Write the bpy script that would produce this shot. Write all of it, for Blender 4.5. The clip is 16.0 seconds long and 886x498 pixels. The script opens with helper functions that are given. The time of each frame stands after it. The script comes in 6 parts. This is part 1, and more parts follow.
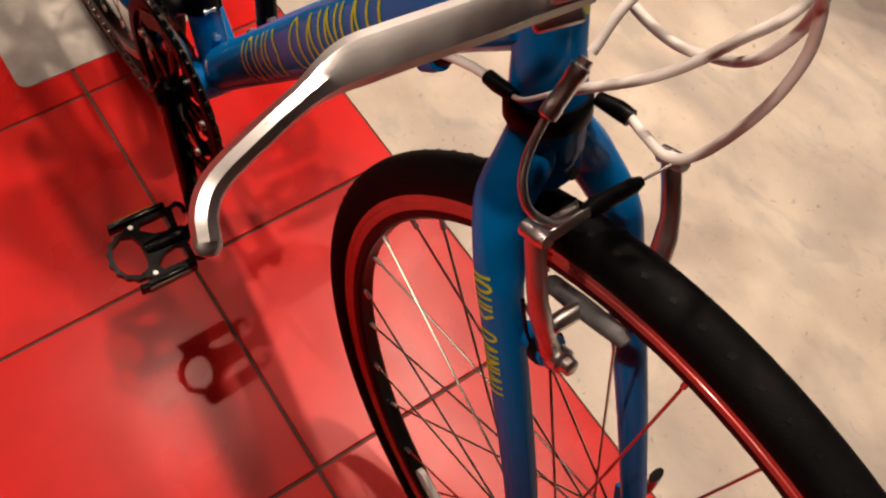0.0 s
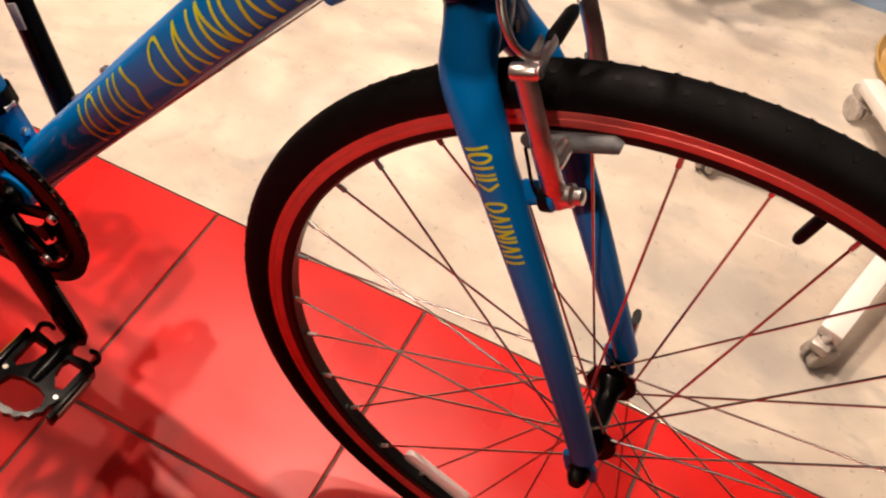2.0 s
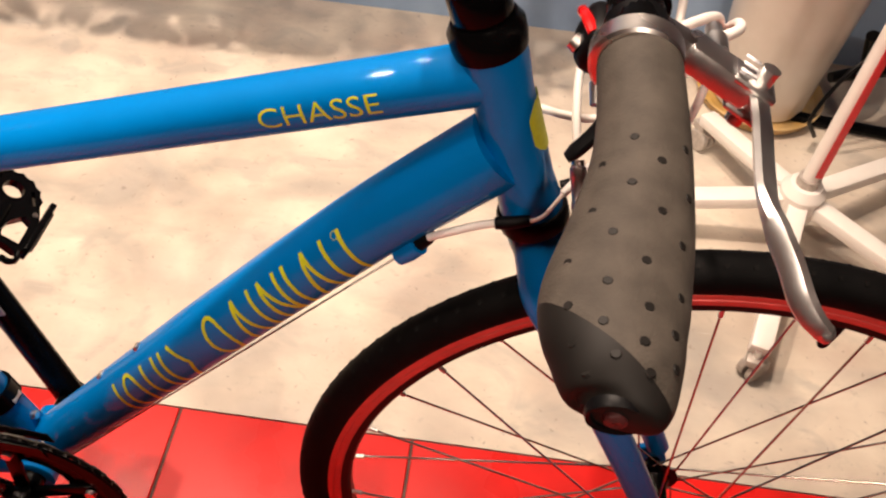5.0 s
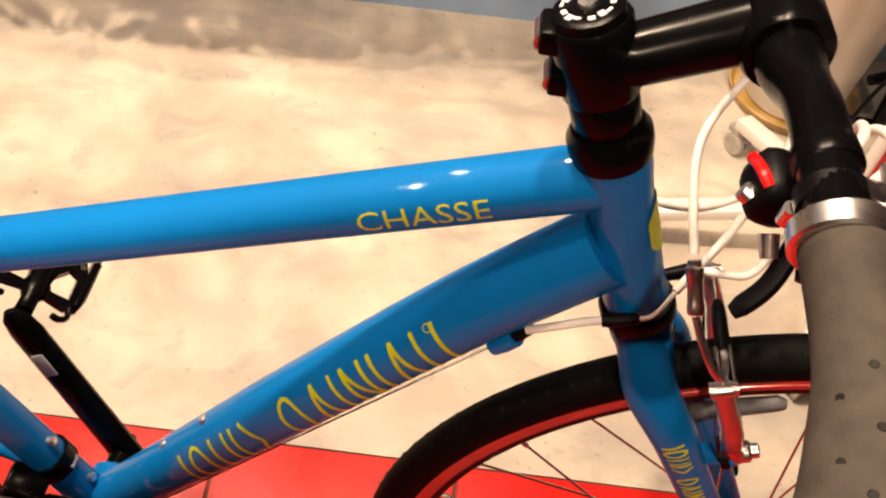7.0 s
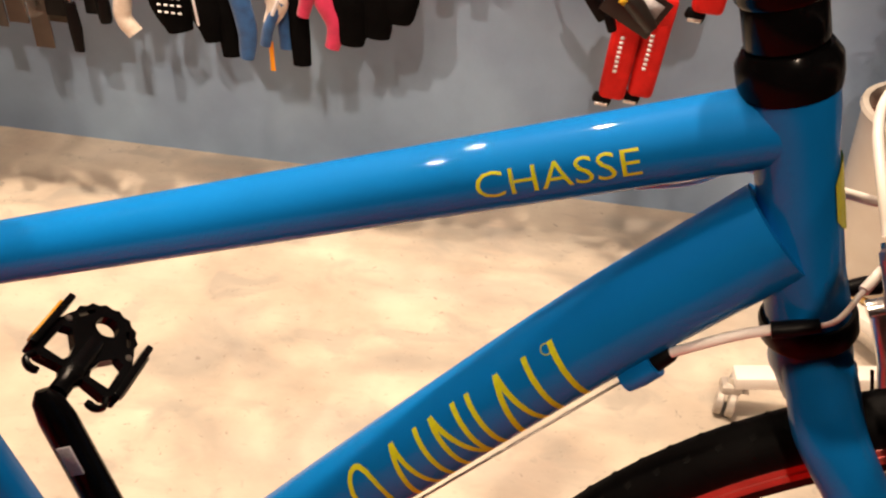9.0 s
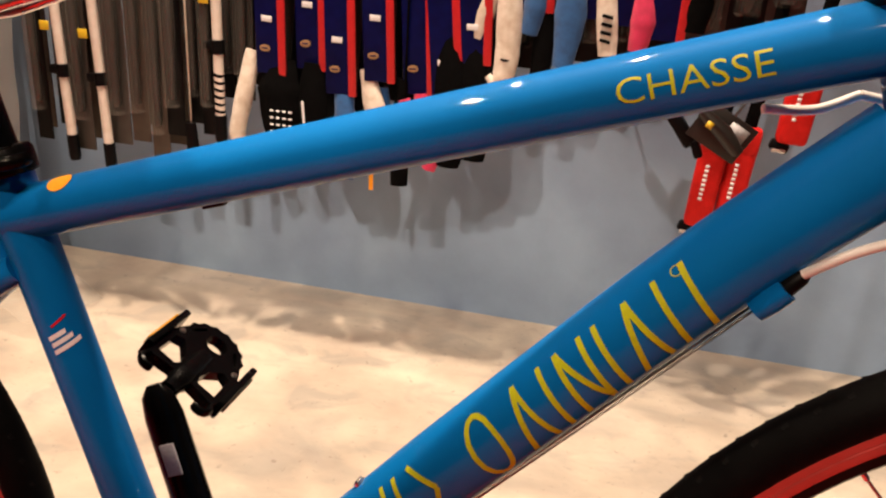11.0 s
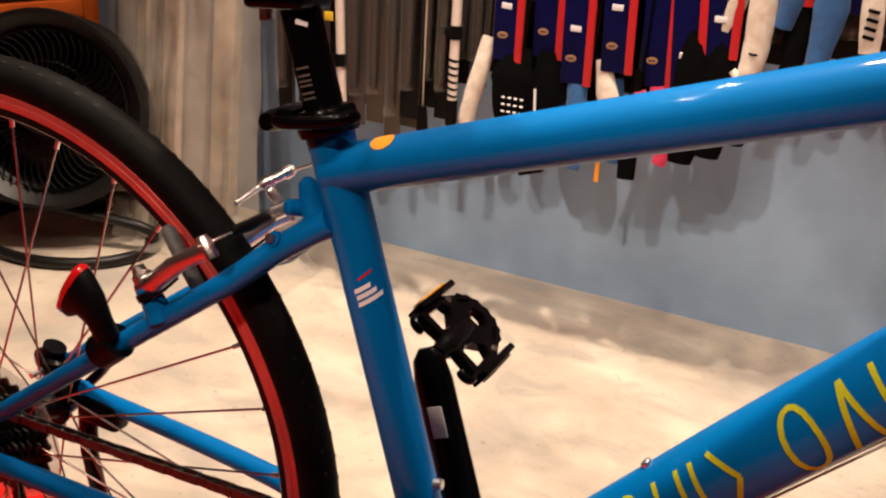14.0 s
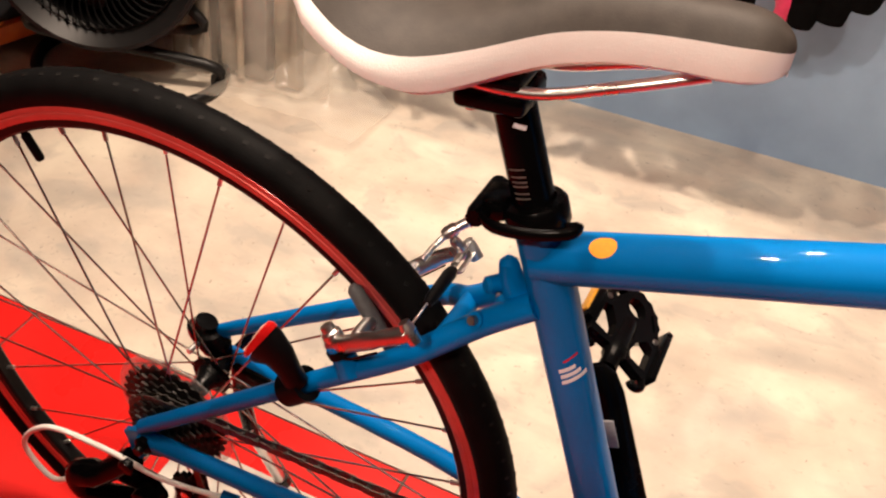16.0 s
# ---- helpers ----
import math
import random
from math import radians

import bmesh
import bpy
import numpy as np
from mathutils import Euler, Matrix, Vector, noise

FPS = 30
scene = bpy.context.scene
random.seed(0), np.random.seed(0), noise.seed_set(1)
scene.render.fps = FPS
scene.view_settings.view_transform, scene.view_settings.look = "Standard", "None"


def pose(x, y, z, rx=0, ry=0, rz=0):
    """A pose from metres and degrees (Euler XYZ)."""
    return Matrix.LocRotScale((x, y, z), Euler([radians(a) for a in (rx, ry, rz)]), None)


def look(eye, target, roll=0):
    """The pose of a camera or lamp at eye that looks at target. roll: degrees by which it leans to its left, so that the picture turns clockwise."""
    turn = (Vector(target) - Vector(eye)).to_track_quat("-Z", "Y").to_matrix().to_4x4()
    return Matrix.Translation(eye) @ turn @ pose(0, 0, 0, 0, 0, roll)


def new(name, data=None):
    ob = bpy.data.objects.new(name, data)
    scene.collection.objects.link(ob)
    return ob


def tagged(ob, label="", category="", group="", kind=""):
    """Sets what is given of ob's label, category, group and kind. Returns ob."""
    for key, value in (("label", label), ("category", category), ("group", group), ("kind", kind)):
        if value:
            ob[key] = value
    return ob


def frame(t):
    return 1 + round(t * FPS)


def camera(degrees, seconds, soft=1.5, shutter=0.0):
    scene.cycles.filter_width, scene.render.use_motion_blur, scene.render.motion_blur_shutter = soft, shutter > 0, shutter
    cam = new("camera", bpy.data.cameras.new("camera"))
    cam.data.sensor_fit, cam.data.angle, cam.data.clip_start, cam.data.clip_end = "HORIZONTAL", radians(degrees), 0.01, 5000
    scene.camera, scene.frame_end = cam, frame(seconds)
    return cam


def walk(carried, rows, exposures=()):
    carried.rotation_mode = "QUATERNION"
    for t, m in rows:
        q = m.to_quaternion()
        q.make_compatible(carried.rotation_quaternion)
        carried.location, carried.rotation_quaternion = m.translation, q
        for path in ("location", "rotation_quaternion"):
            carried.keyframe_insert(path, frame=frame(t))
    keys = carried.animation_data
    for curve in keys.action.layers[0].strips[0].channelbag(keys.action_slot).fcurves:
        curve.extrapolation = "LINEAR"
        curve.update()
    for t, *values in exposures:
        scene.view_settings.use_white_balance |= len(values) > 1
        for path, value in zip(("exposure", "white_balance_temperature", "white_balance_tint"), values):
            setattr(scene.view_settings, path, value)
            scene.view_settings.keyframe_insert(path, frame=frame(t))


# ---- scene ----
cam = camera(52.95, 16.0, soft=2.2)
PATH = [
    (0, (0.6312, -0.1764, 1.0673), (0.2684, 0.1462, 0.1931), 8.38),
    (0.5, (0.6262, -0.1836, 1.0471), (0.2904, 0.1563, 0.1687), 7.51),
    (1, (0.6194, -0.2132, 1.0397), (0.3287, 0.1697, 0.1628), 7.61),
    (1.5, (0.6083, -0.2654, 1.0307), (0.3582, 0.2010, 0.1823), 7.84),
    (2, (0.5886, -0.3412, 1.0198), (0.3843, 0.2055, 0.2077), 7.44),
    (2.5, (0.5470, -0.3926, 1.0145), (0.3880, 0.1872, 0.2155), 4.29),
    (3, (0.4887, -0.4137, 1.0255), (0.3847, 0.1821, 0.2292), 3.15),
    (3.5, (0.4361, -0.4030, 1.0436), (0.3845, 0.2060, 0.2521), 4.17),
    (4, (0.4210, -0.3784, 1.0775), (0.3903, 0.2438, 0.2952), 5.49),
    (4.5, (0.4085, -0.3572, 1.1174), (0.3867, 0.2749, 0.3428), 6.33),
    (4.7, (0.4038, -0.3519, 1.1259), (0.3809, 0.2851, 0.3554), 5.96),
    (6.8, (0.3440, -0.2845, 1.1742), (0.3057, 0.3267, 0.3837), 5.20),
    (7, (0.3240, -0.2716, 1.1607), (0.3059, 0.3354, 0.3662), 5.50),
    (7.5, (0.2733, -0.2526, 1.1059), (0.3233, 0.3770, 0.3306), 7.99),
    (8, (0.2538, -0.2738, 1.0624), (0.3176, 0.4150, 0.3403), 8.72),
    (8.5, (0.2765, -0.3164, 1.0205), (0.2675, 0.4651, 0.3966), 5.78),
    (8.7, (0.2934, -0.3078, 1.0123), (0.2392, 0.4775, 0.3955), 4.38),
    (10.8, (0.2841, -0.4136, 0.8776), (0.1026, 0.4833, 0.4743), 3.50),
    (11, (0.2795, -0.4165, 0.8734), (0.0856, 0.4786, 0.4718), 3.70),
    (11.5, (0.2729, -0.4220, 0.8673), (0.0457, 0.4658, 0.4672), 3.74),
    (12, (0.2589, -0.4287, 0.8648), (0.0047, 0.4501, 0.4610), 3.93),
    (12.5, (0.2441, -0.4328, 0.8612), (-0.0378, 0.4364, 0.4550), 4.04),
    (13, (0.2301, -0.4358, 0.8584), (-0.0810, 0.4219, 0.4490), 3.95),
    (13.5, (0.2180, -0.4428, 0.8551), (-0.1246, 0.3997, 0.4395), 3.55),
    (14, (0.1988, -0.4502, 0.8514), (-0.1714, 0.3823, 0.4391), 3.31),
    (14.5, (0.1816, -0.4562, 0.8578), (-0.2142, 0.3672, 0.4513), 2.96),
    (15, (0.1611, -0.4553, 0.8727), (-0.2555, 0.3564, 0.4634), 2.36),
    (15.5, (0.0992, -0.4410, 0.9381), (-0.2882, 0.3335, 0.4380), 2.79),
    (16, (0.0125, -0.3739, 1.0369), (-0.2936, 0.3029, 0.3674), 2.28),
]
walk(cam, [(t, look(eye, target, roll)) for t, eye, target, roll in PATH], exposures=[(0, -0.53, 6250, 12), (0.5, -0.39, 6250, 12), (1.0, -0.20, 6250, 12), (1.6, -0.03, 6250, 12), (4.7, -0.04, 6250, 12), (7.0, -0.02, 6900, 10), (7.6, -0.03, 7000, 10), (8.7, -0.06, 6850, 10), (10.8, -0.09, 6700, 11), (12.0, -0.09, 6600, 11), (16, -0.06, 6300, 11)])

# ---------------------------------------------------------------- light
world = bpy.data.worlds.new("shop_world")
scene.world = world
world.use_nodes = True
world.node_tree.nodes["Background"].inputs[0].default_value = (1.0, 0.86, 0.7, 1)
world.node_tree.nodes["Background"].inputs[1].default_value = 0.005
scene.view_settings.exposure = 0.0


def spot(x, y, z, tx, ty, power, angle=70, size=0.024, blend=0.6, colour=(1.0, 0.775, 0.59)):
    data = bpy.data.lights.new("ceiling_spot", "SPOT")
    data.energy, data.spot_size, data.spot_blend, data.shadow_soft_size, data.color = power, radians(angle), blend, size, colour
    ob = new("unseen_ceiling_spot_lamp", data)
    ob.matrix_world = look((x, y, z), (tx, ty, 0))
    return ob


CEIL = 2.75
SPOTS = [
    (0.06, 0.52, 0.10, 0.12, 165, 92),
    (0.22, 0.82, 0.28, 0.74, 36, 70),
    # fill spot added to brighten the fan and the boards, no known source
    (-0.85, 0.95, -0.75, 0.55, 85, 86),
    (-0.90, -1.70, -0.70, 1.08, 165, 20),
    (-0.25, -1.75, -0.15, 1.08, 195, 20),
    (0.40, -1.75, 0.40, 1.08, 165, 20),
    (1.05, -1.70, 0.95, 1.08, 90, 20),
    # two fill spots added to brighten the red tiles, no known source
    (0.72, -0.60, 0.30, -0.20, 38, 78),
    (-0.92, -0.25, 0.00, -0.25, 78, 74),
    (-0.42, 0.58, -0.25, 0.05, 175, 88),
]
for x, y, tx, ty, power, angle in SPOTS:
    spot(x, y, CEIL - 0.17, tx, ty, power, angle, 0.03)

# ---------------------------------------------------------------- materials
MATS = {}


def material(name, colour, rough=0.5, metal=0.0, coat=0.0, vary=0.0, scale=40.0, bump=0.0, bump_scale=200.0, alpha=1.0,
             transmission=0.0, second=None, second_scale=5.0, second_amount=0.5, rough_vary=0.0, piece=0.0, sheen=0.0, spec=0.5, coat_rough=0.06):
    """A node material with two scales of variation in colour, and fine relief."""
    if name in MATS:
        return MATS[name]
    m = bpy.data.materials.new(name)
    m.use_nodes = True
    nt = m.node_tree
    b = nt.nodes["Principled BSDF"]
    link = nt.links.new
    coord = nt.nodes.new("ShaderNodeTexCoord").outputs["Object"]
    base = None

    def noise_node(s, detail=4.0):
        n = nt.nodes.new("ShaderNodeTexNoise")
        n.inputs["Scale"].default_value, n.inputs["Detail"].default_value = s, detail
        link(coord, n.inputs["Vector"])
        return n.outputs[0]

    def mix(kind, fac, one, two):
        n = nt.nodes.new("ShaderNodeMix")
        n.data_type, n.blend_type = "RGBA", kind
        for socket, value in ((n.inputs[0], fac), (n.inputs[6], one), (n.inputs[7], two)):
            if isinstance(value, (float, int)):
                socket.default_value = value
            elif isinstance(value, tuple):
                socket.default_value = (*value, 1)
            else:
                link(value, socket)
        return n.outputs[2]

    def ramp(value, lo, hi):
        n = nt.nodes.new("ShaderNodeMapRange")
        n.inputs[1].default_value, n.inputs[2].default_value = lo, hi
        link(value, n.inputs[0])
        return n.outputs[0]

    base = tuple(colour)
    if second:
        fac = nt.nodes.new("ShaderNodeMath")
        fac.operation = "MULTIPLY"
        link(ramp(noise_node(second_scale, 6.0), 0.42, 0.68), fac.inputs[0])
        fac.inputs[1].default_value = second_amount
        base = mix("MIX", fac.outputs[0], base, tuple(second))
    if vary:
        base = mix("OVERLAY", vary, base, ramp(noise_node(scale, 5.0), 0.3, 0.7))
    if piece:
        info = nt.nodes.new("ShaderNodeObjectInfo").outputs["Random"]
        hsv = nt.nodes.new("ShaderNodeHueSaturation")
        link(ramp(info, -0.5 / piece + 0.5, 0.5 / piece + 0.5), hsv.inputs["Value"])
        hsv.inputs["Value"].default_value = 1
        scaled = nt.nodes.new("ShaderNodeMapRange")
        scaled.inputs[3].default_value, scaled.inputs[4].default_value = 1 - piece, 1 + piece
        link(info, scaled.inputs[0])
        link(scaled.outputs[0], hsv.inputs["Value"])
        if isinstance(base, tuple):
            hsv.inputs["Color"].default_value = (*base, 1)
        else:
            link(base, hsv.inputs["Color"])
        base = hsv.outputs[0]
    if isinstance(base, tuple):
        b.inputs["Base Color"].default_value = (*base, 1)
    else:
        link(base, b.inputs["Base Color"])
    b.inputs["Roughness"].default_value, b.inputs["Metallic"].default_value = rough, metal
    if rough_vary:
        n = nt.nodes.new("ShaderNodeMapRange")
        n.inputs[1].default_value, n.inputs[2].default_value = 0.3, 0.7
        n.inputs[3].default_value, n.inputs[4].default_value = max(0.03, rough - rough_vary), min(1, rough + rough_vary)
        link(noise_node(scale * 0.6, 4.0), n.inputs[0])
        link(n.outputs[0], b.inputs["Roughness"])
    b.inputs["Coat Weight"].default_value, b.inputs["Coat Roughness"].default_value = coat, coat_rough
    b.inputs["Alpha"].default_value = alpha
    b.inputs["Specular IOR Level"].default_value = spec
    b.inputs["Transmission Weight"].default_value = transmission
    if sheen:
        b.inputs["Sheen Weight"].default_value = sheen
    if bump:
        n = nt.nodes.new("ShaderNodeBump")
        n.inputs["Strength"].default_value, n.inputs["Distance"].default_value = bump, 0.002
        link(noise_node(bump_scale, 6.0), n.inputs["Height"])
        link(n.outputs[0], b.inputs["Normal"])
    MATS[name] = m
    return m


BLUE = material("blue_gloss_paint", (0.0, 0.126, 0.395), 0.5, coat=0.42, coat_rough=0.03, vary=0.05, scale=25, bump=0.012, bump_scale=900, spec=0.04)
YELLOW = material("yellow_print", (0.46, 0.50, 0.010), 0.45, vary=0.1, scale=300)
WHITEPRINT = material("white_print", (0.75, 0.75, 0.78), 0.4, vary=0.05, scale=200)
ORANGE = material("orange_sticker", (0.9, 0.34, 0.01), 0.5, vary=0.08, scale=300)
GREYLABEL = material("grey_label", (0.35, 0.34, 0.36), 0.5, vary=0.15, scale=400)
TYRE = material("black_rubber", (0.0022, 0.0022, 0.0024), 0.6, vary=0.3, scale=60, bump=0.2, bump_scale=700, second=(0.004, 0.0037, 0.0035), second_scale=14, second_amount=0.5, spec=0.06)
TREAD = material("tread_rubber", (0.0042, 0.0038, 0.0036), 0.62, vary=0.3, scale=60, spec=0.10)
RIMBED = material("black_rim_bed", (0.004, 0.0036, 0.0036), 0.35, vary=0.2, scale=90, spec=0.2)
GRIP = material("grey_rubber_grip", (0.048, 0.041, 0.034), 0.7, spec=0.2, vary=0.25, scale=90, bump=0.2, bump_scale=900)
GRIPDOT = material("dark_grip_rubber", (0.0075, 0.0066, 0.006), 0.55, spec=0.15, vary=0.2, scale=90)
RIM = material("red_anodised_rim", (0.58, 0.085, 0.075), 0.38, metal=0.35, coat=0.3, coat_rough=0.15, vary=0.12, scale=60, rough_vary=0.08)
SPOKE = material("steel_spoke", (0.40, 0.36, 0.32), 0.26, metal=1.0)
CHROME = material("chrome", (0.86, 0.84, 0.81), 0.30, metal=1.0, vary=0.08, scale=60, rough_vary=0.06)
SILVER = material("polished_aluminium", (0.66, 0.65, 0.64), 0.34, metal=1.0, vary=0.1, scale=50, rough_vary=0.1, bump=0.03, bump_scale=600)
DARKSTEEL = material("dark_sprocket_steel", (0.028, 0.025, 0.023), 0.4, metal=0.6, vary=0.3, scale=200)
CHAINSTEEL = material("oiled_chain_steel", (0.10, 0.09, 0.08), 0.42, metal=0.8, vary=0.3, scale=200)
STEEL = material("worn_steel", (0.32, 0.29, 0.26), 0.38, metal=1.0, vary=0.3, scale=200)
BLACKMETAL = material("black_anodised_metal", (0.002, 0.002, 0.0022), 0.22, vary=0.2, scale=60, rough_vary=0.08, spec=0.09)
BLACKPLASTIC = material("black_plastic", (0.0025, 0.0025, 0.003), 0.42, vary=0.2, scale=80, bump=0.05, bump_scale=500, spec=0.11)
HOUSING = material("white_cable_housing", (0.78, 0.74, 0.70), 0.4, vary=0.06, scale=120)
WHITESADDLE = material("white_saddle_vinyl", (0.80, 0.74, 0.72), 0.5, vary=0.06, scale=120, bump=0.15, bump_scale=900)
BLACKSADDLE = material("dark_saddle_vinyl", (0.034, 0.028, 0.024), 0.6, spec=0.25, vary=0.2, scale=90, bump=0.1, bump_scale=800)
REDLENS = material("red_lens", (0.5, 0.008, 0.008), 0.15, coat=0.8, vary=0.1, scale=300)
CLEARLENS = material("clear_reflector", (0.75, 0.72, 0.7), 0.2, coat=0.5, vary=0.2, scale=500, bump=0.6, bump_scale=1400, alpha=0.5)
REDTILE = material("red_tile", (0.62, 0.014, 0.011), 0.32, spec=0.22, vary=0.12, scale=6, second=(0.44, 0.016, 0.013), second_scale=9, second_amount=0.6, rough_vary=0.1, bump=0.06, bump_scale=60, piece=0.04)
GROUT = material("brown_grout", (0.10, 0.055, 0.045), 0.85, vary=0.3, scale=60, bump=0.4, bump_scale=300)
CONCRETE = material("trowelled_concrete", (0.56, 0.485, 0.395), 0.48, vary=0.22, scale=7, second=(0.43, 0.375, 0.315), second_scale=3.0, second_amount=0.5, rough_vary=0.12, bump=0.2, bump_scale=90)


def weather_concrete(m):
    """Trowel streaks, fine speckles and thin scratches over the cloudy ground colour."""
    nt = m.node_tree
    link = nt.links.new
    b = nt.nodes["Principled BSDF"]
    coord = nt.nodes.new("ShaderNodeTexCoord").outputs["Object"]
    base = b.inputs["Base Color"].links[0].from_socket

    def field(scale, rot, stretch, detail, lo, hi, amount, colour, base):
        mp = nt.nodes.new("ShaderNodeMapping")
        mp.inputs["Rotation"].default_value = (0, 0, rot)
        mp.inputs["Scale"].default_value = stretch
        link(coord, mp.inputs["Vector"])
        n = nt.nodes.new("ShaderNodeTexNoise")
        n.inputs["Scale"].default_value, n.inputs["Detail"].default_value = scale, detail
        n.inputs["Distortion"].default_value = 0.6
        link(mp.outputs[0], n.inputs["Vector"])
        r = nt.nodes.new("ShaderNodeMapRange")
        r.inputs[1].default_value, r.inputs[2].default_value, r.inputs[4].default_value = lo, hi, amount
        link(n.outputs[0], r.inputs[0])
        mx = nt.nodes.new("ShaderNodeMix")
        mx.data_type = "RGBA"
        link(r.outputs[0], mx.inputs[0])
        link(base, mx.inputs[6])
        mx.inputs[7].default_value = (*colour, 1)
        return mx.outputs[2]

    base = field(4.0, 0.5, (1, 1.9, 1), 8, 0.50, 0.74, 0.42, (0.62, 0.56, 0.50), base)
    base = field(6.0, -0.9, (1, 2.3, 1), 8, 0.54, 0.74, 0.45, (0.34, 0.31, 0.27), base)
    base = field(3.2, 0.3, (1, 1.8, 1), 7, 0.52, 0.66, 0.56, (0.30, 0.285, 0.26), base)
    base = field(9.0, 1.1, (1, 1.5, 1), 9, 0.55, 0.65, 0.50, (0.35, 0.325, 0.29), base)
    base = field(34.0, 0.4, (1, 1.6, 1), 6, 0.62, 0.74, 0.40, (0.30, 0.265, 0.23), base)
    base = field(90.0, 0.2, (1, 1, 1), 3, 0.66, 0.74, 0.6, (0.22, 0.19, 0.16), base)
    base = field(22.0, 0.9, (0.22, 9.0, 1), 2, 0.765, 0.785, 0.6, (0.24, 0.21, 0.18), base)
    base = field(20.0, -0.35, (0.2, 9.0, 1), 2, 0.77, 0.79, 0.5, (0.66, 0.62, 0.56), base)
    link(base, b.inputs["Base Color"])


weather_concrete(CONCRETE)
WALLPAINT = material("blue_grey_wall_paint", (0.275, 0.395, 0.575), 0.6, vary=0.14, scale=7, second=(0.225, 0.33, 0.49), second_scale=4, second_amount=0.5, bump=0.25, bump_scale=120)
PLASTER = material("grey_plaster", (0.26, 0.25, 0.24), 0.8, vary=0.1, scale=6, bump=0.1)
CEILPAINT = material("ceiling_paint", (0.30, 0.28, 0.26), 0.85, vary=0.1, scale=4)


# ---------------------------------------------------------------- mesh helpers
def add(name, mesh, mat, parent=None, label="", m=None, smooth=True):
    if smooth:
        mesh.polygons.foreach_set("use_smooth", [True] * len(mesh.polygons))
    if mat and not mesh.materials:
        mesh.materials.append(mat)
    ob = new(name, mesh)
    if m is not None:
        ob.matrix_basis = m
    if parent:
        ob.parent = parent
    if label:
        ob["label"] = label
    return ob


def part(name, bm, mat, parent=None, label="", m=None, smooth=True, sharp=35):
    """Links a bmesh as one mesh object under a thing or a part."""
    bmesh.ops.recalc_face_normals(bm, faces=bm.faces)
    if smooth:
        limit = radians(sharp)
        for edge in bm.edges:
            if len(edge.link_faces) == 2 and edge.calc_face_angle(0) > limit:
                edge.smooth = False
    mesh = bpy.data.meshes.new(name)
    bm.to_mesh(mesh)
    bm.free()
    return add(name, mesh, mat, parent, label, m, smooth)


def empty(name, m=None, parent=None):
    ob = new(name)
    ob.empty_display_size = 0.05
    if m is not None:
        ob.matrix_basis = m
    if parent:
        ob.parent = parent
    return ob


def spline(points, steps=6, closed=False):
    """A smooth curve through the points."""
    p = [Vector(q) for q in points]
    n = len(p)
    out = []
    for i in range(n if closed else n - 1):
        a, b = p[i], p[(i + 1) % n]
        before = p[i - 1] if i or closed else a * 2 - b
        after = p[(i + 2) % n] if closed or i + 2 < n else b * 2 - a
        for k in range(steps):
            t = k / steps
            out.append(0.5 * (2 * a + (b - before) * t + (2 * before - 5 * a + 4 * b - after) * t * t + (3 * a - before - 3 * b + after) * t ** 3))
    if not closed:
        out.append(p[-1])
    return out


def sweep(path, radius, n=14, bm=None, up=(0, 1, 0), flat=1.0, closed=False, caps=True):
    """A tube along a path. radius: one or one for each point (or pairs: across, along up)."""
    bm = bm or bmesh.new()
    path = [Vector(p) for p in path]
    count = len(path)
    radii = radius if isinstance(radius, (list, tuple)) else [radius] * count
    rings = []
    side = None
    for i, p in enumerate(path):
        a = path[i - 1] if i or closed else p
        b = path[(i + 1) % count] if i + 1 < count or closed else p
        d = (b - a).normalized()
        if side is None:
            u = Vector(up)
            u = (u - d * u.dot(d))
            if u.length < 1e-4:
                u = d.orthogonal()
            side = u.normalized()
        else:
            side = (side - d * side.dot(d)).normalized()
        other = d.cross(side)
        r = radii[i]
        ra, rb = r if isinstance(r, (tuple, list)) else (r, r * flat)
        rings.append([bm.verts.new(p + side * (ra * math.cos(k * math.tau / n)) + other * (rb * math.sin(k * math.tau / n))) for k in range(n)])
    for i in range(count if closed else count - 1):
        one, two = rings[i], rings[(i + 1) % count]
        for k in range(n):
            bm.faces.new((one[k], one[(k + 1) % n], two[(k + 1) % n], two[k]))
    if caps and not closed:
        bm.faces.new(rings[0][::-1])
        bm.faces.new(rings[-1])
    return bm


def lathe(profile, centre, axis, n=32, bm=None, closed_profile=False, start=0.0):
    """Turns a profile of (distance along the axis, radius) round an axis."""
    bm = bm or bmesh.new()
    axis = Vector(axis).normalized()
    u = axis.orthogonal().normalized()
    v = axis.cross(u)
    rings = []
    for h, r in profile:
        c = Vector(centre) + axis * h
        if r < 1e-6:
            rings.append([bm.verts.new(c)])
        else:
            rings.append([bm.verts.new(c + (u * math.cos(start + k * math.tau / n) + v * math.sin(start + k * math.tau / n)) * r) for k in range(n)])
    m = len(rings)
    for i in range(m if closed_profile else m - 1):
        a, b = rings[i], rings[(i + 1) % m]
        for k in range(n):
            l = (k + 1) % n
            if len(a) == 1 and len(b) > 1:
                bm.faces.new((a[0], b[l], b[k]))
            elif len(b) == 1 and len(a) > 1:
                bm.faces.new((a[k], a[l], b[0]))
            elif len(a) > 1:
                bm.faces.new((a[k], a[l], b[l], b[k]))
    return bm


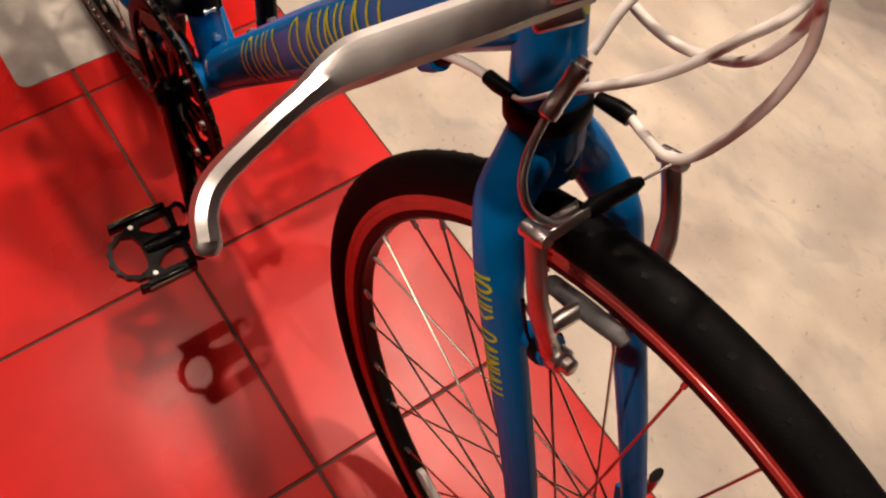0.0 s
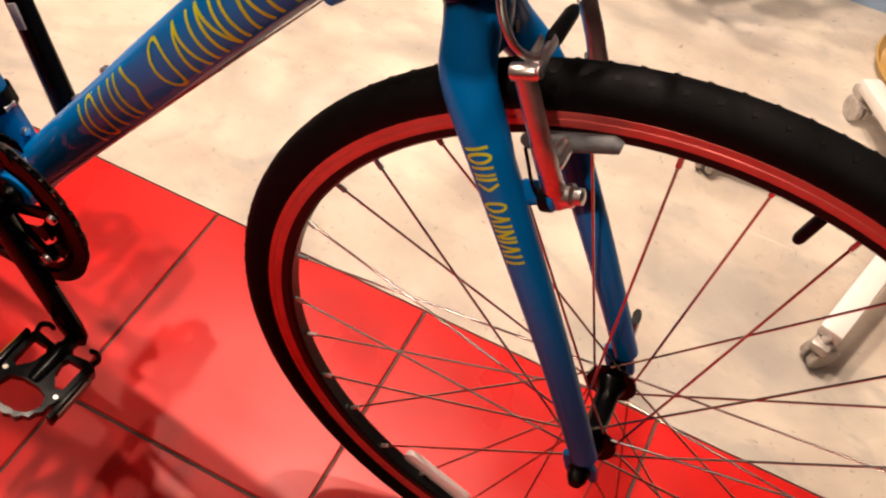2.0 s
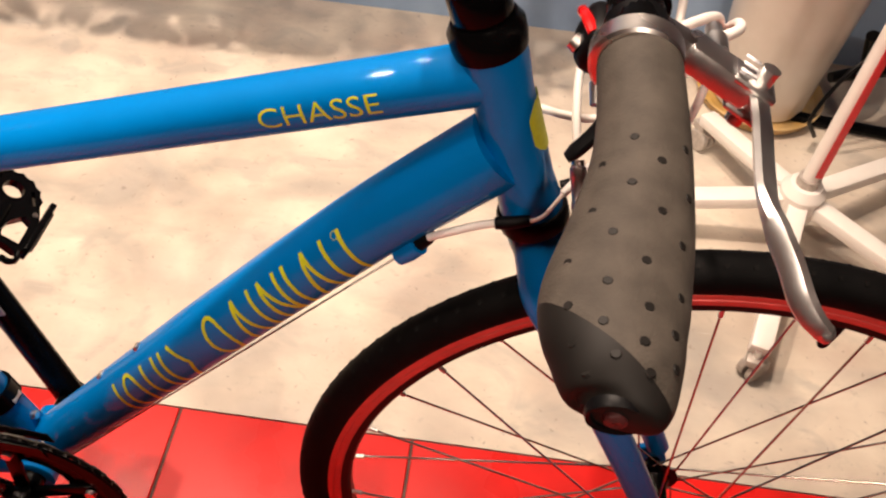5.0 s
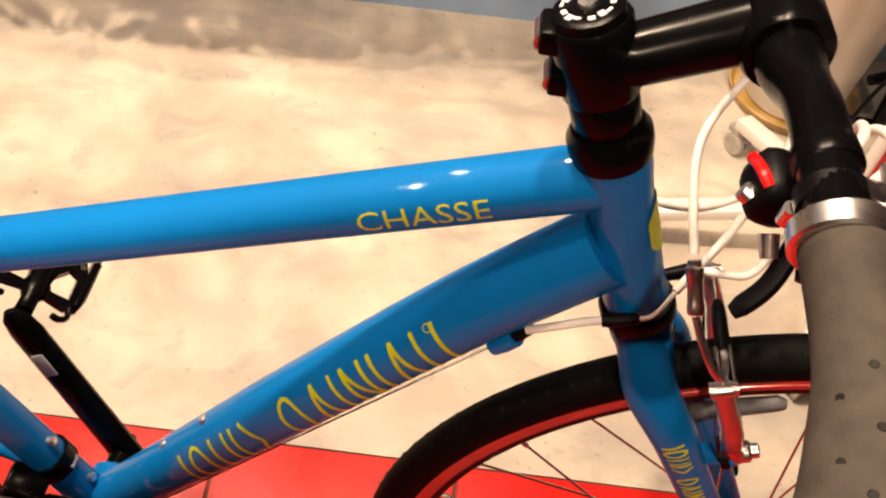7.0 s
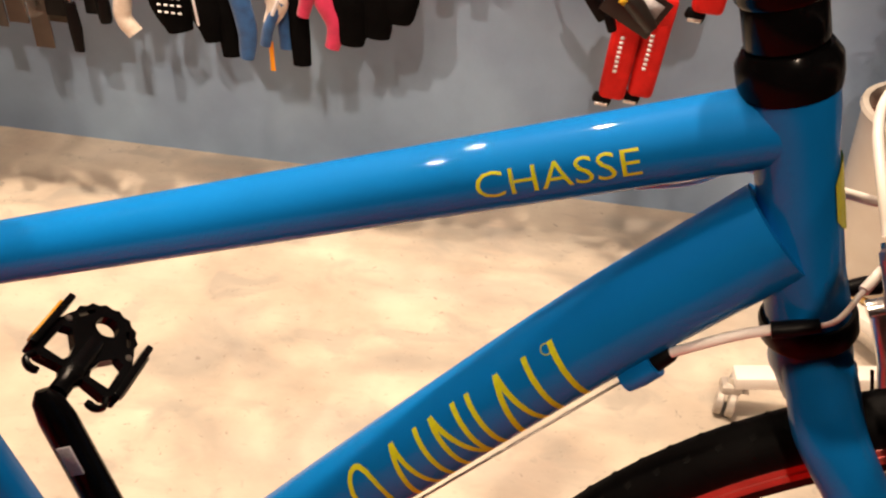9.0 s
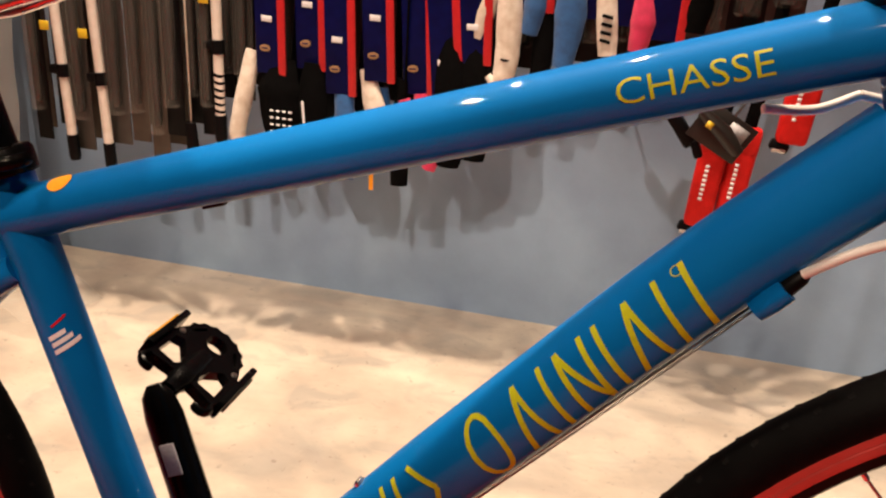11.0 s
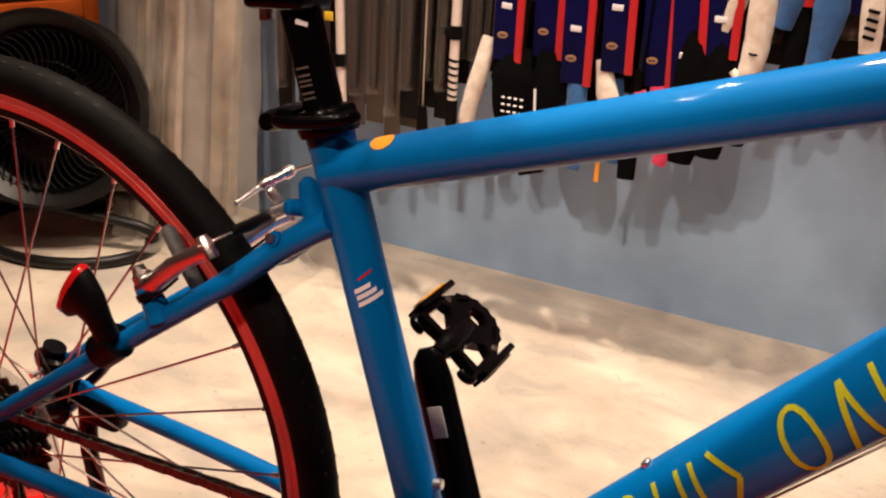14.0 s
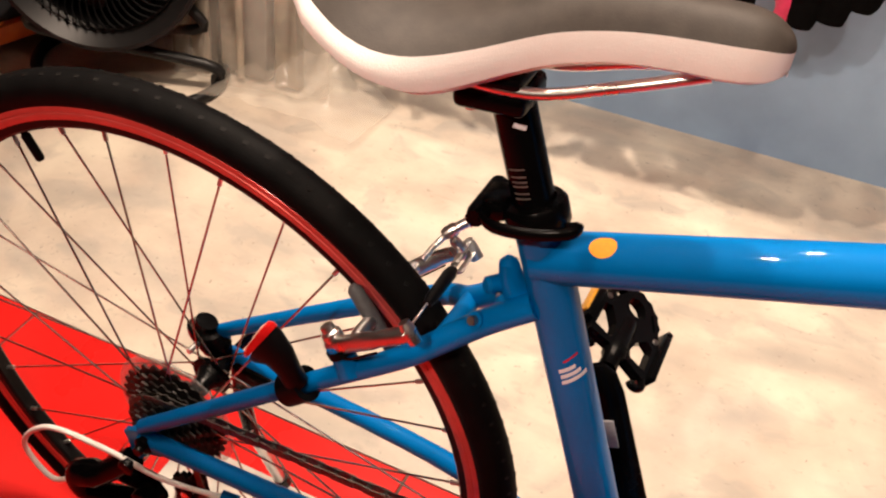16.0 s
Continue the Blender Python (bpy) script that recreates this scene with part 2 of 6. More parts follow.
def block(size, m=None, bevel=0.0, bm=None, segments=2):
    """A box of that size about the origin, with rounded edges, laid by m."""
    own = bmesh.new()
    bmesh.ops.create_cube(own, size=1.0, matrix=Matrix.Diagonal((*size, 1)))
    if bevel:
        bmesh.ops.bevel(own, geom=own.edges[:], offset=bevel, segments=segments, affect="EDGES", profile=0.5)
    if m is not None:
        bmesh.ops.transform(own, matrix=m, verts=own.verts)
    if bm is None:
        return own
    merge(bm, own)
    return bm


def merge(bm, other):
    mesh = bpy.data.meshes.new("joined")
    other.to_mesh(mesh)
    other.free()
    bm.from_mesh(mesh)
    bpy.data.meshes.remove(mesh)


def beam(a, b, width, depth, bevel=0.0, up=(0, 1, 0), bm=None):
    """A bar from a to b; width lies along up."""
    a, b = Vector(a), Vector(b)
    d = (b - a).normalized()
    u = Vector(up) - d * Vector(up).dot(d)
    u.normalize()
    w = d.cross(u)
    m = Matrix((( *u, 0), (*w, 0), (*d, 0), (0, 0, 0, 1))).transposed()
    m.translation = (a + b) / 2
    return block((width, depth, (b - a).length), m, bevel, bm)


def plate(outline, thickness, m=None, bevel=0.0, bm=None):
    """A flat piece with that outline in x and y, of a thickness along z."""
    own = bmesh.new()
    face = own.faces.new([own.verts.new((x, y, -thickness / 2)) for x, y in outline])
    made = bmesh.ops.extrude_face_region(own, geom=[face])
    bmesh.ops.translate(own, vec=(0, 0, thickness), verts=[v for v in made["geom"] if isinstance(v, bmesh.types.BMVert)])
    if bevel:
        bmesh.ops.bevel(own, geom=[e for e in own.edges], offset=bevel, segments=1, affect="EDGES")
    if m is not None:
        bmesh.ops.transform(own, matrix=m, verts=own.verts)
    if bm is None:
        return own
    merge(bm, own)
    return bm


def basis(origin, x, y):
    """A pose from an origin and two directions."""
    x = Vector(x).normalized()
    y = (Vector(y) - x * Vector(y).dot(x)).normalized()
    m = Matrix(((*x, 0), (*y, 0), (*x.cross(y), 0), (0, 0, 0, 1))).transposed()
    m.translation = origin
    return m


# ---------------------------------------------------------------- room
RED_EDGE, WALL_Y = 0.2435, 1.229
ROOM = (-3.6, 3.6, -3.2)


def slab(name, x0, x1, y0, y1, z0, z1, mat):
    bm = block((x1 - x0, y1 - y0, z1 - z0), pose((x0 + x1) / 2, (y0 + y1) / 2, (z0 + z1) / 2))
    return part(name, bm, mat, smooth=False)


floor = slab("floor", ROOM[0], ROOM[1], RED_EDGE, WALL_Y + 0.12, -0.1, 0.0, CONCRETE)
tagged(floor, "trowelled beige concrete shop floor with stains and scratches", "floor", kind="structure")
tile_floor = slab("floor_tiled", ROOM[0], ROOM[1], ROOM[2], RED_EDGE, -0.1, -0.0035, GROUT)
tagged(tile_floor, "glossy red tiled shop floor with brown grout", "floor", kind="structure")
wall_north = slab("wall_north", ROOM[0], ROOM[1], WALL_Y, WALL_Y + 0.12, 0.0, CEIL, WALLPAINT)
tagged(wall_north, "blue-grey painted shop wall", "wall", kind="structure")
for name, box in (("wall_east", (ROOM[1], ROOM[1] + 0.12, ROOM[2], WALL_Y + 0.12)), ("wall_west", (ROOM[0] - 0.12, ROOM[0], ROOM[2], WALL_Y + 0.12)),
                  ("wall_south", (ROOM[0] - 0.12, ROOM[1] + 0.12, ROOM[2] - 0.12, ROOM[2]))):
    tagged(slab(name, *box, -0.1, CEIL, PLASTER), "plain plastered shop wall", "wall", kind="structure")
tagged(slab("ceiling", ROOM[0], ROOM[1], ROOM[2], WALL_Y, CEIL, CEIL + 0.1, CEILPAINT), "plain painted shop ceiling", "ceiling", kind="structure")

# spot fittings at the lamps, all out of view and of assumed form
LAMPMETAL = material("white_lamp_metal", (0.7, 0.7, 0.7), 0.4, vary=0.05, scale=60)
for x, y, tx, ty, power, angle in SPOTS:
    thing = tagged(empty("unseen_ceiling_spotlight", pose(x, y, CEIL)), "unseen white metal spotlight added under the ceiling", "lamp", "ceiling spots")
    part("base", lathe([(0, 0), (0, 0.05), (-0.02, 0.05), (-0.025, 0.0)], (0, 0, 0), (0, 0, 1), 20), LAMPMETAL, thing)
    part("arm", sweep([(0, 0, -0.02), (0, 0, -0.09)], 0.008), LAMPMETAL, thing)
    d = Vector((tx - x, ty - y, -CEIL + 0.17)).normalized()
    c = Vector((0, 0, -0.17))
    part("shade", lathe([(-0.09, 0.0), (-0.09, 0.04), (-0.03, 0.055), (-0.03, 0.051), (-0.086, 0.037), (-0.086, 0)], c + d * 0.02, d, 24), LAMPMETAL, thing)

# ---------------------------------------------------------------- bicycle
BIKE = Matrix(((0.99955, -0.00216, 0.02984, 0.00054), (0.0, 0.99740, 0.07205, 0.00131), (-0.02992, -0.07202, 0.99695, 0.01812), (0, 0, 0, 1)))
bike = tagged(empty("bicycle", BIKE), "bright blue flat-bar road bicycle with red rims leaning on its kickstand", "bicycle")
BB = Vector((0.002, 0, 0.290))
REAR, FRONT = Vector((-0.4405, 0, 0.3095)), Vector((0.5990, 0.001, 0.3455))
HEAD_TOP, HEAD_LOW = Vector((0.3725, 0, 0.8225)), Vector((0.4163, 0, 0.7045))
STEER = (HEAD_TOP - HEAD_LOW).normalized()
SEAT_TOP = Vector((-0.1335, 0, 0.655))
SEATDIR = (SEAT_TOP - BB).normalized()


def tube(name, points, radius, mat=BLUE, parent=None, label="", n=24, **more):
    return part(name, sweep(points, radius, n, **more), mat, parent or bike, label)


# frame
tube("head_tube", [HEAD_LOW, HEAD_LOW + STEER * 0.01, HEAD_LOW + STEER * 0.03, HEAD_TOP - STEER * 0.03, HEAD_TOP - STEER * 0.01, HEAD_TOP], [0.0205, 0.0205, 0.0188, 0.0188, 0.0205, 0.0205], n=32)
DT = spline([(0.002, 0, 0.296), (0.125, 0, 0.446), (0.220, 0, 0.562), (0.310, 0, 0.669), (0.388, 0, 0.752)], 8)
DTR = [(0.021 + 0.004 * min(1, i / 10), 0.0235 + 0.003 * min(1, i / 12)) for i in range(len(DT))]
tube("down_tube", DT, DTR, n=32, label="blue down tube with a slanted yellow print")
TT = spline([(-0.128, 0, 0.6236), (0.060, 0, 0.6917), (0.215, 0, 0.7478), (0.382, 0, 0.8083)], 8)
TTR = [(0.0185, 0.0175 + 0.002 * i / len(TT)) for i in range(len(TT))]
tube("top_tube", TT, TTR, n=32, label="blue top tube with a yellow model word")
tube("seat_tube", [BB + SEATDIR * 0.01, BB + SEATDIR * 0.2, SEAT_TOP - SEATDIR * 0.02, SEAT_TOP], [0.0175, 0.0168, 0.0168, 0.0175], n=28)
part("bottom_bracket_shell", lathe([(-0.035, 0.0), (-0.035, 0.020), (-0.034, 0.0215), (0.034, 0.0215), (0.035, 0.020), (0.035, 0.0)], BB, (0, 1, 0), 32), BLUE, bike)
for s, high in ((-1, 0.0), (1, 0.020)):
    stay = spline([(-0.121, s * 0.009, 0.590), (-0.152, s * 0.019, 0.567), (-0.180, s * 0.028, 0.541), (-0.207, s * 0.037, 0.518 + high * 0.3), (-0.280, s * 0.0445, 0.459 + high * 0.6), (-0.446, s * 0.062, 0.324 + high)], 6)
    if high:
        stay.append(Vector((-0.449, s * 0.063, 0.316)))
    tube("seat_stay", stay, [0.0102 - 0.0026 * i / len(stay) for i in range(len(stay))], n=16)
    stay = spline([(-0.012, s * 0.02, 0.290), (-0.08, s * 0.034, 0.300), (-0.2, s * 0.052, 0.311), (-0.448, s * 0.064, 0.311)], 6)
    tube("chain_stay", stay, [0.0115 - 0.003 * i / len(stay) for i in range(len(stay))], n=16)
    part("dropout", plate([(-0.026, 0.003), (-0.014, 0.011), (0.010, 0.012), (0.022, 0.004), (0.018, -0.010), (0.002, -0.016), (-0.010, -0.030), (-0.020, -0.028), (-0.022, -0.010)], 0.007,
                          basis(REAR + Vector((0, s * 0.064, 0)), (1, 0, 0), (0, 0, 1)), 0.001), BLUE, bike)
part("stay_bridge", sweep([(-0.178, -0.030, 0.545), (-0.176, 0.030, 0.545)], 0.0075, 14), BLUE, bike)
# cable hanger boss behind the seat tube
hanger = sweep([(-0.134, 0, 0.583), (-0.141, 0, 0.594), (-0.145, 0, 0.604), (-0.147, 0, 0.611), (-0.1475, 0, 0.6145)], [0.011, 0.0095, 0.0080, 0.0068, 0.003], 16)
lathe([(-0.006, 0), (-0.006, 0.0065), (0.010, 0.0062), (0.012, 0.004), (0.012, 0)], (-0.150, -0.002, 0.592), (-0.55, -0.75, 0.1), 16, hanger)
lathe([(-0.010, 0), (-0.010, 0.012), (0.004, 0.010), (0.008, 0.006), (0.008, 0)], (-0.142, 0.0, 0.578), (-0.75, 0, 0.6), 16, hanger)
part("cable_hanger", hanger, BLUE, bike)
for s in (-1, 1):
    boss = lathe([(0, 0.0), (0, 0.006), (0.010, 0.006), (0.010, 0.0035), (0.013, 0.003), (0.013, 0)], (-0.153, s * 0.018, 0.570), (-0.35, s * 1.0, 0.45), 14)
    part("rack_boss", boss, BLUE, bike)
    part("rack_bolt", lathe([(0.010, 0.0), (0.010, 0.0035), (0.0145, 0.0033), (0.0145, 0)], (-0.153, s * 0.018, 0.570), (-0.35, s * 1.0, 0.45), 10), STEEL, bike)
# bottle bolts on the down tube, cable stops
for x, z in ((0.1225, 0.4803), (0.083, 0.4292)):
    part("bottle_bolt", lathe([(-0.004, 0), (-0.004, 0.0042), (0.004, 0.0042), (0.005, 0.003), (0.005, 0)], (x, 0, z), (-0.79, 0, 0.62), 12), CHROME, bike)
for x, z in ((-0.043, 0.407), (-0.021, 0.345)):
    part("bottle_bolt", lathe([(-0.002, 0), (-0.002, 0.0042), (0.005, 0.0042), (0.006, 0.003), (0.006, 0)], (x + 0.02, 0, z), (0.95, 0, 0.3), 12), CHROME, bike)
stop_at = Vector((0.342, -0.014, 0.6665))
DTDIR = Vector((0.62, 0, 0.785))
part("cable_stop", lathe([(-0.014, 0), (-0.014, 0.0065), (-0.004, 0.008), (0.006, 0.008), (0.006, 0)], stop_at, DTDIR, 18), BLUE, bike)
part("cable_stop_cap", lathe([(0.006, 0), (0.006, 0.0055), (0.016, 0.005), (0.020, 0.003), (0.020, 0)], stop_at, DTDIR, 14), BLACKPLASTIC, bike)
part("bare_cable", sweep([stop_at, (0.03, -0.014, 0.300)], 0.0008, 6), STEEL, bike)
part("bare_cable", sweep([stop_at + Vector((0, 0.010, -0.002)), (0.03, -0.004, 0.296)], 0.0008, 6), STEEL, bike)
part("cable_guide", block((0.016, 0.006, 0.004), pose(0.012, 0.004, 0.6545, 0, -20, 0), 0.001), BLACKPLASTIC, bike)


def on_tube(path, radii, s, angle, lift=0.0006):
    """A point on a tube's skin: s along it in metres, angle round it from its right side, up positive."""
    left = s
    for i in range(len(path) - 1):
        step = (path[i + 1] - path[i]).length
        if left <= step or i == len(path) - 2:
            t = left / step
            c = path[i].lerp(path[i + 1], t)
            d = (path[i + 1] - path[i]).normalized()
            break
        left -= step
    ra, rb = radii[i] if isinstance(radii[i], (tuple, list)) else (radii[i], radii[i])
    u = Vector((-d.z, 0, d.x))
    return c + Vector((0, -1, 0)) * ((ra + lift) * math.cos(angle)) + u * ((rb + lift) * math.sin(angle))


def strokes_on(name, path, radii, s0, lines, width, height, mid, mat, label="", lean=0.0):
    """Flat printed strokes wrapped on a tube. lines: polylines in (along, up), up from 0 to 1."""
    bm = bmesh.new()
    r = radii[len(radii) // 2]
    rb = r[1] if isinstance(r, (tuple, list)) else r

    def lay(x, y):
        return on_tube(path, radii, s0 + x + lean * (y - 0.5) * height, mid + (y - 0.5) * height / rb)

    for line in lines:
        fine = []
        for a, b in zip(line, line[1:]):
            k = max(2, int(math.hypot(b[0] - a[0], (b[1] - a[1]) * height) / 0.003))
            fine += [(a[0] + (b[0] - a[0]) * i / k, a[1] + (b[1] - a[1]) * i / k) for i in range(k)]
        fine.append(line[-1])
        last = None
        for i, (x, y) in enumerate(fine):
            a, b = fine[max(0, i - 1)], fine[min(len(fine) - 1, i + 1)]
            dx, dy = b[0] - a[0], (b[1] - a[1]) * height
            l = math.hypot(dx, dy) or 1
            ox, oy = -dy / l * width / 2, dx / l * width / 2 / height
            pair = (bm.verts.new(lay(x + ox, y + oy)), bm.verts.new(lay(x - ox, y - oy)))
            if last:
                bm.faces.new((last[0], last[1], pair[1], pair[0]))
            last = pair
    return part(name, bm, mat, bike, label)


def bar_print(counts, pitch):
    """Plain slanted strokes, standing for a maker's mark: counts of strokes in each group."""
    lines, x = [], 0.0
    for kind in counts:
        w = pitch * 0.62
        if kind == 0:
            x += pitch * 0.7
            continue
        if kind == 1:
            lines.append([(x, 1), (x, 0), (x + w * 0.5, 0)])
            x += pitch * 0.75
        elif kind == 2:
            lines += [[(x, 0), (x, 1)], [(x + w, 0), (x + w, 1)]]
            x += pitch
        elif kind == 3:
            arc = [(x + w / 2 + w * 0.58 * math.cos(a * math.tau / 16), 0.5 + 0.5 * math.sin(a * math.tau / 16)) for a in range(17)]
            lines.append(arc)
            x += pitch * 1.12
        elif kind == 4:
            lines += [[(x, 0), (x + w * 0.5, 1)], [(x + w * 0.5, 1), (x + w, 0)]]
            x += pitch
        elif kind == 5:
            lines += [[(x, 0), (x, 1)], [(x, 1), (x + w, 0)], [(x + w, 0), (x + w, 1)]]
            x += pitch
        elif kind == 7:
            lines += [[(x, 0), (x + w * 0.8, 0.5)], [(x, 1), (x + w * 0.8, 0.5)]]
            x += pitch
        elif kind == 6:
            lines.append([(x, 0), (x, 1)])
            x += pitch * 0.45
    return lines


dt_marks = bar_print([6, 3, 2, 6, 7, 0, 3, 4, 6, 5, 6, 4, 2], 0.0288)
strokes_on("yellow_print", DT, DTR, 0.175, dt_marks, 0.0036, 0.043, 0.02, YELLOW, "slanted yellow printed strokes", lean=0.12)
strokes_on("round_mark", DT, DTR, 0.472, [[(0.003 * math.cos(a * math.tau / 12), 0.5 + 0.1 * math.sin(a * math.tau / 12)) for a in range(13)]], 0.0006, 0.03, 0.72, YELLOW)


def word_on(word, path, radii, s0, length, height, mid, mat, label=""):
    """A word in the built-in font, wrapped on a tube."""
    curve = bpy.data.curves.new("word", "FONT")
    curve.body, curve.size, curve.resolution_u, curve.offset = word, 1.0, 3, -0.004
    ob = bpy.data.objects.new("word", curve)
    scene.collection.objects.link(ob)
    bpy.context.view_layer.update()
    mesh = bpy.data.meshes.new_from_object(ob.evaluated_get(bpy.context.evaluated_depsgraph_get()))
    bpy.data.objects.remove(ob)
    bm = bmesh.new()
    bm.from_mesh(mesh)
    bpy.data.meshes.remove(mesh)
    bmesh.ops.subdivide_edges(bm, edges=[e for e in bm.edges if e.calc_length() > 0.15], cuts=2)
    xs, ys = [v.co.x for v in bm.verts], [v.co.y for v in bm.verts]
    x0, x1, y0, y1 = min(xs), max(xs), min(ys), max(ys)
    r = radii[len(radii) // 2]
    rb = r[1] if isinstance(r, (tuple, list)) else r
    for v in bm.verts:
        y = (v.co.y - y0) / (y1 - y0) - 0.5
        v.co = on_tube(path, radii, s0 + (v.co.x - x0) / (x1 - x0) * length, mid + y * height / rb, 0.0003)
    return part(label.replace(" ", "_") if not label else "model_word", bm, mat, bike, label)


word_on("CHASSE", TT, TTR, 0.3945, 0.0765, 0.0130, 0.10, YELLOW, "yellow model word in wide capitals")
# orange dot sticker, badge on the seat tube, maker's plate on the head tube
bm = bmesh.new()
rings_ = [[bm.verts.new(on_tube(TT, TTR, 0.0495 + r * 0.009 * math.cos(a * math.tau / 20), 1.08 + r * 0.0075 / 0.0185 * math.sin(a * math.tau / 20), 0.0007)) for a in range(20)] for r in (0.34, 0.67, 1.0)]
middle = bm.verts.new(on_tube(TT, TTR, 0.0495, 1.08, 0.0007))
for k in range(20):
    bm.faces.new((middle, rings_[0][k], rings_[0][(k + 1) % 20]))
    for i in (0, 1):
        bm.faces.new((rings_[i][k], rings_[i + 1][k], rings_[i + 1][(k + 1) % 20], rings_[i][(k + 1) % 20]))
part("dot_sticker", bm, ORANGE, bike, "round orange sticker")
ST = [BB + SEATDIR * 0.37 * i / 12 for i in range(13)]
STR = [0.0168] * 13
strokes_on("badge", ST, STR, 0.273, [[(-0.005, 0.05), (-0.005, 0.95)], [(0.000, 0.25), (0.000, 0.95)], [(0.005, 0.42), (0.005, 0.98)]], 0.0032, 0.021, -0.62, WHITEPRINT, "pale slanted badge of three bars", lean=-0.3)
strokes_on("badge_flash", ST, STR, 0.276, [[(0.007, 0.80), (0.0125, 0.25)]], 0.0016, 0.020, -0.62, REDLENS)
HT = [HEAD_LOW + STEER * 0.129 * i / 10 for i in range(11)]
HTR = [0.0190] * 11
bm = bmesh.new()
rows_ = []
for i in range(9):
    row = []
    for k in range(9):
        a, h = (k - 4) / 4, (i - 4) / 4
        w = 0.80 * (1 - 0.55 * max(0.0, abs(h) - 0.6) / 0.4)
        row.append(bm.verts.new(on_tube(HT, HTR, 0.072 + 0.0185 * h, math.pi * 1.5 + a * 1.0 * w, 0.0009)))
    rows_.append(row)
for i in range(8):
    for k in range(8):
        bm.faces.new((rows_[i][k], rows_[i][k + 1], rows_[i + 1][k + 1], rows_[i + 1][k]))
part("head_badge", bm, YELLOW, bike, "upright six-sided yellow head badge")
strokes_on("maker_plate", DT, DTR, 0.03, [[(0.0, 0.2), (0.0, 0.8)], [(0.005, 0.2), (0.005, 0.8)]], 0.003, 0.03, 0.3, WHITEPRINT)

# head set, stem, bar
part("lower_headset", lathe([(-0.012, 0.0), (-0.012, 0.0195), (-0.004, 0.0215), (0.0, 0.0215), (0.0, 0.0)], HEAD_LOW, STEER, 32), BLACKMETAL, bike)
part("upper_headset", lathe([(0.0, 0.0), (0.0, 0.0215), (0.006, 0.0225), (0.014, 0.0225), (0.020, 0.019), (0.022, 0.0)], HEAD_TOP, STEER, 32), BLACKMETAL, bike)
part("spacer", lathe([(0.0, 0.012), (0.0, 0.0172), (0.001, 0.0178), (0.0195, 0.0178), (0.0205, 0.0172), (0.0205, 0.012)], HEAD_TOP + STEER * 0.021, STEER, 28), BLACKMETAL, bike)
CLAMP = HEAD_TOP + STEER * 0.0625
part("stem_clamp", lathe([(-0.0215, 0.0), (-0.0215, 0.0185), (-0.019, 0.0200), (0.019, 0.0200), (0.0215, 0.0185), (0.0215, 0.0)], CLAMP, STEER, 32), BLACKMETAL, bike)
for h in (-0.012, 0.012):
    part("stem_bolt", lathe([(-0.008, 0), (-0.008, 0.005), (0.008, 0.005), (0.008, 0)], CLAMP + STEER * h + Vector((-0.022, 0.0, -0.004)), (0, 1, 0), 12), CHROME, bike)
    part("stem_lug", block((0.014, 0.022, 0.014), pose(*(CLAMP + STEER * h + Vector((-0.018, 0.0, -0.003)))), 0.003), BLACKMETAL, bike)
part("top_cap", lathe([(0.0215, 0.0), (0.0215, 0.0175), (0.026, 0.0170), (0.0275, 0.014), (0.027, 0.0)], CLAMP, STEER, 32), BLACKMETAL, bike)
cap_print = bmesh.new()
for a in range(14):
    ang = a * math.tau / 14 + (0.12 if a % 3 else 0)
    u, v = Vector((0, 1, 0)), STEER.cross(Vector((0, 1, 0)))
    d = u * math.cos(ang) + v * math.sin(ang)
    c = CLAMP + STEER * 0.0278 + d * (0.0122 if a % 2 else 0.0115)
    block((0.0034, 0.0016 + 0.001 * (a % 3), 0.0006), basis(c, d.cross(STEER), d), 0, cap_print)
part("top_cap_print", cap_print, WHITEPRINT, bike, "pale ring of printed marks")
part("top_cap_bolt", lathe([(0.0265, 0.0), (0.0265, 0.005), (0.030, 0.0045), (0.030, 0)], CLAMP, STEER, 12), CHROME, bike)
BAR = Vector((0.4285, 0, 0.909))
part("stem_extension", sweep([CLAMP + Vector((0.008, 0, 0.001)), CLAMP + Vector((0.02, 0, 0.0035)), BAR - Vector((0.012, 0, 0.002))], [0.017, 0.0155, 0.0165], 24), BLACKMETAL, bike)
part("bar_clamp", lathe([(-0.022, 0.0), (-0.022, 0.019), (-0.019, 0.0205), (0.019, 0.0205), (0.022, 0.019), (0.022, 0.0)], BAR, (0, 1, 0), 28), BLACKMETAL, bike)
bar_path = spline([(0.4190, -0.255, 0.9025), (0.4228, -0.17, 0.914), (0.4270, -0.08, 0.919), BAR + Vector((0, -0.03, 0)), BAR + Vector((0, 0.03, 0)), (0.4270, 0.08, 0.919), (0.4228, 0.17, 0.914), (0.4190, 0.255, 0.9025)], 6)
bar_r = [0.0112 if abs(p.y) > 0.055 else 0.0112 + 0.0042 * min(1, (0.055 - abs(p.y)) / 0.03) for p in bar_path]
tube("handlebar", bar_path, bar_r, BLACKMETAL, n=24)


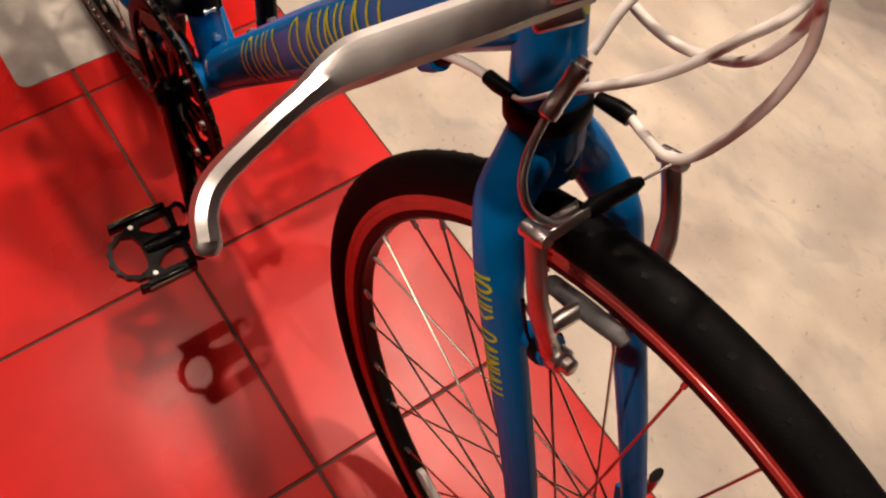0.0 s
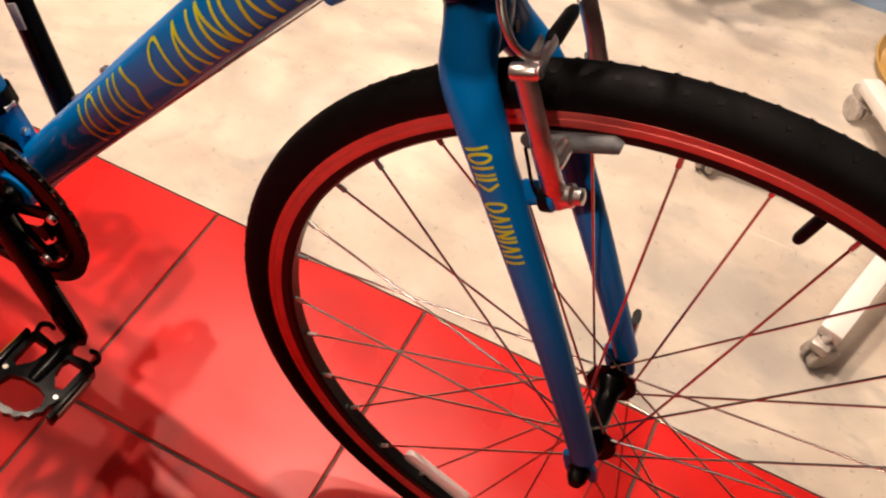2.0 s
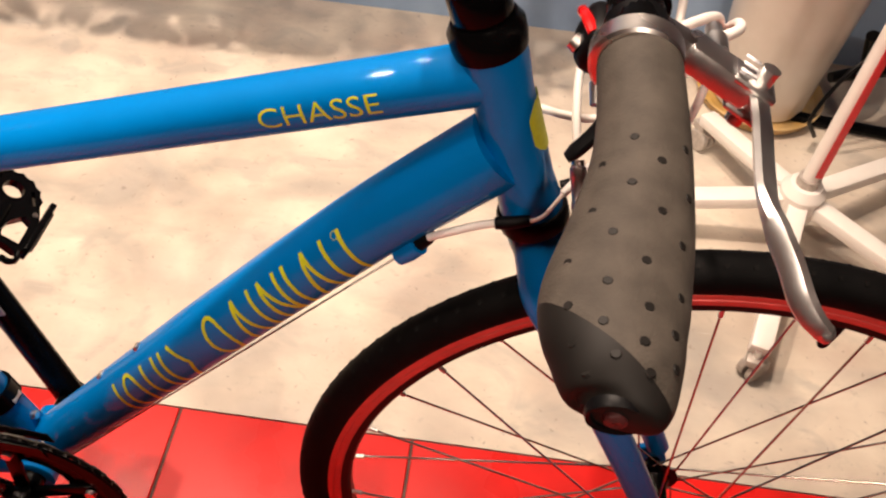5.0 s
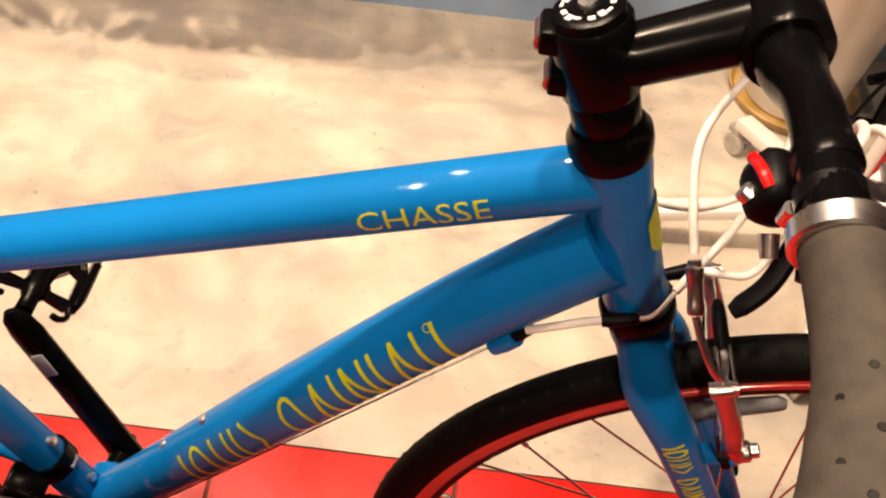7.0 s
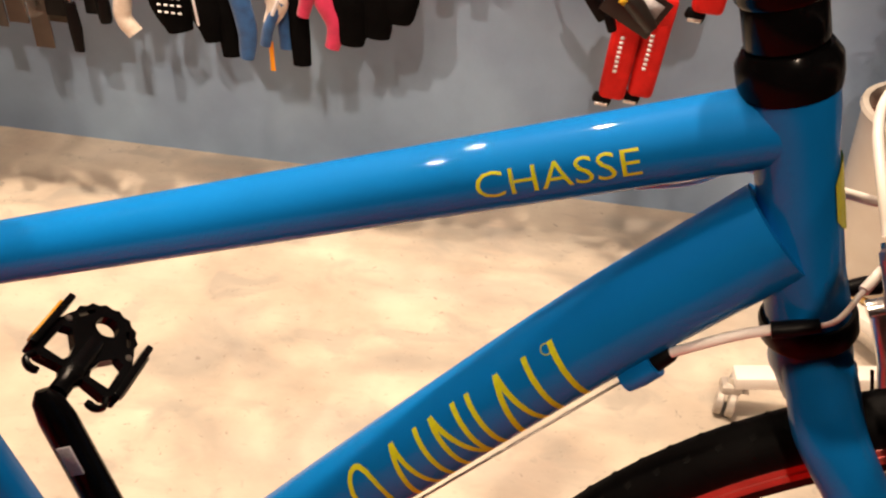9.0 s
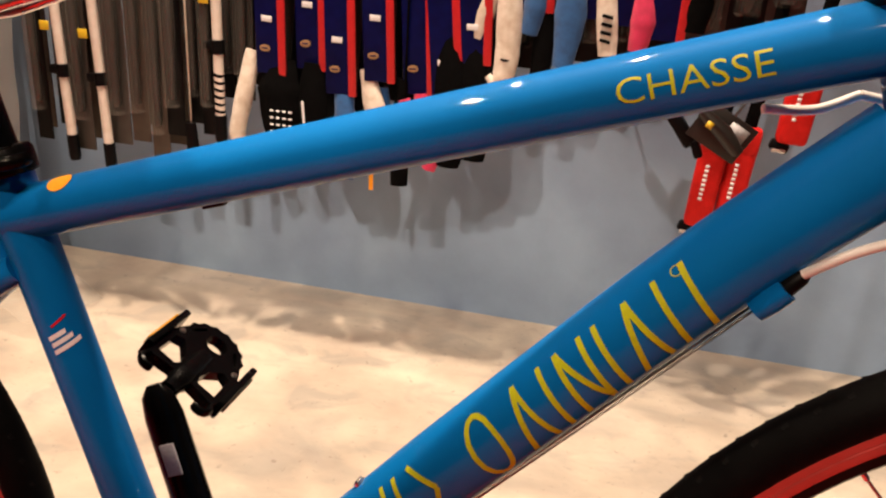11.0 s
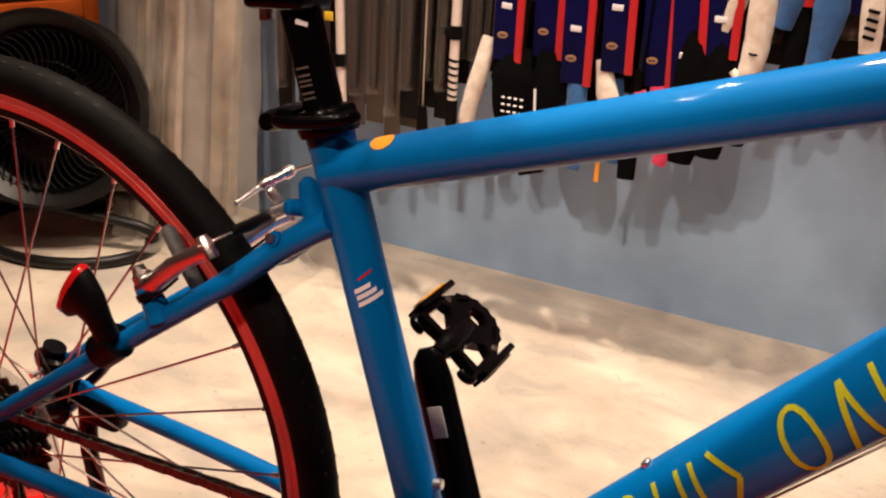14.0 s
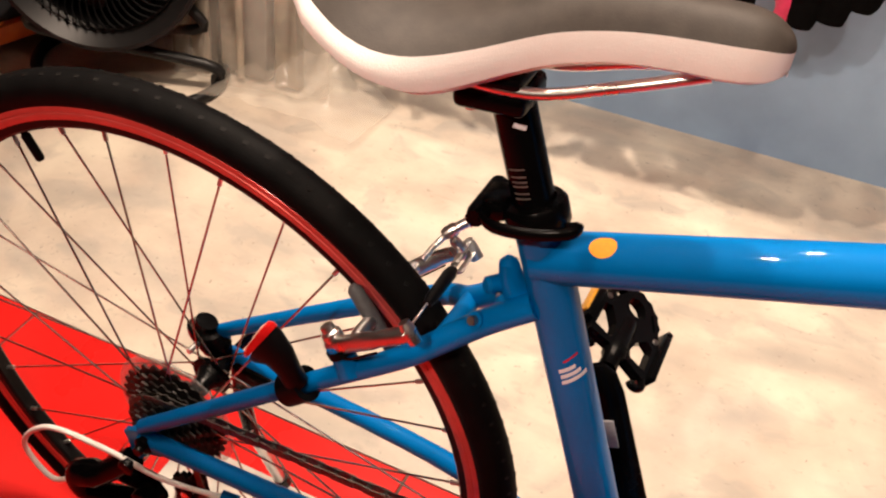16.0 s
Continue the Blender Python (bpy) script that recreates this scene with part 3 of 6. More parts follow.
def grip(s):
    inner, outer = Vector((0.4240, s * 0.1425, 0.9175)), Vector((0.4177, s * 0.2868, 0.8985))
    d = outer - inner
    back = Vector((-1, 0, -0.12)).normalized()
    # how far the rubber reaches behind the bar and before it, in millimetres, along the grip
    shape = spline([(0, 14.5, 17.0), (0.2, 12.8, 19.5), (0.36, 13.5, 20.8), (0.565, 19.0, 21.4), (0.757, 25.2, 20.0), (0.886, 19.6, 18.8), (0.965, 14.0, 16.5), (1.0, 10.0, 11.0)], 6)
    rows, radii = [], []
    for v in shape:
        t = v.x
        deep = 0.0158 * (1.0 if t < 0.86 else math.sqrt(max(0.05, 1 - ((t - 0.86) / 0.15) ** 2.4)))
        rows.append(inner + d * t + back * (v.y - v.z) * 0.0005)
        radii.append(((v.y + v.z) * 0.0005, deep))
    n = len(rows) - 1
    whole = sweep(rows, radii, 40, up=back)
    cut = d.normalized() * 0.045 + back * 0.036
    at = inner + d * 1.02 - back * 0.02
    tail = whole.copy()
    bmesh.ops.bisect_plane(whole, geom=whole.verts[:] + whole.edges[:] + whole.faces[:], plane_co=at, plane_no=cut, clear_outer=True)
    bmesh.ops.bisect_plane(tail, geom=tail.verts[:] + tail.edges[:] + tail.faces[:], plane_co=at, plane_no=cut, clear_inner=True)
    g = part("grip", whole, GRIP, bike, "grey ergonomic rubber grip")
    part("grip_end", tail, GRIPDOT, g, "black rubber grip end")
    part("end_ring", lathe([(-0.005, 0.0085), (-0.001, 0.0092), (0.0012, 0.0085), (0.0005, 0.0072), (-0.004, 0.0070)], outer - d * 0.004, d, 24, closed_profile=True), BLACKPLASTIC, g)
    part("bar_plug", lathe([(-0.004, 0.0), (-0.004, 0.0036), (0.0004, 0.0033), (0.0012, 0.002), (0.0006, 0.0)], outer + d * 0.006, d, 18), PLUG, g)
    part("clamp_ring", lathe([(-0.0085, 0.011), (-0.0085, 0.0165), (-0.007, 0.0178), (0.001, 0.0178), (0.002, 0.0165), (0.002, 0.011)], inner, d, 28), CHROME, g)
    up = back.cross(d.normalized()) * s
    if up.z < 0:
        up = -up
    for i in range(6):
        for k in (-1, 0, 1, 2):
            t = 0.30 + i * 0.095 + (0.047 if k % 2 else 0)
            if t > 0.86:
                continue
            j = min(n - 4, int(t * n))
            wide, deep = radii[j]
            a = k * 0.55 - 0.25 + 0.1 * (i % 2)
            c = rows[j] - back * wide * math.sin(a) * 0.985 + up * deep * math.cos(a) * 0.985
            nrm = (up * math.cos(a) / deep - back * math.sin(a) / wide).normalized()
            part("grip_dot", lathe([(0, 0.0), (0, 0.0018), (0.0005, 0.0014), (0.0005, 0)], c, nrm, 8), GRIPDOT, g)
    return g


PLUG = material("dull_red_plug", (0.05, 0.012, 0.012), 0.4, vary=0.2, scale=300)
for s in (-1, 1):
    grip(s)


def brake_lever(s):
    y = lambda v: s * v
    block_ = beam((0.424, y(0.100), 0.917), (0.458, y(0.101), 0.902), 0.0125, 0.012, 0.003)
    beam((0.448, y(0.1005), 0.9065), (0.480, y(0.1045), 0.8915), 0.019, 0.013, 0.0032, bm=block_)
    beam((0.470, y(0.1045), 0.9020), (0.489, y(0.107), 0.8935), 0.017, 0.0035, 0.0014, bm=block_)
    beam((0.470, y(0.1045), 0.8885), (0.487, y(0.107), 0.8805), 0.017, 0.0035, 0.0014, bm=block_)
    body = part("brake_lever", block_, SILVER, bike, "polished aluminium brake lever")
    part("lever_clamp", lathe([(-0.006, 0.0106), (-0.006, 0.0122), (-0.005, 0.0128), (0.005, 0.0128), (0.006, 0.0122), (0.006, 0.0106)], (0.4245, y(0.100), 0.9222), (0.05, s, 0), 24), BLACKMETAL, body)
    blade = spline([(0.483, y(0.098), 0.891), (0.4828, y(0.112), 0.892), (0.4818, y(0.1245), 0.892), (0.4795, y(0.137), 0.8915), (0.4766, y(0.153), 0.891), (0.4750, y(0.1655), 0.8905), (0.4763, y(0.177), 0.8885), (0.4790, y(0.1895), 0.886), (0.4815, y(0.2005), 0.882), (0.4855, y(0.2055), 0.8785), (0.4905, y(0.2075), 0.8750)], 5)
    blade = [Vector((p.x + 0.08 * max(0.0, abs(p.y) - 0.12), s * (abs(p.y) + 0.12 * max(0.0, abs(p.y) - 0.11)), p.z)) for p in blade]
    k = len(blade) - 1
    widths = []
    for i in range(k + 1):
        t = i / k
        h = min(1, max(0, (t - 0.46) / 0.16))
        h = h * h * (3 - 2 * h)
        widths.append((0.0064 - 0.0030 * h, 0.0028 + 0.0026 * h - 0.0012 * max(0, (t - 0.8) / 0.2)))
    part("lever_blade", sweep(blade, widths, 8, up=(0.82, 0, -0.58)), SILVER, body)
    part("lever_tip", lathe([(-0.003, 0), (-0.002, 0.0032), (0.001, 0.0036), (0.0030, 0.0026), (0.0038, 0)], blade[-1], (0.65, s * 0.4, -0.6), 14), SILVER, body)
    part("lever_pivot", lathe([(-0.0145, 0), (-0.0145, 0.0042), (0.0145, 0.0042), (0.0145, 0)], (0.481, y(0.106), 0.891), (0.25, 0, 0.97), 12), CHROME, body)
    part("barrel_adjuster", lathe([(0, 0), (0, 0.0055), (0.012, 0.0055), (0.014, 0.004), (0.022, 0.0038), (0.022, 0)], (0.464, y(0.094), 0.900), (0.05, -s, 0.0), 14), SILVER, body)
    for i in range(3):
        part("lever_mark", block((0.008, 0.0016, 0.0008), basis((0.478 - 0.001 * i, y(0.100 + 0.0035 * i), 0.9045 - 0.0012 * i), (0.9, 0, -0.42), (0, 1, 0))), WHITEPRINT, body)
    return body


def shifter(s):
    y = lambda v: s * v
    pod = part("shifter", block((0.021, 0.029, 0.025), pose(0.4145, y(0.092), 0.901, 0, 12, 0), 0.008, segments=3), BLACKPLASTIC, bike, "black shifter pod with a red accent")
    part("shifter_clamp", lathe([(-0.004, 0.0106), (-0.004, 0.0128), (0.004, 0.0128), (0.004, 0.0106)], (0.4225, y(0.1165), 0.9268), (0.04, s, 0), 24), BLACKPLASTIC, pod)
    part("clamp_bolt", lathe([(-0.004, 0), (-0.004, 0.0035), (0.004, 0.0035), (0.004, 0)], (0.412, y(0.1165), 0.9150), (0, 0, 1), 12), CHROME, pod)
    part("accent", sweep(spline([(0.4045, y(0.084), 0.908), (0.4055, y(0.092), 0.9115), (0.409, y(0.100), 0.910)], 4), 0.0026, 10), REDLENS, pod)
    part("thumb_lever", sweep(spline([(0.427, y(0.108), 0.890), (0.419, y(0.122), 0.877), (0.408, y(0.129), 0.864)], 4), [(0.0055, 0.003)] * 8 + [(0.004, 0.002)], 12, up=(0, 1, 0)), BLACKPLASTIC, pod)
    part("release_lever", sweep(spline([(0.424, y(0.100), 0.892), (0.430, y(0.112), 0.886), (0.430, y(0.122), 0.882)], 4), [(0.004, 0.0025)] * 9, 12), BLACKPLASTIC, pod)
    part("pod_bolt", lathe([(0, 0), (0, 0.0045), (0.004, 0.004), (0.004, 0)], (0.405, y(0.097), 0.900), (-0.8, -0.4 * s, 0.3), 12), CHROME, pod)
    part("cable_end", lathe([(0, 0), (0, 0.0042), (0.010, 0.0036), (0.010, 0)], (0.416, y(0.106), 0.889), (0.1, s * 0.8, -0.5), 12), CHROME, pod)
    return pod


for s in (-1, 1):
    droop = Matrix.Translation((0.003, s * 0.13, 0.903)) @ Matrix.Rotation(-0.12 * s, 4, "X") @ Matrix.Translation((0, -s * 0.13, -0.915))
    brake_lever(s).matrix_basis = Matrix.Translation((0.002, 0, -0.004))
    shifter(s).matrix_basis = droop

# fork
TURN = Matrix.Translation(HEAD_LOW) @ Matrix.Rotation(0.042, 4, STEER) @ Matrix.Translation(-HEAD_LOW)
CROWN = HEAD_LOW - STEER * 0.012
for s in (-1, 1):
    if s < 0:
        lower = [Vector((0.4345, -0.0395, 0.666)), Vector((0.4735, -0.0455, 0.595)), Vector((0.536, -0.0490, 0.480)), Vector((0.5975, -0.0555, 0.362))]
    else:
        lower = [Vector((0.4365, 0.0410, 0.666)), Vector((0.4790, 0.0480, 0.595)), Vector((0.5410, 0.0525, 0.480)), Vector((0.6000, 0.0565, 0.362))]
    path = spline([CROWN - STEER * 0.001 + Vector((0.0, s * 0.003, 0)), CROWN - STEER * 0.018 + Vector((0.001, s * 0.017, 0)), CROWN - STEER * 0.040 + Vector((0.001, s * 0.032, 0)), lower[0].lerp(lower[1], 0.55)] + lower[1:], 6)
    k = len(path) - 1
    rad = [(0.0150 - 0.0055 * max(0, i / k - 0.3) / 0.7, 0.0178 - 0.0070 * max(0, i / k - 0.3) / 0.7) for i in range(k + 1)]
    blade = part("fork_blade", sweep(path, rad, 22), BLUE, bike, "blue fork blade", TURN)
    part("dropout", plate([(-0.010, 0.020), (0.010, 0.020), (0.013, 0.0), (0.011, -0.014), (0.005, -0.016), (0.004, -0.004), (-0.004, -0.004), (-0.005, -0.016), (-0.012, -0.012), (-0.013, 0.0)], 0.006,
                          basis(FRONT + Vector((0, s * 0.0565, 0)), (0.88, 0, 0.47), (-0.47, 0, 0.88)), 0.001), BLUE, blade)
    if s < 0:
        P, R = path, rad
        marks = bar_print([6, 3, 2, 6, 7, 0, 3, 4, 6, 5, 6, 4, 2], 0.0086)
        bm_lines = [[(x, y) for x, y in line] for line in marks]
        ob = strokes_on("yellow_print", [p for p in P[::-1]], R[::-1], 0.197, [[(0.105 - x, 1 - y) for x, y in line] for line in bm_lines], 0.0021, 0.0155, 0.02, YELLOW, "slanted yellow printed strokes")
        ob.matrix_basis = TURN
part("fork_crown", sweep([CROWN + STEER * 0.004, CROWN - STEER * 0.012, CROWN - STEER * 0.034, CROWN - STEER * 0.042], [(0.0205, 0.0205), (0.024, 0.0205), (0.022, 0.0165), (0.010, 0.010)], 24), BLUE, bike, "", TURN)
part("crown_bolt_hole", lathe([(0, 0), (0, 0.0038), (0.0015, 0.0038), (0.0015, 0)], CROWN - STEER * 0.024 + Vector((0.0195, 0, 0.006)), (0.95, 0, 0.31), 14), BLACKPLASTIC, bike, "", TURN)
# cable band round the lower head set, with its two black end pieces
part("cable_band", lathe([(-0.0215, 0.0208), (-0.0215, 0.0225), (-0.0195, 0.0237), (-0.0095, 0.0237), (-0.0075, 0.0225), (-0.0075, 0.0208)], HEAD_LOW + STEER * 0.012, STEER, 32), BLACKPLASTIC, bike)
part("cable_boot", sweep([(0.414, -0.0235, 0.7165), (0.402, -0.0232, 0.7120), (0.393, -0.0227, 0.7090)], [0.0036, 0.0044, 0.0042], 12), BLACKPLASTIC, bike)
part("cable_boot", sweep([(0.433, 0.018, 0.712), (0.446, 0.020, 0.716), (0.453, 0.021, 0.717)], [0.004, 0.0052, 0.0048], 12), BLACKPLASTIC, bike)


def housing(points, label=""):
    points = [(x, y, z - 0.012 * max(0.0, min(1.0, (z - 0.80) / 0.09))) for x, y, z in points]
    return part("cable_housing", sweep(spline(points, 7), 0.0027, 16), HOUSING, bike, label)


housing([(0.4345, -0.0065, 0.7605), (0.430, 0.010, 0.778), (0.429, 0.034, 0.793), (0.434, 0.054, 0.802), (0.446, 0.074, 0.812), (0.460, 0.085, 0.835), (0.468, 0.082, 0.868), (0.464, 0.073, 0.898)], "white front brake cable housing")
housing([(0.394, -0.0226, 0.7095), (0.380, -0.0222, 0.7030), (0.367, -0.021, 0.6945), (0.352, -0.0165, 0.6810)])
part("inner_cable", sweep(spline([(0.412, -0.0242, 0.7160), (0.421, -0.0236, 0.7220), (0.431, -0.0135, 0.7335)], 6), 0.0014, 10), HOUSING, bike)
housing([(0.431, -0.0135, 0.7335), (0.442, -0.001, 0.742), (0.455, 0.012, 0.754), (0.465, 0.024, 0.768), (0.474, 0.036, 0.787), (0.482, 0.050, 0.806), (0.483, 0.072, 0.842), (0.470, 0.092, 0.875), (0.420, 0.098, 0.898)], "white shift cable housing")
housing([(0.453, 0.021, 0.717), (0.468, 0.018, 0.720), (0.482, 0.018, 0.722), (0.492, 0.024, 0.732), (0.500, 0.029, 0.760), (0.504, 0.031, 0.790), (0.502, 0.030, 0.822), (0.494, 0.014, 0.858), (0.474, -0.030, 0.888), (0.445, -0.070, 0.898), (0.420, -0.092, 0.896)], "white shift cable housing")
housing([(0.366, 0.026, 0.770), (0.400, 0.029, 0.766), (0.426, 0.030, 0.761), (0.447, 0.038, 0.756), (0.466, 0.043, 0.763), (0.482, 0.036, 0.781), (0.490, 0.036, 0.797), (0.495, 0.034, 0.822), (0.500, 0.008, 0.862), (0.488, -0.040, 0.890), (0.464, -0.073, 0.899)], "white rear brake cable housing")
housing([(0.366, 0.026, 0.770), (0.345, 0.021, 0.760), (0.318, 0.012, 0.758)])

# front brake


def brake(root, out, up, lean, noodle_side, parent, length=0.098, half=0.037):
    """A pair of long brake arms on posts. root: point between the posts; out: away from the fork; up: along the arms."""
    out, up = Vector(out).normalized(), Vector(up).normalized()
    made = []
    for s in (-1, 1):
        base = Vector(root) + Vector((0, s * half, 0))
        top = base + up * length + Vector((0, s * 0.010, 0)) + out * 0.002
        mid = base + up * 0.05 + Vector((0, s * 0.011, 0)) + out * 0.003
        arm = part("brake_arm", sweep(spline([base - up * 0.006, base + up * 0.012 + Vector((0, s * 0.004, 0)), mid, top], 5), [(0.0085, 0.0065)] * 5 + [(0.0075, 0.0055)] * 5 + [(0.0065, 0.005)] * 6, 14, up=out), SILVER, parent, "polished aluminium brake arm")
        part("brake_post", lathe([(-0.022, 0), (-0.022, 0.0085), (-0.008, 0.0075), (-0.006, 0.010), (0, 0.010), (0, 0)], base, out, 18), BLUE, arm)
        part("pivot_bolt", lathe([(0.0, 0), (0.0, 0.0078), (0.006, 0.0078), (0.008, 0.0055), (0.0125, 0.0052), (0.0135, 0.003), (0.0135, 0)], base + out * 0.004, out, 16), CHROME, arm)
        part("spring", sweep(spline([base - out * 0.008 - up * 0.012, base - out * 0.010 + up * 0.01 + Vector((0, s * 0.009, 0)), base - out * 0.006 + up * 0.045 + Vector((0, s * 0.014, 0))], 5), 0.0012, 8), BLACKMETAL, arm)
        part("spring_housing", lathe([(-0.009, 0), (-0.009, 0.0115), (-0.003, 0.0115), (-0.003, 0)], base, out, 18), BLACKPLASTIC, arm)
        pad_at = base + up * 0.026 + Vector((0, -s * 0.019, 0)) + out * 0.004
        along = up.cross(Vector((0, 1, 0))).normalized()
        part("pad_holder", lathe([(-0.002, 0), (-0.002, 0.0055), (0.022, 0.0055), (0.024, 0.004), (0.024, 0)], pad_at, (0, s, 0), 14), CHROME, arm)
        part("brake_pad", sweep([pad_at - along * 0.034 - up * 0.002, pad_at - along * 0.030, pad_at, pad_at + along * 0.026, pad_at + along * 0.030], [(0.004, 0.004), (0.0055, 0.0058), (0.0065, 0.0062), (0.0058, 0.0058), (0.003, 0.003)], 12, up=(0, 1, 0)), GREYPAD, arm)
        part("top_bolt", lathe([(-0.007, 0), (-0.007, 0.0052), (0.006, 0.0052), (0.008, 0.0042), (0.010, 0.004), (0.010, 0)], top, out, 14), CHROME, arm)
        made.append((arm, base, top))
    near = made[0] if noodle_side < 0 else made[1]
    far = made[1] if noodle_side < 0 else made[0]
    a, b = near[2] + out * 0.004, far[2] + out * 0.004
    part("cable_boot", sweep([a.lerp(b, 0.30), a.lerp(b, 0.36), a.lerp(b, 0.66), a.lerp(b, 0.72)], [0.0035, 0.0052, 0.0046, 0.003], 12), BLACKPLASTIC, parent, "black ribbed rubber cable boot")
    part("brake_wire", sweep([a, b + (b - a) * 0.08], 0.0009, 6), CHROME, parent)
    for k in (-1, 1):
        part("link_side", sweep([a - (b - a) * 0.04 + out * 0.0045 * k, a.lerp(b, 0.30) + out * 0.0042 * k + up * 0.003], [(0.0035, 0.0011)] * 2, 10, up=up), CHROME, near[0])
    return a, b


GREYPAD = material("grey_brake_rubber", (0.07, 0.07, 0.075), 0.6, vary=0.2, scale=200, bump=0.2, bump_scale=800)
fb_up = Vector((-0.42, 0, 0.905))
fb_out = Vector((0.905, 0, 0.42))
a, b = brake((0.5085, 0.002, 0.6005), fb_out, fb_up, 0, -1, bike, 0.0935)
noodle = spline([(0.4415, -0.031, 0.7345), (0.4445, -0.037, 0.729), (0.4495, -0.0445, 0.7215), (0.456, -0.049, 0.712), (0.464, -0.048, 0.701), (0.471, -0.039, 0.692), a.lerp(b, 0.20), a.lerp(b, 0.30)], 6)
part("noodle", sweep(noodle, 0.0024, 12), SILVER, bike, "bent silver cable tube")
part("noodle_barrel", lathe([(0.0, 0), (0.0, 0.0040), (0.001, 0.0050), (0.006, 0.0052), (0.007, 0.0047), (0.021, 0.0047), (0.022, 0.0053), (0.0275, 0.0053), (0.0285, 0.0042), (0.0320, 0.0040), (0.0320, 0)], (0.4412, -0.0305, 0.7355), (-0.19, 0.66, 0.72), 16), CHROME, bike)


# wheels
def wheel(centre, name, m, hub_half, spokes, drive, valve_angle, reflector_angle, start):
    w = empty(name, m, bike)
    c = Vector(centre)
    # tyre: outline turned round the axle
    prof = []
    for k in range(21):
        a = -2.45 + 4.9 * k / 20
        prof.append((0.0158 * math.sin(a), 0.3245 + 0.0160 * math.cos(a)))
    tyre = part("tyre", lathe(prof + [(0.0085, 0.3085), (-0.0085, 0.3085)], c, (0, 1, 0), 128, closed_profile=True), TYRE, w, "black road tyre with a fine tread")
    bm = bmesh.new()
    for k in range(110):
        a = k * math.tau / 110
        d = Vector((math.cos(a), 0, math.sin(a)))
        tdir = Vector((-math.sin(a), 0, math.cos(a)))
        for s in (-1, 1):
            q = c + d * 0.3384 + Vector((0, s * 0.0064, 0)) + tdir * (0.004 * s)
            block((0.0085, 0.0030, 0.0009), basis(q, tdir + Vector((0, s * 0.42, 0)), Vector((0, 1, 0)) - d * s * 0.42), 0, bm)
    part("tread", bm, TREAD, tyre, smooth=False)
    rim_prof = [(-0.0092, 0.3120), (-0.0092, 0.3010), (-0.0086, 0.2940), (-0.006, 0.2915), (0.006, 0.2915), (0.0086, 0.2940), (0.0092, 0.3010), (0.0092, 0.3120), (0.0080, 0.3120), (0.0080, 0.3060), (-0.0080, 0.3060), (-0.0080, 0.3120)]
    rim = part("rim", lathe(rim_prof, c, (0, 1, 0), 128, closed_profile=True), RIMBED, w, "red rim with a black spoke bed")
    for s in (-1, 1):
        part("rim_wall", lathe([(s * 0.0100, 0.3130), (s * 0.0106, 0.3124), (s * 0.0103, 0.3082), (s * 0.0097, 0.3077), (s * 0.0097, 0.3068), (s * 0.0103, 0.3063), (s * 0.0103, 0.3020), (s * 0.0094, 0.3004), (s * 0.0090, 0.3004), (s * 0.0090, 0.3130)], c, (0, 1, 0), 128, closed_profile=True), RIM, rim, "red rim wall")
    hub = part("hub", lathe([(-hub_half, 0), (-hub_half, 0.0075), (-hub_half + 0.006, 0.009), (-0.034, 0.0125), (-0.0335, 0.0215), (-0.0300, 0.0220), (-0.0290, 0.0150), (-0.018, 0.0098), (0.018, 0.0098), (0.0290, 0.0150), (0.0300, 0.0220), (0.0335, 0.0215), (0.034, 0.0125), (hub_half - 0.006, 0.009), (hub_half, 0.0075), (hub_half, 0)], c, (0, 1, 0), 32), BLACKMETAL, w, "black alloy hub")
    part("axle_nut", lathe([(-hub_half - 0.013, 0), (-hub_half - 0.013, 0.006), (-hub_half - 0.010, 0.0095), (-hub_half - 0.003, 0.0095), (-hub_half - 0.003, 0)], c, (0, 1, 0), 18), BLACKMETAL, hub)
    shared = {}
    for k in range(spokes):
        s = 1 if k % 2 else -1
        a = (k + start) * math.tau / spokes
        twist = (1 if (k // 2) % 2 else -1) * (math.tau / spokes * 4.4)
        rim_p = c + Vector((math.cos(a), 0, math.sin(a))) * 0.2930 + Vector((0, s * 0.002, 0))
        hub_p = c + Vector((math.cos(a + twist), 0, math.sin(a + twist))) * 0.0195 + Vector((0, s * 0.0318, 0))
        length = (rim_p - hub_p).length
        key = (s, round(length, 4))
        if "spoke" not in shared:
            mesh = bpy.data.meshes.new("spoke")
            bm = sweep([(0, 0, 0), (0, 0, 1)], 0.00105, 6)
            bm.to_mesh(mesh)
            bm.free()
            mesh.materials.append(SPOKE)
            shared["spoke"] = mesh
            nip = bpy.data.meshes.new("nipple")
            bm = sweep([(0, 0, -0.011), (0, 0, 0.0)], 0.0021, 8)
            bm.to_mesh(nip)
            bm.free()
            nip.materials.append(CHROME)
            shared["nipple"] = nip
        d = (rim_p - hub_p).normalized()
        turn = d.to_track_quat("Z", "Y").to_matrix().to_4x4()
        ob = new("spoke", shared["spoke"])
        ob.matrix_basis = Matrix.Translation(hub_p) @ turn @ Matrix.Diagonal((1, 1, length, 1))
        ob.parent = w
        ob = new("nipple", shared["nipple"])
        ob.matrix_basis = Matrix.Translation(rim_p) @ turn
        ob.parent = w
    d = Vector((math.cos(valve_angle), 0, math.sin(valve_angle)))
    part("valve", lathe([(0.2935, 0), (0.2935, 0.0032), (0.289, 0.003), (0.288, 0.0042), (0.266, 0.0042), (0.263, 0.003), (0.263, 0)], c, d, 12), BLACKPLASTIC, w, "black capped valve")
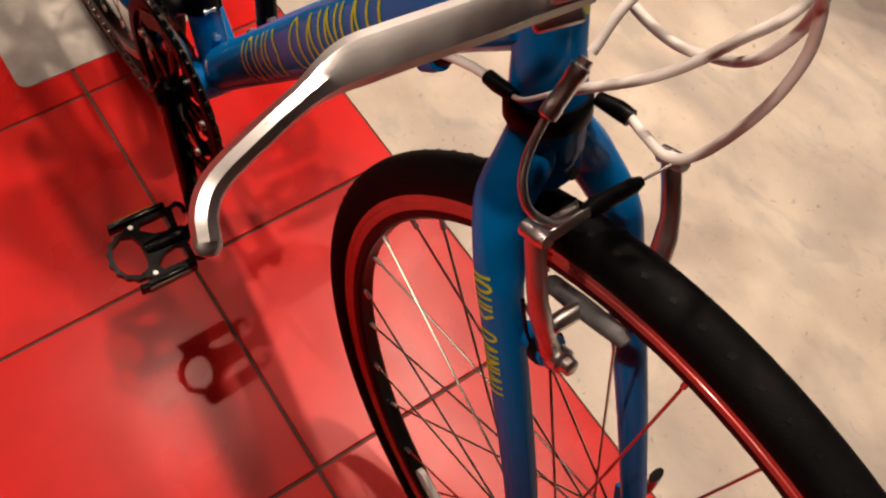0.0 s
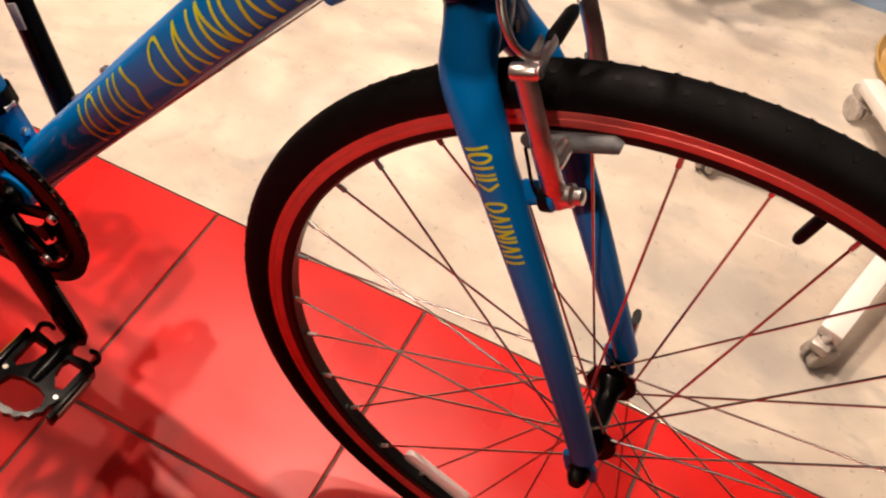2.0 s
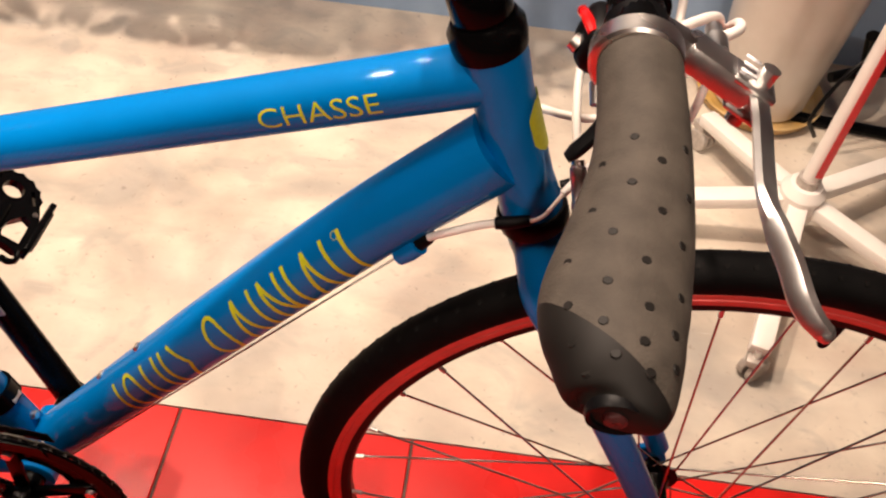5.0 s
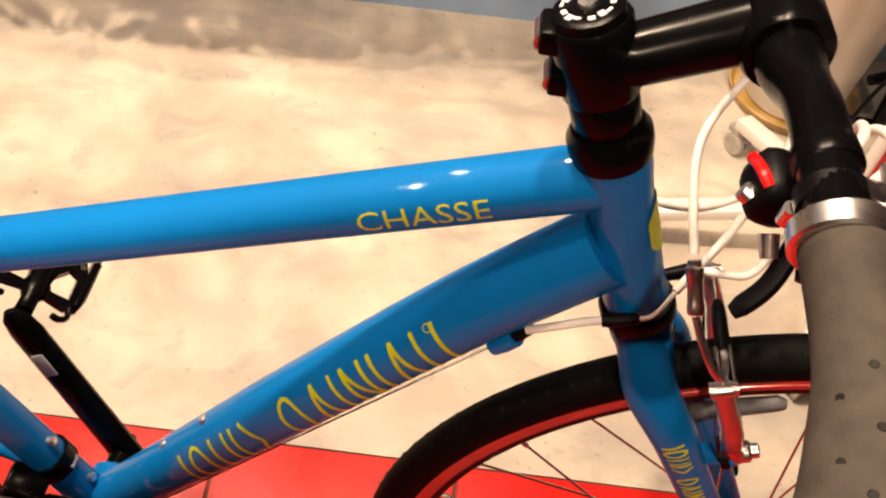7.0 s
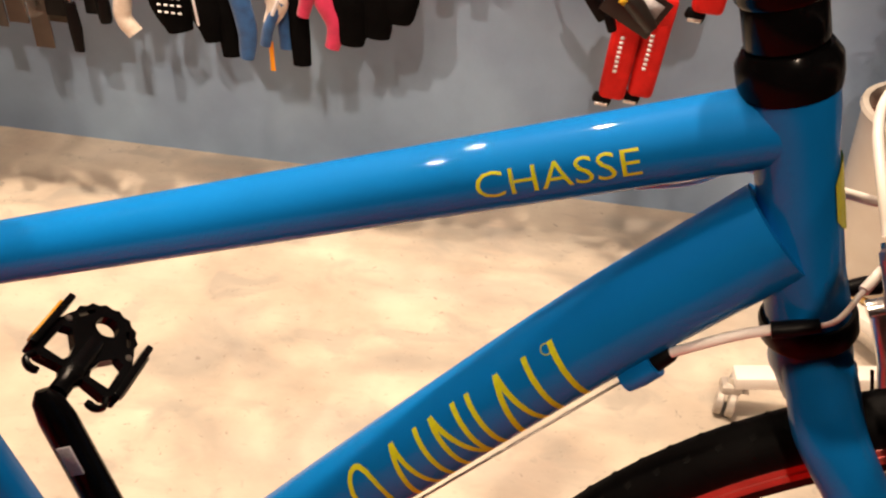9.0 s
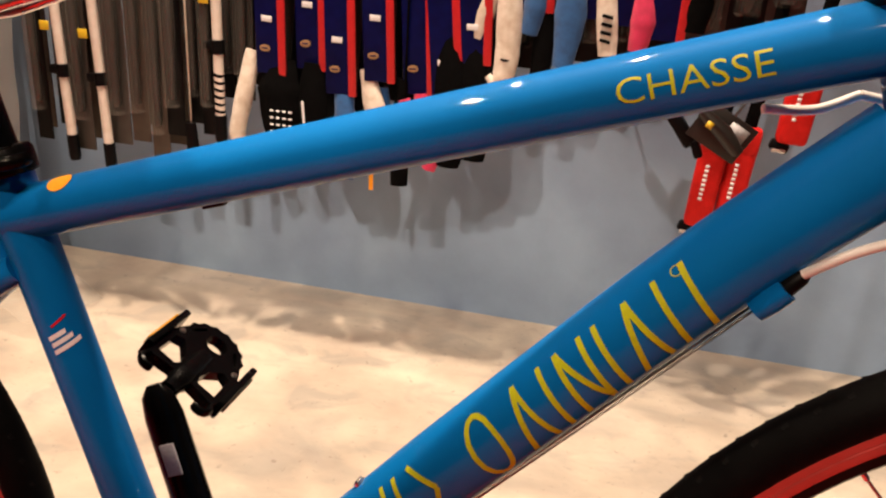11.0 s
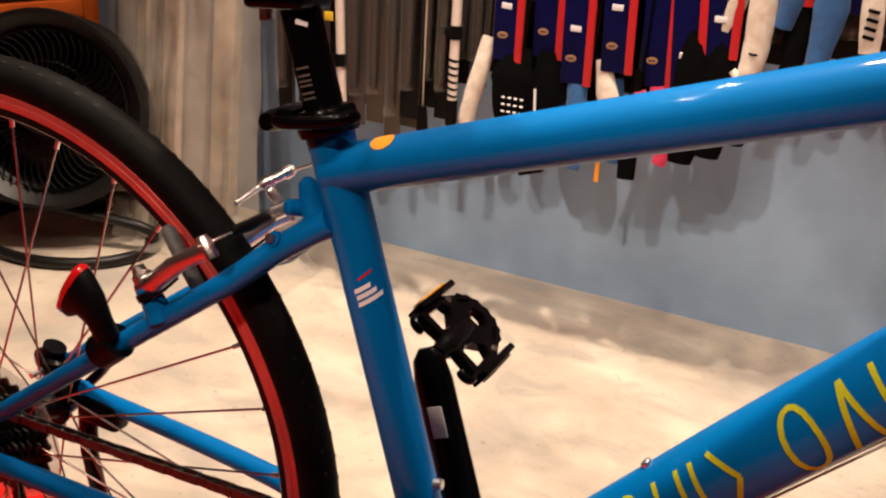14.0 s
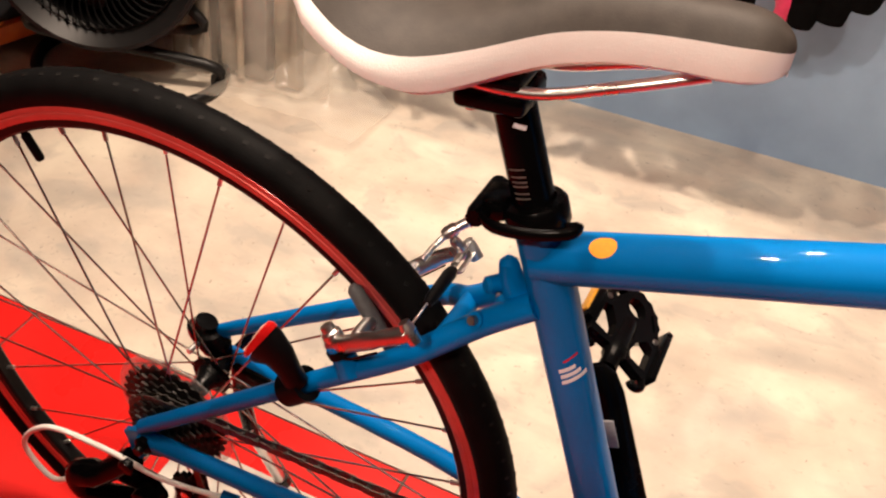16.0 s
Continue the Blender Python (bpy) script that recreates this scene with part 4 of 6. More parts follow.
    if reflector_angle is not None:
        d = Vector((math.cos(reflector_angle), 0, math.sin(reflector_angle)))
        t = Vector((-d.z, 0, d.x))
        part("reflector", block((0.085, 0.017, 0.009), basis(c + d * 0.246 + Vector((0, -0.012, 0)), t, d), 0.0075, segments=3), CLEARLENS, w, "clear spoke reflector")
    return w


front_wheel = wheel(FRONT, "front_wheel", TURN, 0.050, 32, False, math.atan2(0.623 - FRONT.z, 0.6534 - FRONT.x), math.radians(242.5), 2.573)
rear_wheel = wheel(REAR, "rear_wheel", Matrix.Identity(4), 0.062, 32, True, math.atan2(0.562 - REAR.z, -0.590 - REAR.x), None, 0.93)
# front quick release
part("skewer_lever", sweep(spline([FRONT + Vector((0, 0.066, 0.0)), FRONT + Vector((0.0, 0.076, 0.012)), FRONT + Vector((-0.002, 0.074, 0.032)), FRONT + Vector((-0.004, 0.068, 0.052))], 4), [0.007] + [(0.0075, 0.004)] * 12, 12), BLACKMETAL, front_wheel)
part("skewer_cap", lathe([(0.055, 0), (0.055, 0.009), (0.066, 0.0085), (0.069, 0.004), (0.069, 0)], FRONT, (0, 1, 0), 18), BLACKMETAL, front_wheel)
part("skewer_nut", lathe([(-0.058, 0), (-0.058, 0.009), (-0.068, 0.008), (-0.073, 0.005), (-0.073, 0)], FRONT, (0, 1, 0), 18), BLACKMETAL, front_wheel)

# drive
def gear(teeth, radius, thickness, centre, hole, depth=0.0045, bm=None):
    bm = bm or bmesh.new()
    c = Vector(centre)
    outer, inner = [], []
    for k in range(teeth * 4):
        a = k * math.tau / (teeth * 4)
        r = radius + (depth if k % 4 in (1, 2) else 0) - depth * 0.5
        outer.append((math.cos(a) * r, math.sin(a) * r))
        inner.append((math.cos(a) * hole, math.sin(a) * hole))
    rows = []
    for ring_, y in ((outer, -thickness / 2), (outer, thickness / 2), (inner, thickness / 2), (inner, -thickness / 2)):
        rows.append([bm.verts.new(c + Vector((x, y, z))) for x, z in ring_])
    n = len(outer)
    for i in range(4):
        a, b = rows[i], rows[(i + 1) % 4]
        for k in range(n):
            bm.faces.new((a[k], a[(k + 1) % n], b[(k + 1) % n], b[k]))
    return bm


crankset = part("crank_spindle", lathe([(-0.072, 0), (-0.072, 0.011), (-0.036, 0.013), (0.036, 0.013), (0.068, 0.011), (0.068, 0)], BB, (0, 1, 0), 24), BLACKMETAL, bike, "black triple crankset")
for teeth, r, y in ((48, 0.0955, -0.0500), (38, 0.077, -0.0440), (28, 0.057, -0.0380)):
    part("chainring", gear(teeth, r, 0.0025, BB + Vector((0, y, 0)), r - 0.017), BLACKMETAL, crankset, smooth=False)
part("chain_guard", lathe([(-0.0545, 0.088), (-0.0545, 0.1005), (-0.0530, 0.102), (-0.0520, 0.1005), (-0.0520, 0.088)], BB, (0, 1, 0), 64, closed_profile=True), BLACKPLASTIC, crankset)
for k in range(5):
    a = k * math.tau / 5 + 0.3
    d = Vector((math.cos(a), 0, math.sin(a)))
    part("spider_arm", beam(BB + Vector((0, -0.050, 0)) + d * 0.012, BB + Vector((0, -0.047, 0)) + d * 0.078, 0.006, 0.014, 0.002), BLACKMETAL, crankset)
    part("ring_bolt", lathe([(0, 0), (0, 0.0052), (-0.004, 0.0048), (-0.004, 0)], BB + Vector((0, -0.0515, 0)) + d * 0.071, (0, 1, 0), 12), CHROME, crankset)
RIGHT_TIP, LEFT_TIP = Vector((0.087, -0.080, 0.160)), Vector((-0.0765, 0.090, 0.450))


def crank_arm(tip, s):
    root = BB + Vector((0, s * 0.060, 0))
    d = tip - root
    arm = part("crank_arm", sweep([root - d * 0.10, root - d * 0.06, root + d * 0.12, root + d * 0.5, root + d * 0.92, root + d * 1.02, root + d * 1.07], [(0.007, 0.010), (0.0115, 0.0185), (0.0105, 0.0185), (0.0095, 0.0185), (0.0095, 0.0180), (0.0085, 0.0145), (0.004, 0.007)], 16, up=(0, 1, 0)), BLACKMETAL, bike, "black crank arm")
    part("crank_bolt", lathe([(0.0, 0), (0.0, 0.0085), (0.005, 0.0080), (0.005, 0)], root + Vector((0, s * 0.0095, 0)), (0, s, 0), 16), BLACKPLASTIC, arm)
    return arm


arm_r, arm_l = crank_arm(RIGHT_TIP, -1), crank_arm(LEFT_TIP, 1)
d = LEFT_TIP - (BB + Vector((0, 0.060, 0)))
part("label_sticker", block((0.013, 0.026, 0.0016), basis((-0.0555, 0.0718, 0.4095), d.cross(Vector((0, 1, 0))), d), 0.0001), GREYLABEL, arm_l, "small grey label")


def holed_plate(outline, holes, thick):
    """A flat plate with holes, from closed outlines in x and y."""
    bm = bmesh.new()
    edges = []
    for loop in [outline] + holes:
        vs = [bm.verts.new((x, y, -thick / 2)) for x, y in loop]
        edges += [bm.edges.new((vs[i], vs[(i + 1) % len(vs)])) for i in range(len(vs))]
    bmesh.ops.triangle_fill(bm, edges=edges, use_beauty=True)
    got = bmesh.ops.extrude_face_region(bm, geom=list(bm.faces))
    bmesh.ops.translate(bm, vec=(0, 0, thick), verts=[v for v in got["geom"] if isinstance(v, bmesh.types.BMVert)])
    return bm


def pedal(at, s, tilt, lens, hoop=False):
    """A black alloy platform pedal with side plates and toothed outer end. at: crank eye; tilt: degrees about its axle."""
    m = Matrix.Translation(at) @ Matrix.Rotation(radians(tilt), 4, "Y")
    p = part("pedal", lathe([(0.0, 0), (0.0, 0.0085), (0.014, 0.0080), (0.018, 0.0105), (0.030, 0.0105), (0.055, 0.0095), (0.064, 0.0085), (0.066, 0)], (0, 0, 0), (0, s, 0), 20), BLACKMETAL, bike, "black alloy platform pedal", m)
    out = [(-0.031, 0.018), (-0.036, 0.022), (-0.037, 0.060), (-0.0325, 0.072)]
    for k in range(15):
        a = math.pi * (0.93 - 0.86 * k / 14)
        r = 1.0 if k % 2 else 0.93
        out.append((0.0325 * r * math.cos(a), 0.072 + 0.034 * r * math.sin(a)))
    out += [(0.0325, 0.072), (0.037, 0.060), (0.036, 0.022), (0.031, 0.018), (0.012, 0.021), (-0.012, 0.021)]
    ring = [(0.0105 * math.cos(k * math.tau / 16), 0.083 + 0.0105 * math.sin(k * math.tau / 16)) for k in range(16)]
    if hoop:
        ring = [(-0.021, 0.071), (-0.010, 0.067), (0.010, 0.067), (0.021, 0.071), (0.025, 0.082), (0.018, 0.094), (0.008, 0.0985), (-0.008, 0.0985), (-0.018, 0.094), (-0.025, 0.082)]
    holes = [ring]
    for h in (-1, 1):
        holes.append([(h * x, y) for x, y in ((0.0305, 0.0275), (0.0130, 0.0275), (0.0100, 0.034), (0.0125, 0.047), (0.0225, 0.060), (0.0300, 0.057))])
        if not hoop:
            holes.append([(h * x, y) for x, y in ((0.0175, 0.093), (0.0155, 0.0895), (0.0235, 0.0755), (0.0262, 0.0775))])
    cage = part("cage", holed_plate([(x, y * s) for x, y in out], [[(x, y * s) for x, y in loop] for loop in holes], 0.0105), BLACKMETAL, p, smooth=False)
    for h in (-1, 1):
        part("side_plate", block((0.0065, 0.066, 0.0195), pose(h * 0.0395, 0.056 * s, 0), 0.0015), BLACKMETAL, cage)
        part("horn", sweep(spline([(h * 0.034, 0.020 * s, 0.002), (h * 0.036, 0.011 * s, 0.002), (h * 0.030, 0.006 * s, 0.002), (h * 0.022, 0.007 * s, 0.002)], 4), [(0.0045, 0.0028)] * 12 + [(0.003, 0.002)], 10, up=(0, 0, 1)), BLACKMETAL, cage)
        part("plate_bolt", lathe([(0, 0), (0, 0.0032), (0.0015, 0.0026), (0.0015, 0)], (h * 0.030, 0.067 * s, 0.005), (0, 0, 1), 10), STEEL, cage)
    part("pedal_reflector", block((0.003, 0.048, 0.0115), pose(0.0435, 0.056 * s, 0), 0.001), lens, cage)
    part("pedal_reflector", block((0.003, 0.048, 0.0115), pose(-0.0435, 0.056 * s, 0), 0.001), AMBER, cage, "amber reflector")
    return p


AMBER = material("amber_reflector", (0.50, 0.23, 0.02), 0.25, vary=0.15, scale=500, bump=0.4, bump_scale=1200)
SMOKED = material("smoked_reflector", (0.16, 0.13, 0.10), 0.25, vary=0.15, scale=500, bump=0.4, bump_scale=1200)
pedal(RIGHT_TIP, -1, 8, SMOKED, True)
pedal(LEFT_TIP + Vector((0.001, 0.010, 0.002)), 1, 34, SMOKED)

for k, (teeth, r) in enumerate(((28, 0.0575), (24, 0.050), (21, 0.044), (19, 0.0395), (17, 0.0355), (15, 0.0315), (13, 0.0275), (11, 0.0235))):
    part("sprocket", gear(teeth, r, 0.002, REAR + Vector((0, -0.026 - 0.0042 * k, 0)), r * 0.55, 0.0042), DARKSTEEL, rear_wheel, smooth=False)
part("freehub", lathe([(-0.057, 0), (-0.057, 0.013), (-0.024, 0.017), (-0.024, 0)], REAR, (0, 1, 0), 24), STEEL, rear_wheel)
part("spoke_guard", lathe([(-0.0215, 0.03), (-0.0225, 0.066), (-0.0235, 0.0675), (-0.0245, 0.066), (-0.0235, 0.03)], REAR, (0, 1, 0), 40), material("clear_plastic_disc", (0.8, 0.78, 0.75), 0.25, alpha=0.25), rear_wheel, "clear plastic spoke guard")
for s in (-1, 1):
    part("axle_end", lathe([(0.060, 0), (0.060, 0.0105), (0.068, 0.010), (0.070, 0.0055), (0.080, 0.0050), (0.080, 0)], REAR, (0, s, 0), 16), BLACKMETAL, rear_wheel)
part("skewer_lever", sweep(spline([REAR + Vector((0, 0.072, 0)), REAR + Vector((0.012, 0.084, 0.018)), REAR + Vector((0.03, 0.082, 0.045))], 4), [(0.008, 0.005)] * 9, 12), BLACKMETAL, rear_wheel)


# chain: alternating plates along a loop
def chain_loop():
    pts = []
    ring_c, cog_c, r1, r2 = BB + Vector((0, -0.050, 0)), REAR + Vector((0, -0.042, 0)), 0.0955, 0.0355
    base = math.atan2((ring_c - cog_c).z, (ring_c - cog_c).x)
    dist = (ring_c - cog_c).length
    off = math.asin((r1 - r2) / dist)
    top = base + math.pi / 2 + off
    for k in range(25):
        a = top - math.pi * 1.06 * k / 24
        pts.append(ring_c + Vector((math.cos(a), 0, math.sin(a))) * r1)
    jockey_low = REAR + Vector((0.012, -0.048, -0.150))
    jockey_up = REAR + Vector((0.026, -0.046, -0.078))
    pts.append(jockey_low + Vector((0.012, 0, -0.016)))
    pts.append(jockey_low + Vector((-0.018, 0, -0.006)))
    pts.append(jockey_low + Vector((-0.012, 0, 0.018)))
    pts.append(jockey_up + Vector((0.019, 0, 0.0)))
    for k in range(13):
        a = -0.55 - (math.tau - (top + 0.55) % math.tau) * k / 12
        pts.append(cog_c + Vector((math.cos(a), 0, math.sin(a))) * r2)
    return pts, jockey_up, jockey_low


loop, JOCKEY_UP, JOCKEY_LOW = chain_loop()
fine = []
for a, b in zip(loop, loop[1:] + loop[:1]):
    k = max(1, int((b - a).length / 0.004))
    fine += [a.lerp(b, i / k) for i in range(k)]
links, left, last = [fine[0]], 0.0, fine[0]
for p in fine[1:]:
    if (p - links[-1]).length >= 0.0127:
        links.append(p)
bm = bmesh.new()
for i, (a, b) in enumerate(zip(links, links[1:] + links[:1])):
    if (b - a).length > 0.03 or (b - a).length < 0.004:
        continue
    for s in (-1, 1):
        yy = s * (0.0032 if i % 2 else 0.0024)
        beam(a + Vector((0, yy, 0)) - (b - a) * 0.2, b + Vector((0, yy, 0)) + (b - a) * 0.2, 0.0010, 0.0078, 0, (0, 1, 0), bm)
    lathe([(-0.004, 0), (-0.004, 0.0026), (0.004, 0.0026), (0.004, 0)], a, (0, 1, 0), 8, bm)
tagged(part("chain", bm, CHAINSTEEL, bike, "worn steel roller chain", smooth=False), kind="stuff")

# rear derailleur
rd = part("rear_derailleur", sweep(spline([(-0.455, -0.072, 0.284), (-0.488, -0.082, 0.252), (-0.516, -0.086, 0.236), (-0.505, -0.085, 0.216), (-0.452, -0.074, 0.222)], 4), [(0.011, 0.012)] * 5 + [(0.013, 0.016)] * 8 + [(0.011, 0.012)] * 4, 14), BLACKMETAL, bike, "black rear derailleur")
part("derailleur_link", sweep([(-0.498, -0.070, 0.246), (-0.442, -0.062, 0.234)], [(0.010, 0.008)] * 2, 12), BLACKMETAL, rd)
part("cage_pivot", lathe([(-0.012, 0), (-0.012, 0.015), (0.010, 0.014), (0.012, 0.008), (0.012, 0)], (-0.446, -0.072, 0.228), (0, -1, 0), 18), BLACKMETAL, rd)
part("hanger_bolt", lathe([(0, 0), (0, 0.0085), (-0.007, 0.008), (-0.008, 0.004), (-0.008, 0)], (-0.455, -0.078, 0.282), (0, 1, 0), 16), BLACKMETAL, rd)
for at in (JOCKEY_UP, JOCKEY_LOW):
    part("jockey_wheel", gear(11, 0.0205, 0.005, at, 0.004, 0.004), BLACKPLASTIC, rd, smooth=False)
    part("jockey_bolt", lathe([(-0.010, 0), (-0.010, 0.005), (0.010, 0.005), (0.010, 0)], at, (0, 1, 0), 12), CHROME, rd)
for y in (-0.008, 0.008):
    part("derailleur_cage", beam(JOCKEY_UP + Vector((0, y, 0.012)), JOCKEY_LOW + Vector((0, y, -0.012)), 0.0018, 0.018, 0.0007), BLACKMETAL, rd)
housing([(-0.36, -0.064, 0.277), (-0.42, -0.074, 0.277), (-0.478, -0.081, 0.292), (-0.544, -0.086, 0.290), (-0.586, -0.087, 0.242), (-0.562, -0.087, 0.202), (-0.526, -0.086, 0.222)], "white loop of rear shift housing")
part("cable_stop", lathe([(-0.008, 0), (-0.008, 0.0045), (0.008, 0.0045), (0.008, 0)], (-0.352, -0.0625, 0.281), (1, 0.12, 0), 12), BLUE, bike)
# front derailleur
fd = part("front_derailleur", lathe([(-0.009, 0.0165), (-0.009, 0.0205), (0.009, 0.0205), (0.009, 0.0165)], BB + SEATDIR * 0.088, SEATDIR, 28), BLACKMETAL, bike, "black front derailleur")
part("derailleur_body", block((0.035, 0.03, 0.022), pose(*(BB + SEATDIR * 0.088 + Vector((-0.012, -0.026, 0))), 0, 20, 0), 0.005), BLACKMETAL, fd)
for y in (-0.056, -0.041):
    part("derailleur_cage", plate([(-0.05, -0.015), (-0.01, 0.012), (0.04, 0.008), (0.045, -0.004), (0.0, -0.002), (-0.03, -0.026), (-0.05, -0.03)], 0.0015, basis(BB + Vector((-0.002, y, 0.090)), (1, 0, 0), (0, 0, 1))), BLACKMETAL, fd)
part("clamp_bolt", lathe([(0, 0), (0, 0.004), (0.012, 0.004), (0.012, 0)], BB + SEATDIR * 0.088 + Vector((0.018, 0.006, 0)), (0, -1, 0), 10), CHROME, fd)

# seat post, collar, saddle
tube("seat_post", [SEAT_TOP - SEATDIR * 0.02, SEAT_TOP + SEATDIR * 0.015, SEAT_TOP + SEATDIR * 0.085], 0.0137, BLACKMETAL)
FAINT = material("faint_grey_print", (0.10, 0.085, 0.08), 0.5, vary=0.2, scale=300)
SP = [SEAT_TOP + SEATDIR * 0.1 * i / 8 for i in range(9)]
strokes_on("pale_print", SP, [0.0137] * 9, 0.020, bar_print([6, 2, 6, 2], 0.008), 0.0013, 0.010, 0.05, FAINT, "faint grey printed strokes")
strokes_on("pale_mark", SP, [0.0137] * 9, 0.066, [[(0.0, 0.0), (0.004, 1.0)]], 0.003, 0.007, -0.5, WHITEPRINT)
collar = part("seat_collar", lathe([(-0.006, 0.0165), (-0.006, 0.0205), (-0.004, 0.0215), (0.009, 0.0215), (0.012, 0.0195), (0.013, 0.0145)], SEAT_TOP, SEATDIR, 32), BLACKMETAL, bike, "black quick-release seat collar")
part("clamp_boss", block((0.020, 0.030, 0.016), basis(SEAT_TOP + SEATDIR * 0.003 + Vector((-0.026, 0, -0.002)), (1, 0, 0.15), (0, 1, 0)), 0.005), BLACKMETAL, collar)
part("clamp_lever", sweep(spline([SEAT_TOP + Vector((-0.034, -0.018, 0.000)), SEAT_TOP + Vector((-0.018, -0.030, 0.003)), SEAT_TOP + Vector((0.006, -0.031, 0.008)), SEAT_TOP + Vector((0.026, -0.026, 0.013)), SEAT_TOP + Vector((0.031, -0.018, 0.015)), SEAT_TOP + Vector((0.024, -0.0215, 0.014))], 4), [(0.0032, 0.0045)] * 21, 12, up=(0, 1, 0)), BLACKMETAL, collar)
part("clamp_pin", lathe([(-0.024, 0), (-0.024, 0.006), (-0.018, 0.0075), (0.020, 0.0075), (0.022, 0.004), (0.022, 0)], SEAT_TOP + Vector((-0.034, 0, -0.001)), (0, 1, 0), 16), BLACKMETAL, collar)
PT = SEAT_TOP + SEATDIR * 0.081 + Vector((-0.005, 0, 0))
head = part("seat_clamp", block((0.046, 0.042, 0.016), pose(PT.x - 0.004, 0, PT.z + 0.004, 0, -6, 0), 0.005, segments=3), BLACKMETAL, bike, "black saddle clamp")
part("clamp_cap", block((0.040, 0.050, 0.009), pose(PT.x - 0.004, 0, PT.z + 0.019, 0, -6, 0), 0.003), BLACKMETAL, head)
part("clamp_bolt", lathe([(0, 0), (0, 0.005), (0.03, 0.005), (0.03, 0)], (PT.x - 0.020, 0, PT.z - 0.014), (-0.1, 0, 1), 12), CHROME, head)


def saddle():
    """A slim saddle: dark top, white skirt, steel rails."""
    thing = empty("saddle", None, bike)
    n, m = 56, 17
    rows, skirt = [], []
    x0, x1 = -0.298, -0.020

    def sag(x):
        return 0.006 + 0.025 * max(-0.06, x + 0.215)

    def height_at(pts, x):
        line = spline([(a, 0, b) for a, b in pts], 6)
        for p, q in zip(line, line[1:]):
            if x <= q.x:
                return p.z + (q.z - p.z) * (x - p.x) / (q.x - p.x)
        return line[-1].z

    def half(t):
        rear = 0.066 * math.sqrt(min(1, 0.35 + t / 0.12 * 0.65)) if t < 0.12 else 0.066
        k = min(1, max(0, (t - 0.20) / 0.42))
        k = k * k * (3 - 2 * k)
        w = rear + (0.0225 - rear) * k
        nose = max(0, (t - 0.88) / 0.12)
        return max(0.0012, w * math.sqrt(max(0.0, 1 - nose ** 2.2)))

    def seam(t):
        x = x0 + (x1 - x0) * t
        pts = ((-0.300, 0.822), (-0.27, 0.797), (-0.245, 0.779), (-0.215, 0.772), (-0.18, 0.779), (-0.135, 0.797), (-0.095, 0.809), (-0.045, 0.8165), (-0.025, 0.816), (-0.016, 0.812))
        return height_at(pts, x) - sag(x)

    def ridge(t):
        return seam(t) + (0.012 + 0.004 * math.sin(t * math.pi)) * math.sqrt(max(0.0, 1 - max(0, (t - 0.88) / 0.12) ** 2.2))

    def low(t):
        x = x0 + (x1 - x0) * t
        pts = ((-0.300, 0.810), (-0.275, 0.785), (-0.25, 0.766), (-0.215, 0.7515), (-0.19, 0.751), (-0.135, 0.775), (-0.093, 0.789), (-0.038, 0.796), (-0.025, 0.799), (-0.016, 0.804))
        return height_at(pts, x) - sag(x)

    bm, bw = bmesh.new(), bmesh.new()
    top_rows, skirt_rows = [], []
    for i in range(n + 1):
        t = 1 - (1 - i / n) ** 1.7
        x = x0 + (x1 - x0) * t
        w, z, sm, lw = half(t), ridge(t), seam(t), low(t)
        row = []
        for k in range(m):
            a = -1 + 2 * k / (m - 1)
            yy = w * 0.93 * a
            zz = z - (z - sm) * abs(a) ** 2.4
            row.append(bm.verts.new((x, yy, zz)))
        top_rows.append(row)
        for s in (-1, 1):
            ring = []
            for k in range(6):
                q = k / 5
                yy = s * w * (0.93 + 0.10 * math.sin(q * math.pi * 0.75))
                zz = sm + (lw - sm) * q
                ring.append(bw.verts.new((x, yy - (s * 0.006 if k == 5 else 0), zz)))
            skirt_rows.append((s, ring))
    for i in range(n):
        for k in range(m - 1):
            bm.faces.new((top_rows[i][k], top_rows[i][k + 1], top_rows[i + 1][k + 1], top_rows[i + 1][k]))
    for s in (-1, 1):
        rr = [r for q, r in skirt_rows if q == s]
        for i in range(n):
            for k in range(5):
                bw.faces.new((rr[i][k], rr[i][k + 1], rr[i + 1][k + 1], rr[i + 1][k]))
    left, right = [r for q, r in skirt_rows if q == -1], [r for q, r in skirt_rows if q == 1]
    for end in (0, n):
        for k in range(5):
            bw.faces.new((left[end][k], left[end][k + 1], right[end][k + 1], right[end][k]))
    for i in range(n):
        bw.faces.new((left[i][5], left[i + 1][5], right[i + 1][5], right[i][5]))
    part("saddle_top", bm, BLACKSADDLE, thing, "dark grey vinyl saddle top")
    part("saddle_skirt", bw, WHITESADDLE, thing, "white vinyl saddle skirt")
    for s in (-1, 1):
        part("rail", sweep(spline([(-0.282, s * 0.035, 0.772), (-0.235, s * 0.026, 0.758), (-0.195, s * 0.021, 0.746), (-0.145, s * 0.021, 0.749), (-0.10, s * 0.017, 0.765), (-0.055, s * 0.008, 0.782)], 5), 0.0035, 12), CHROME, thing)
    return thing


saddle()

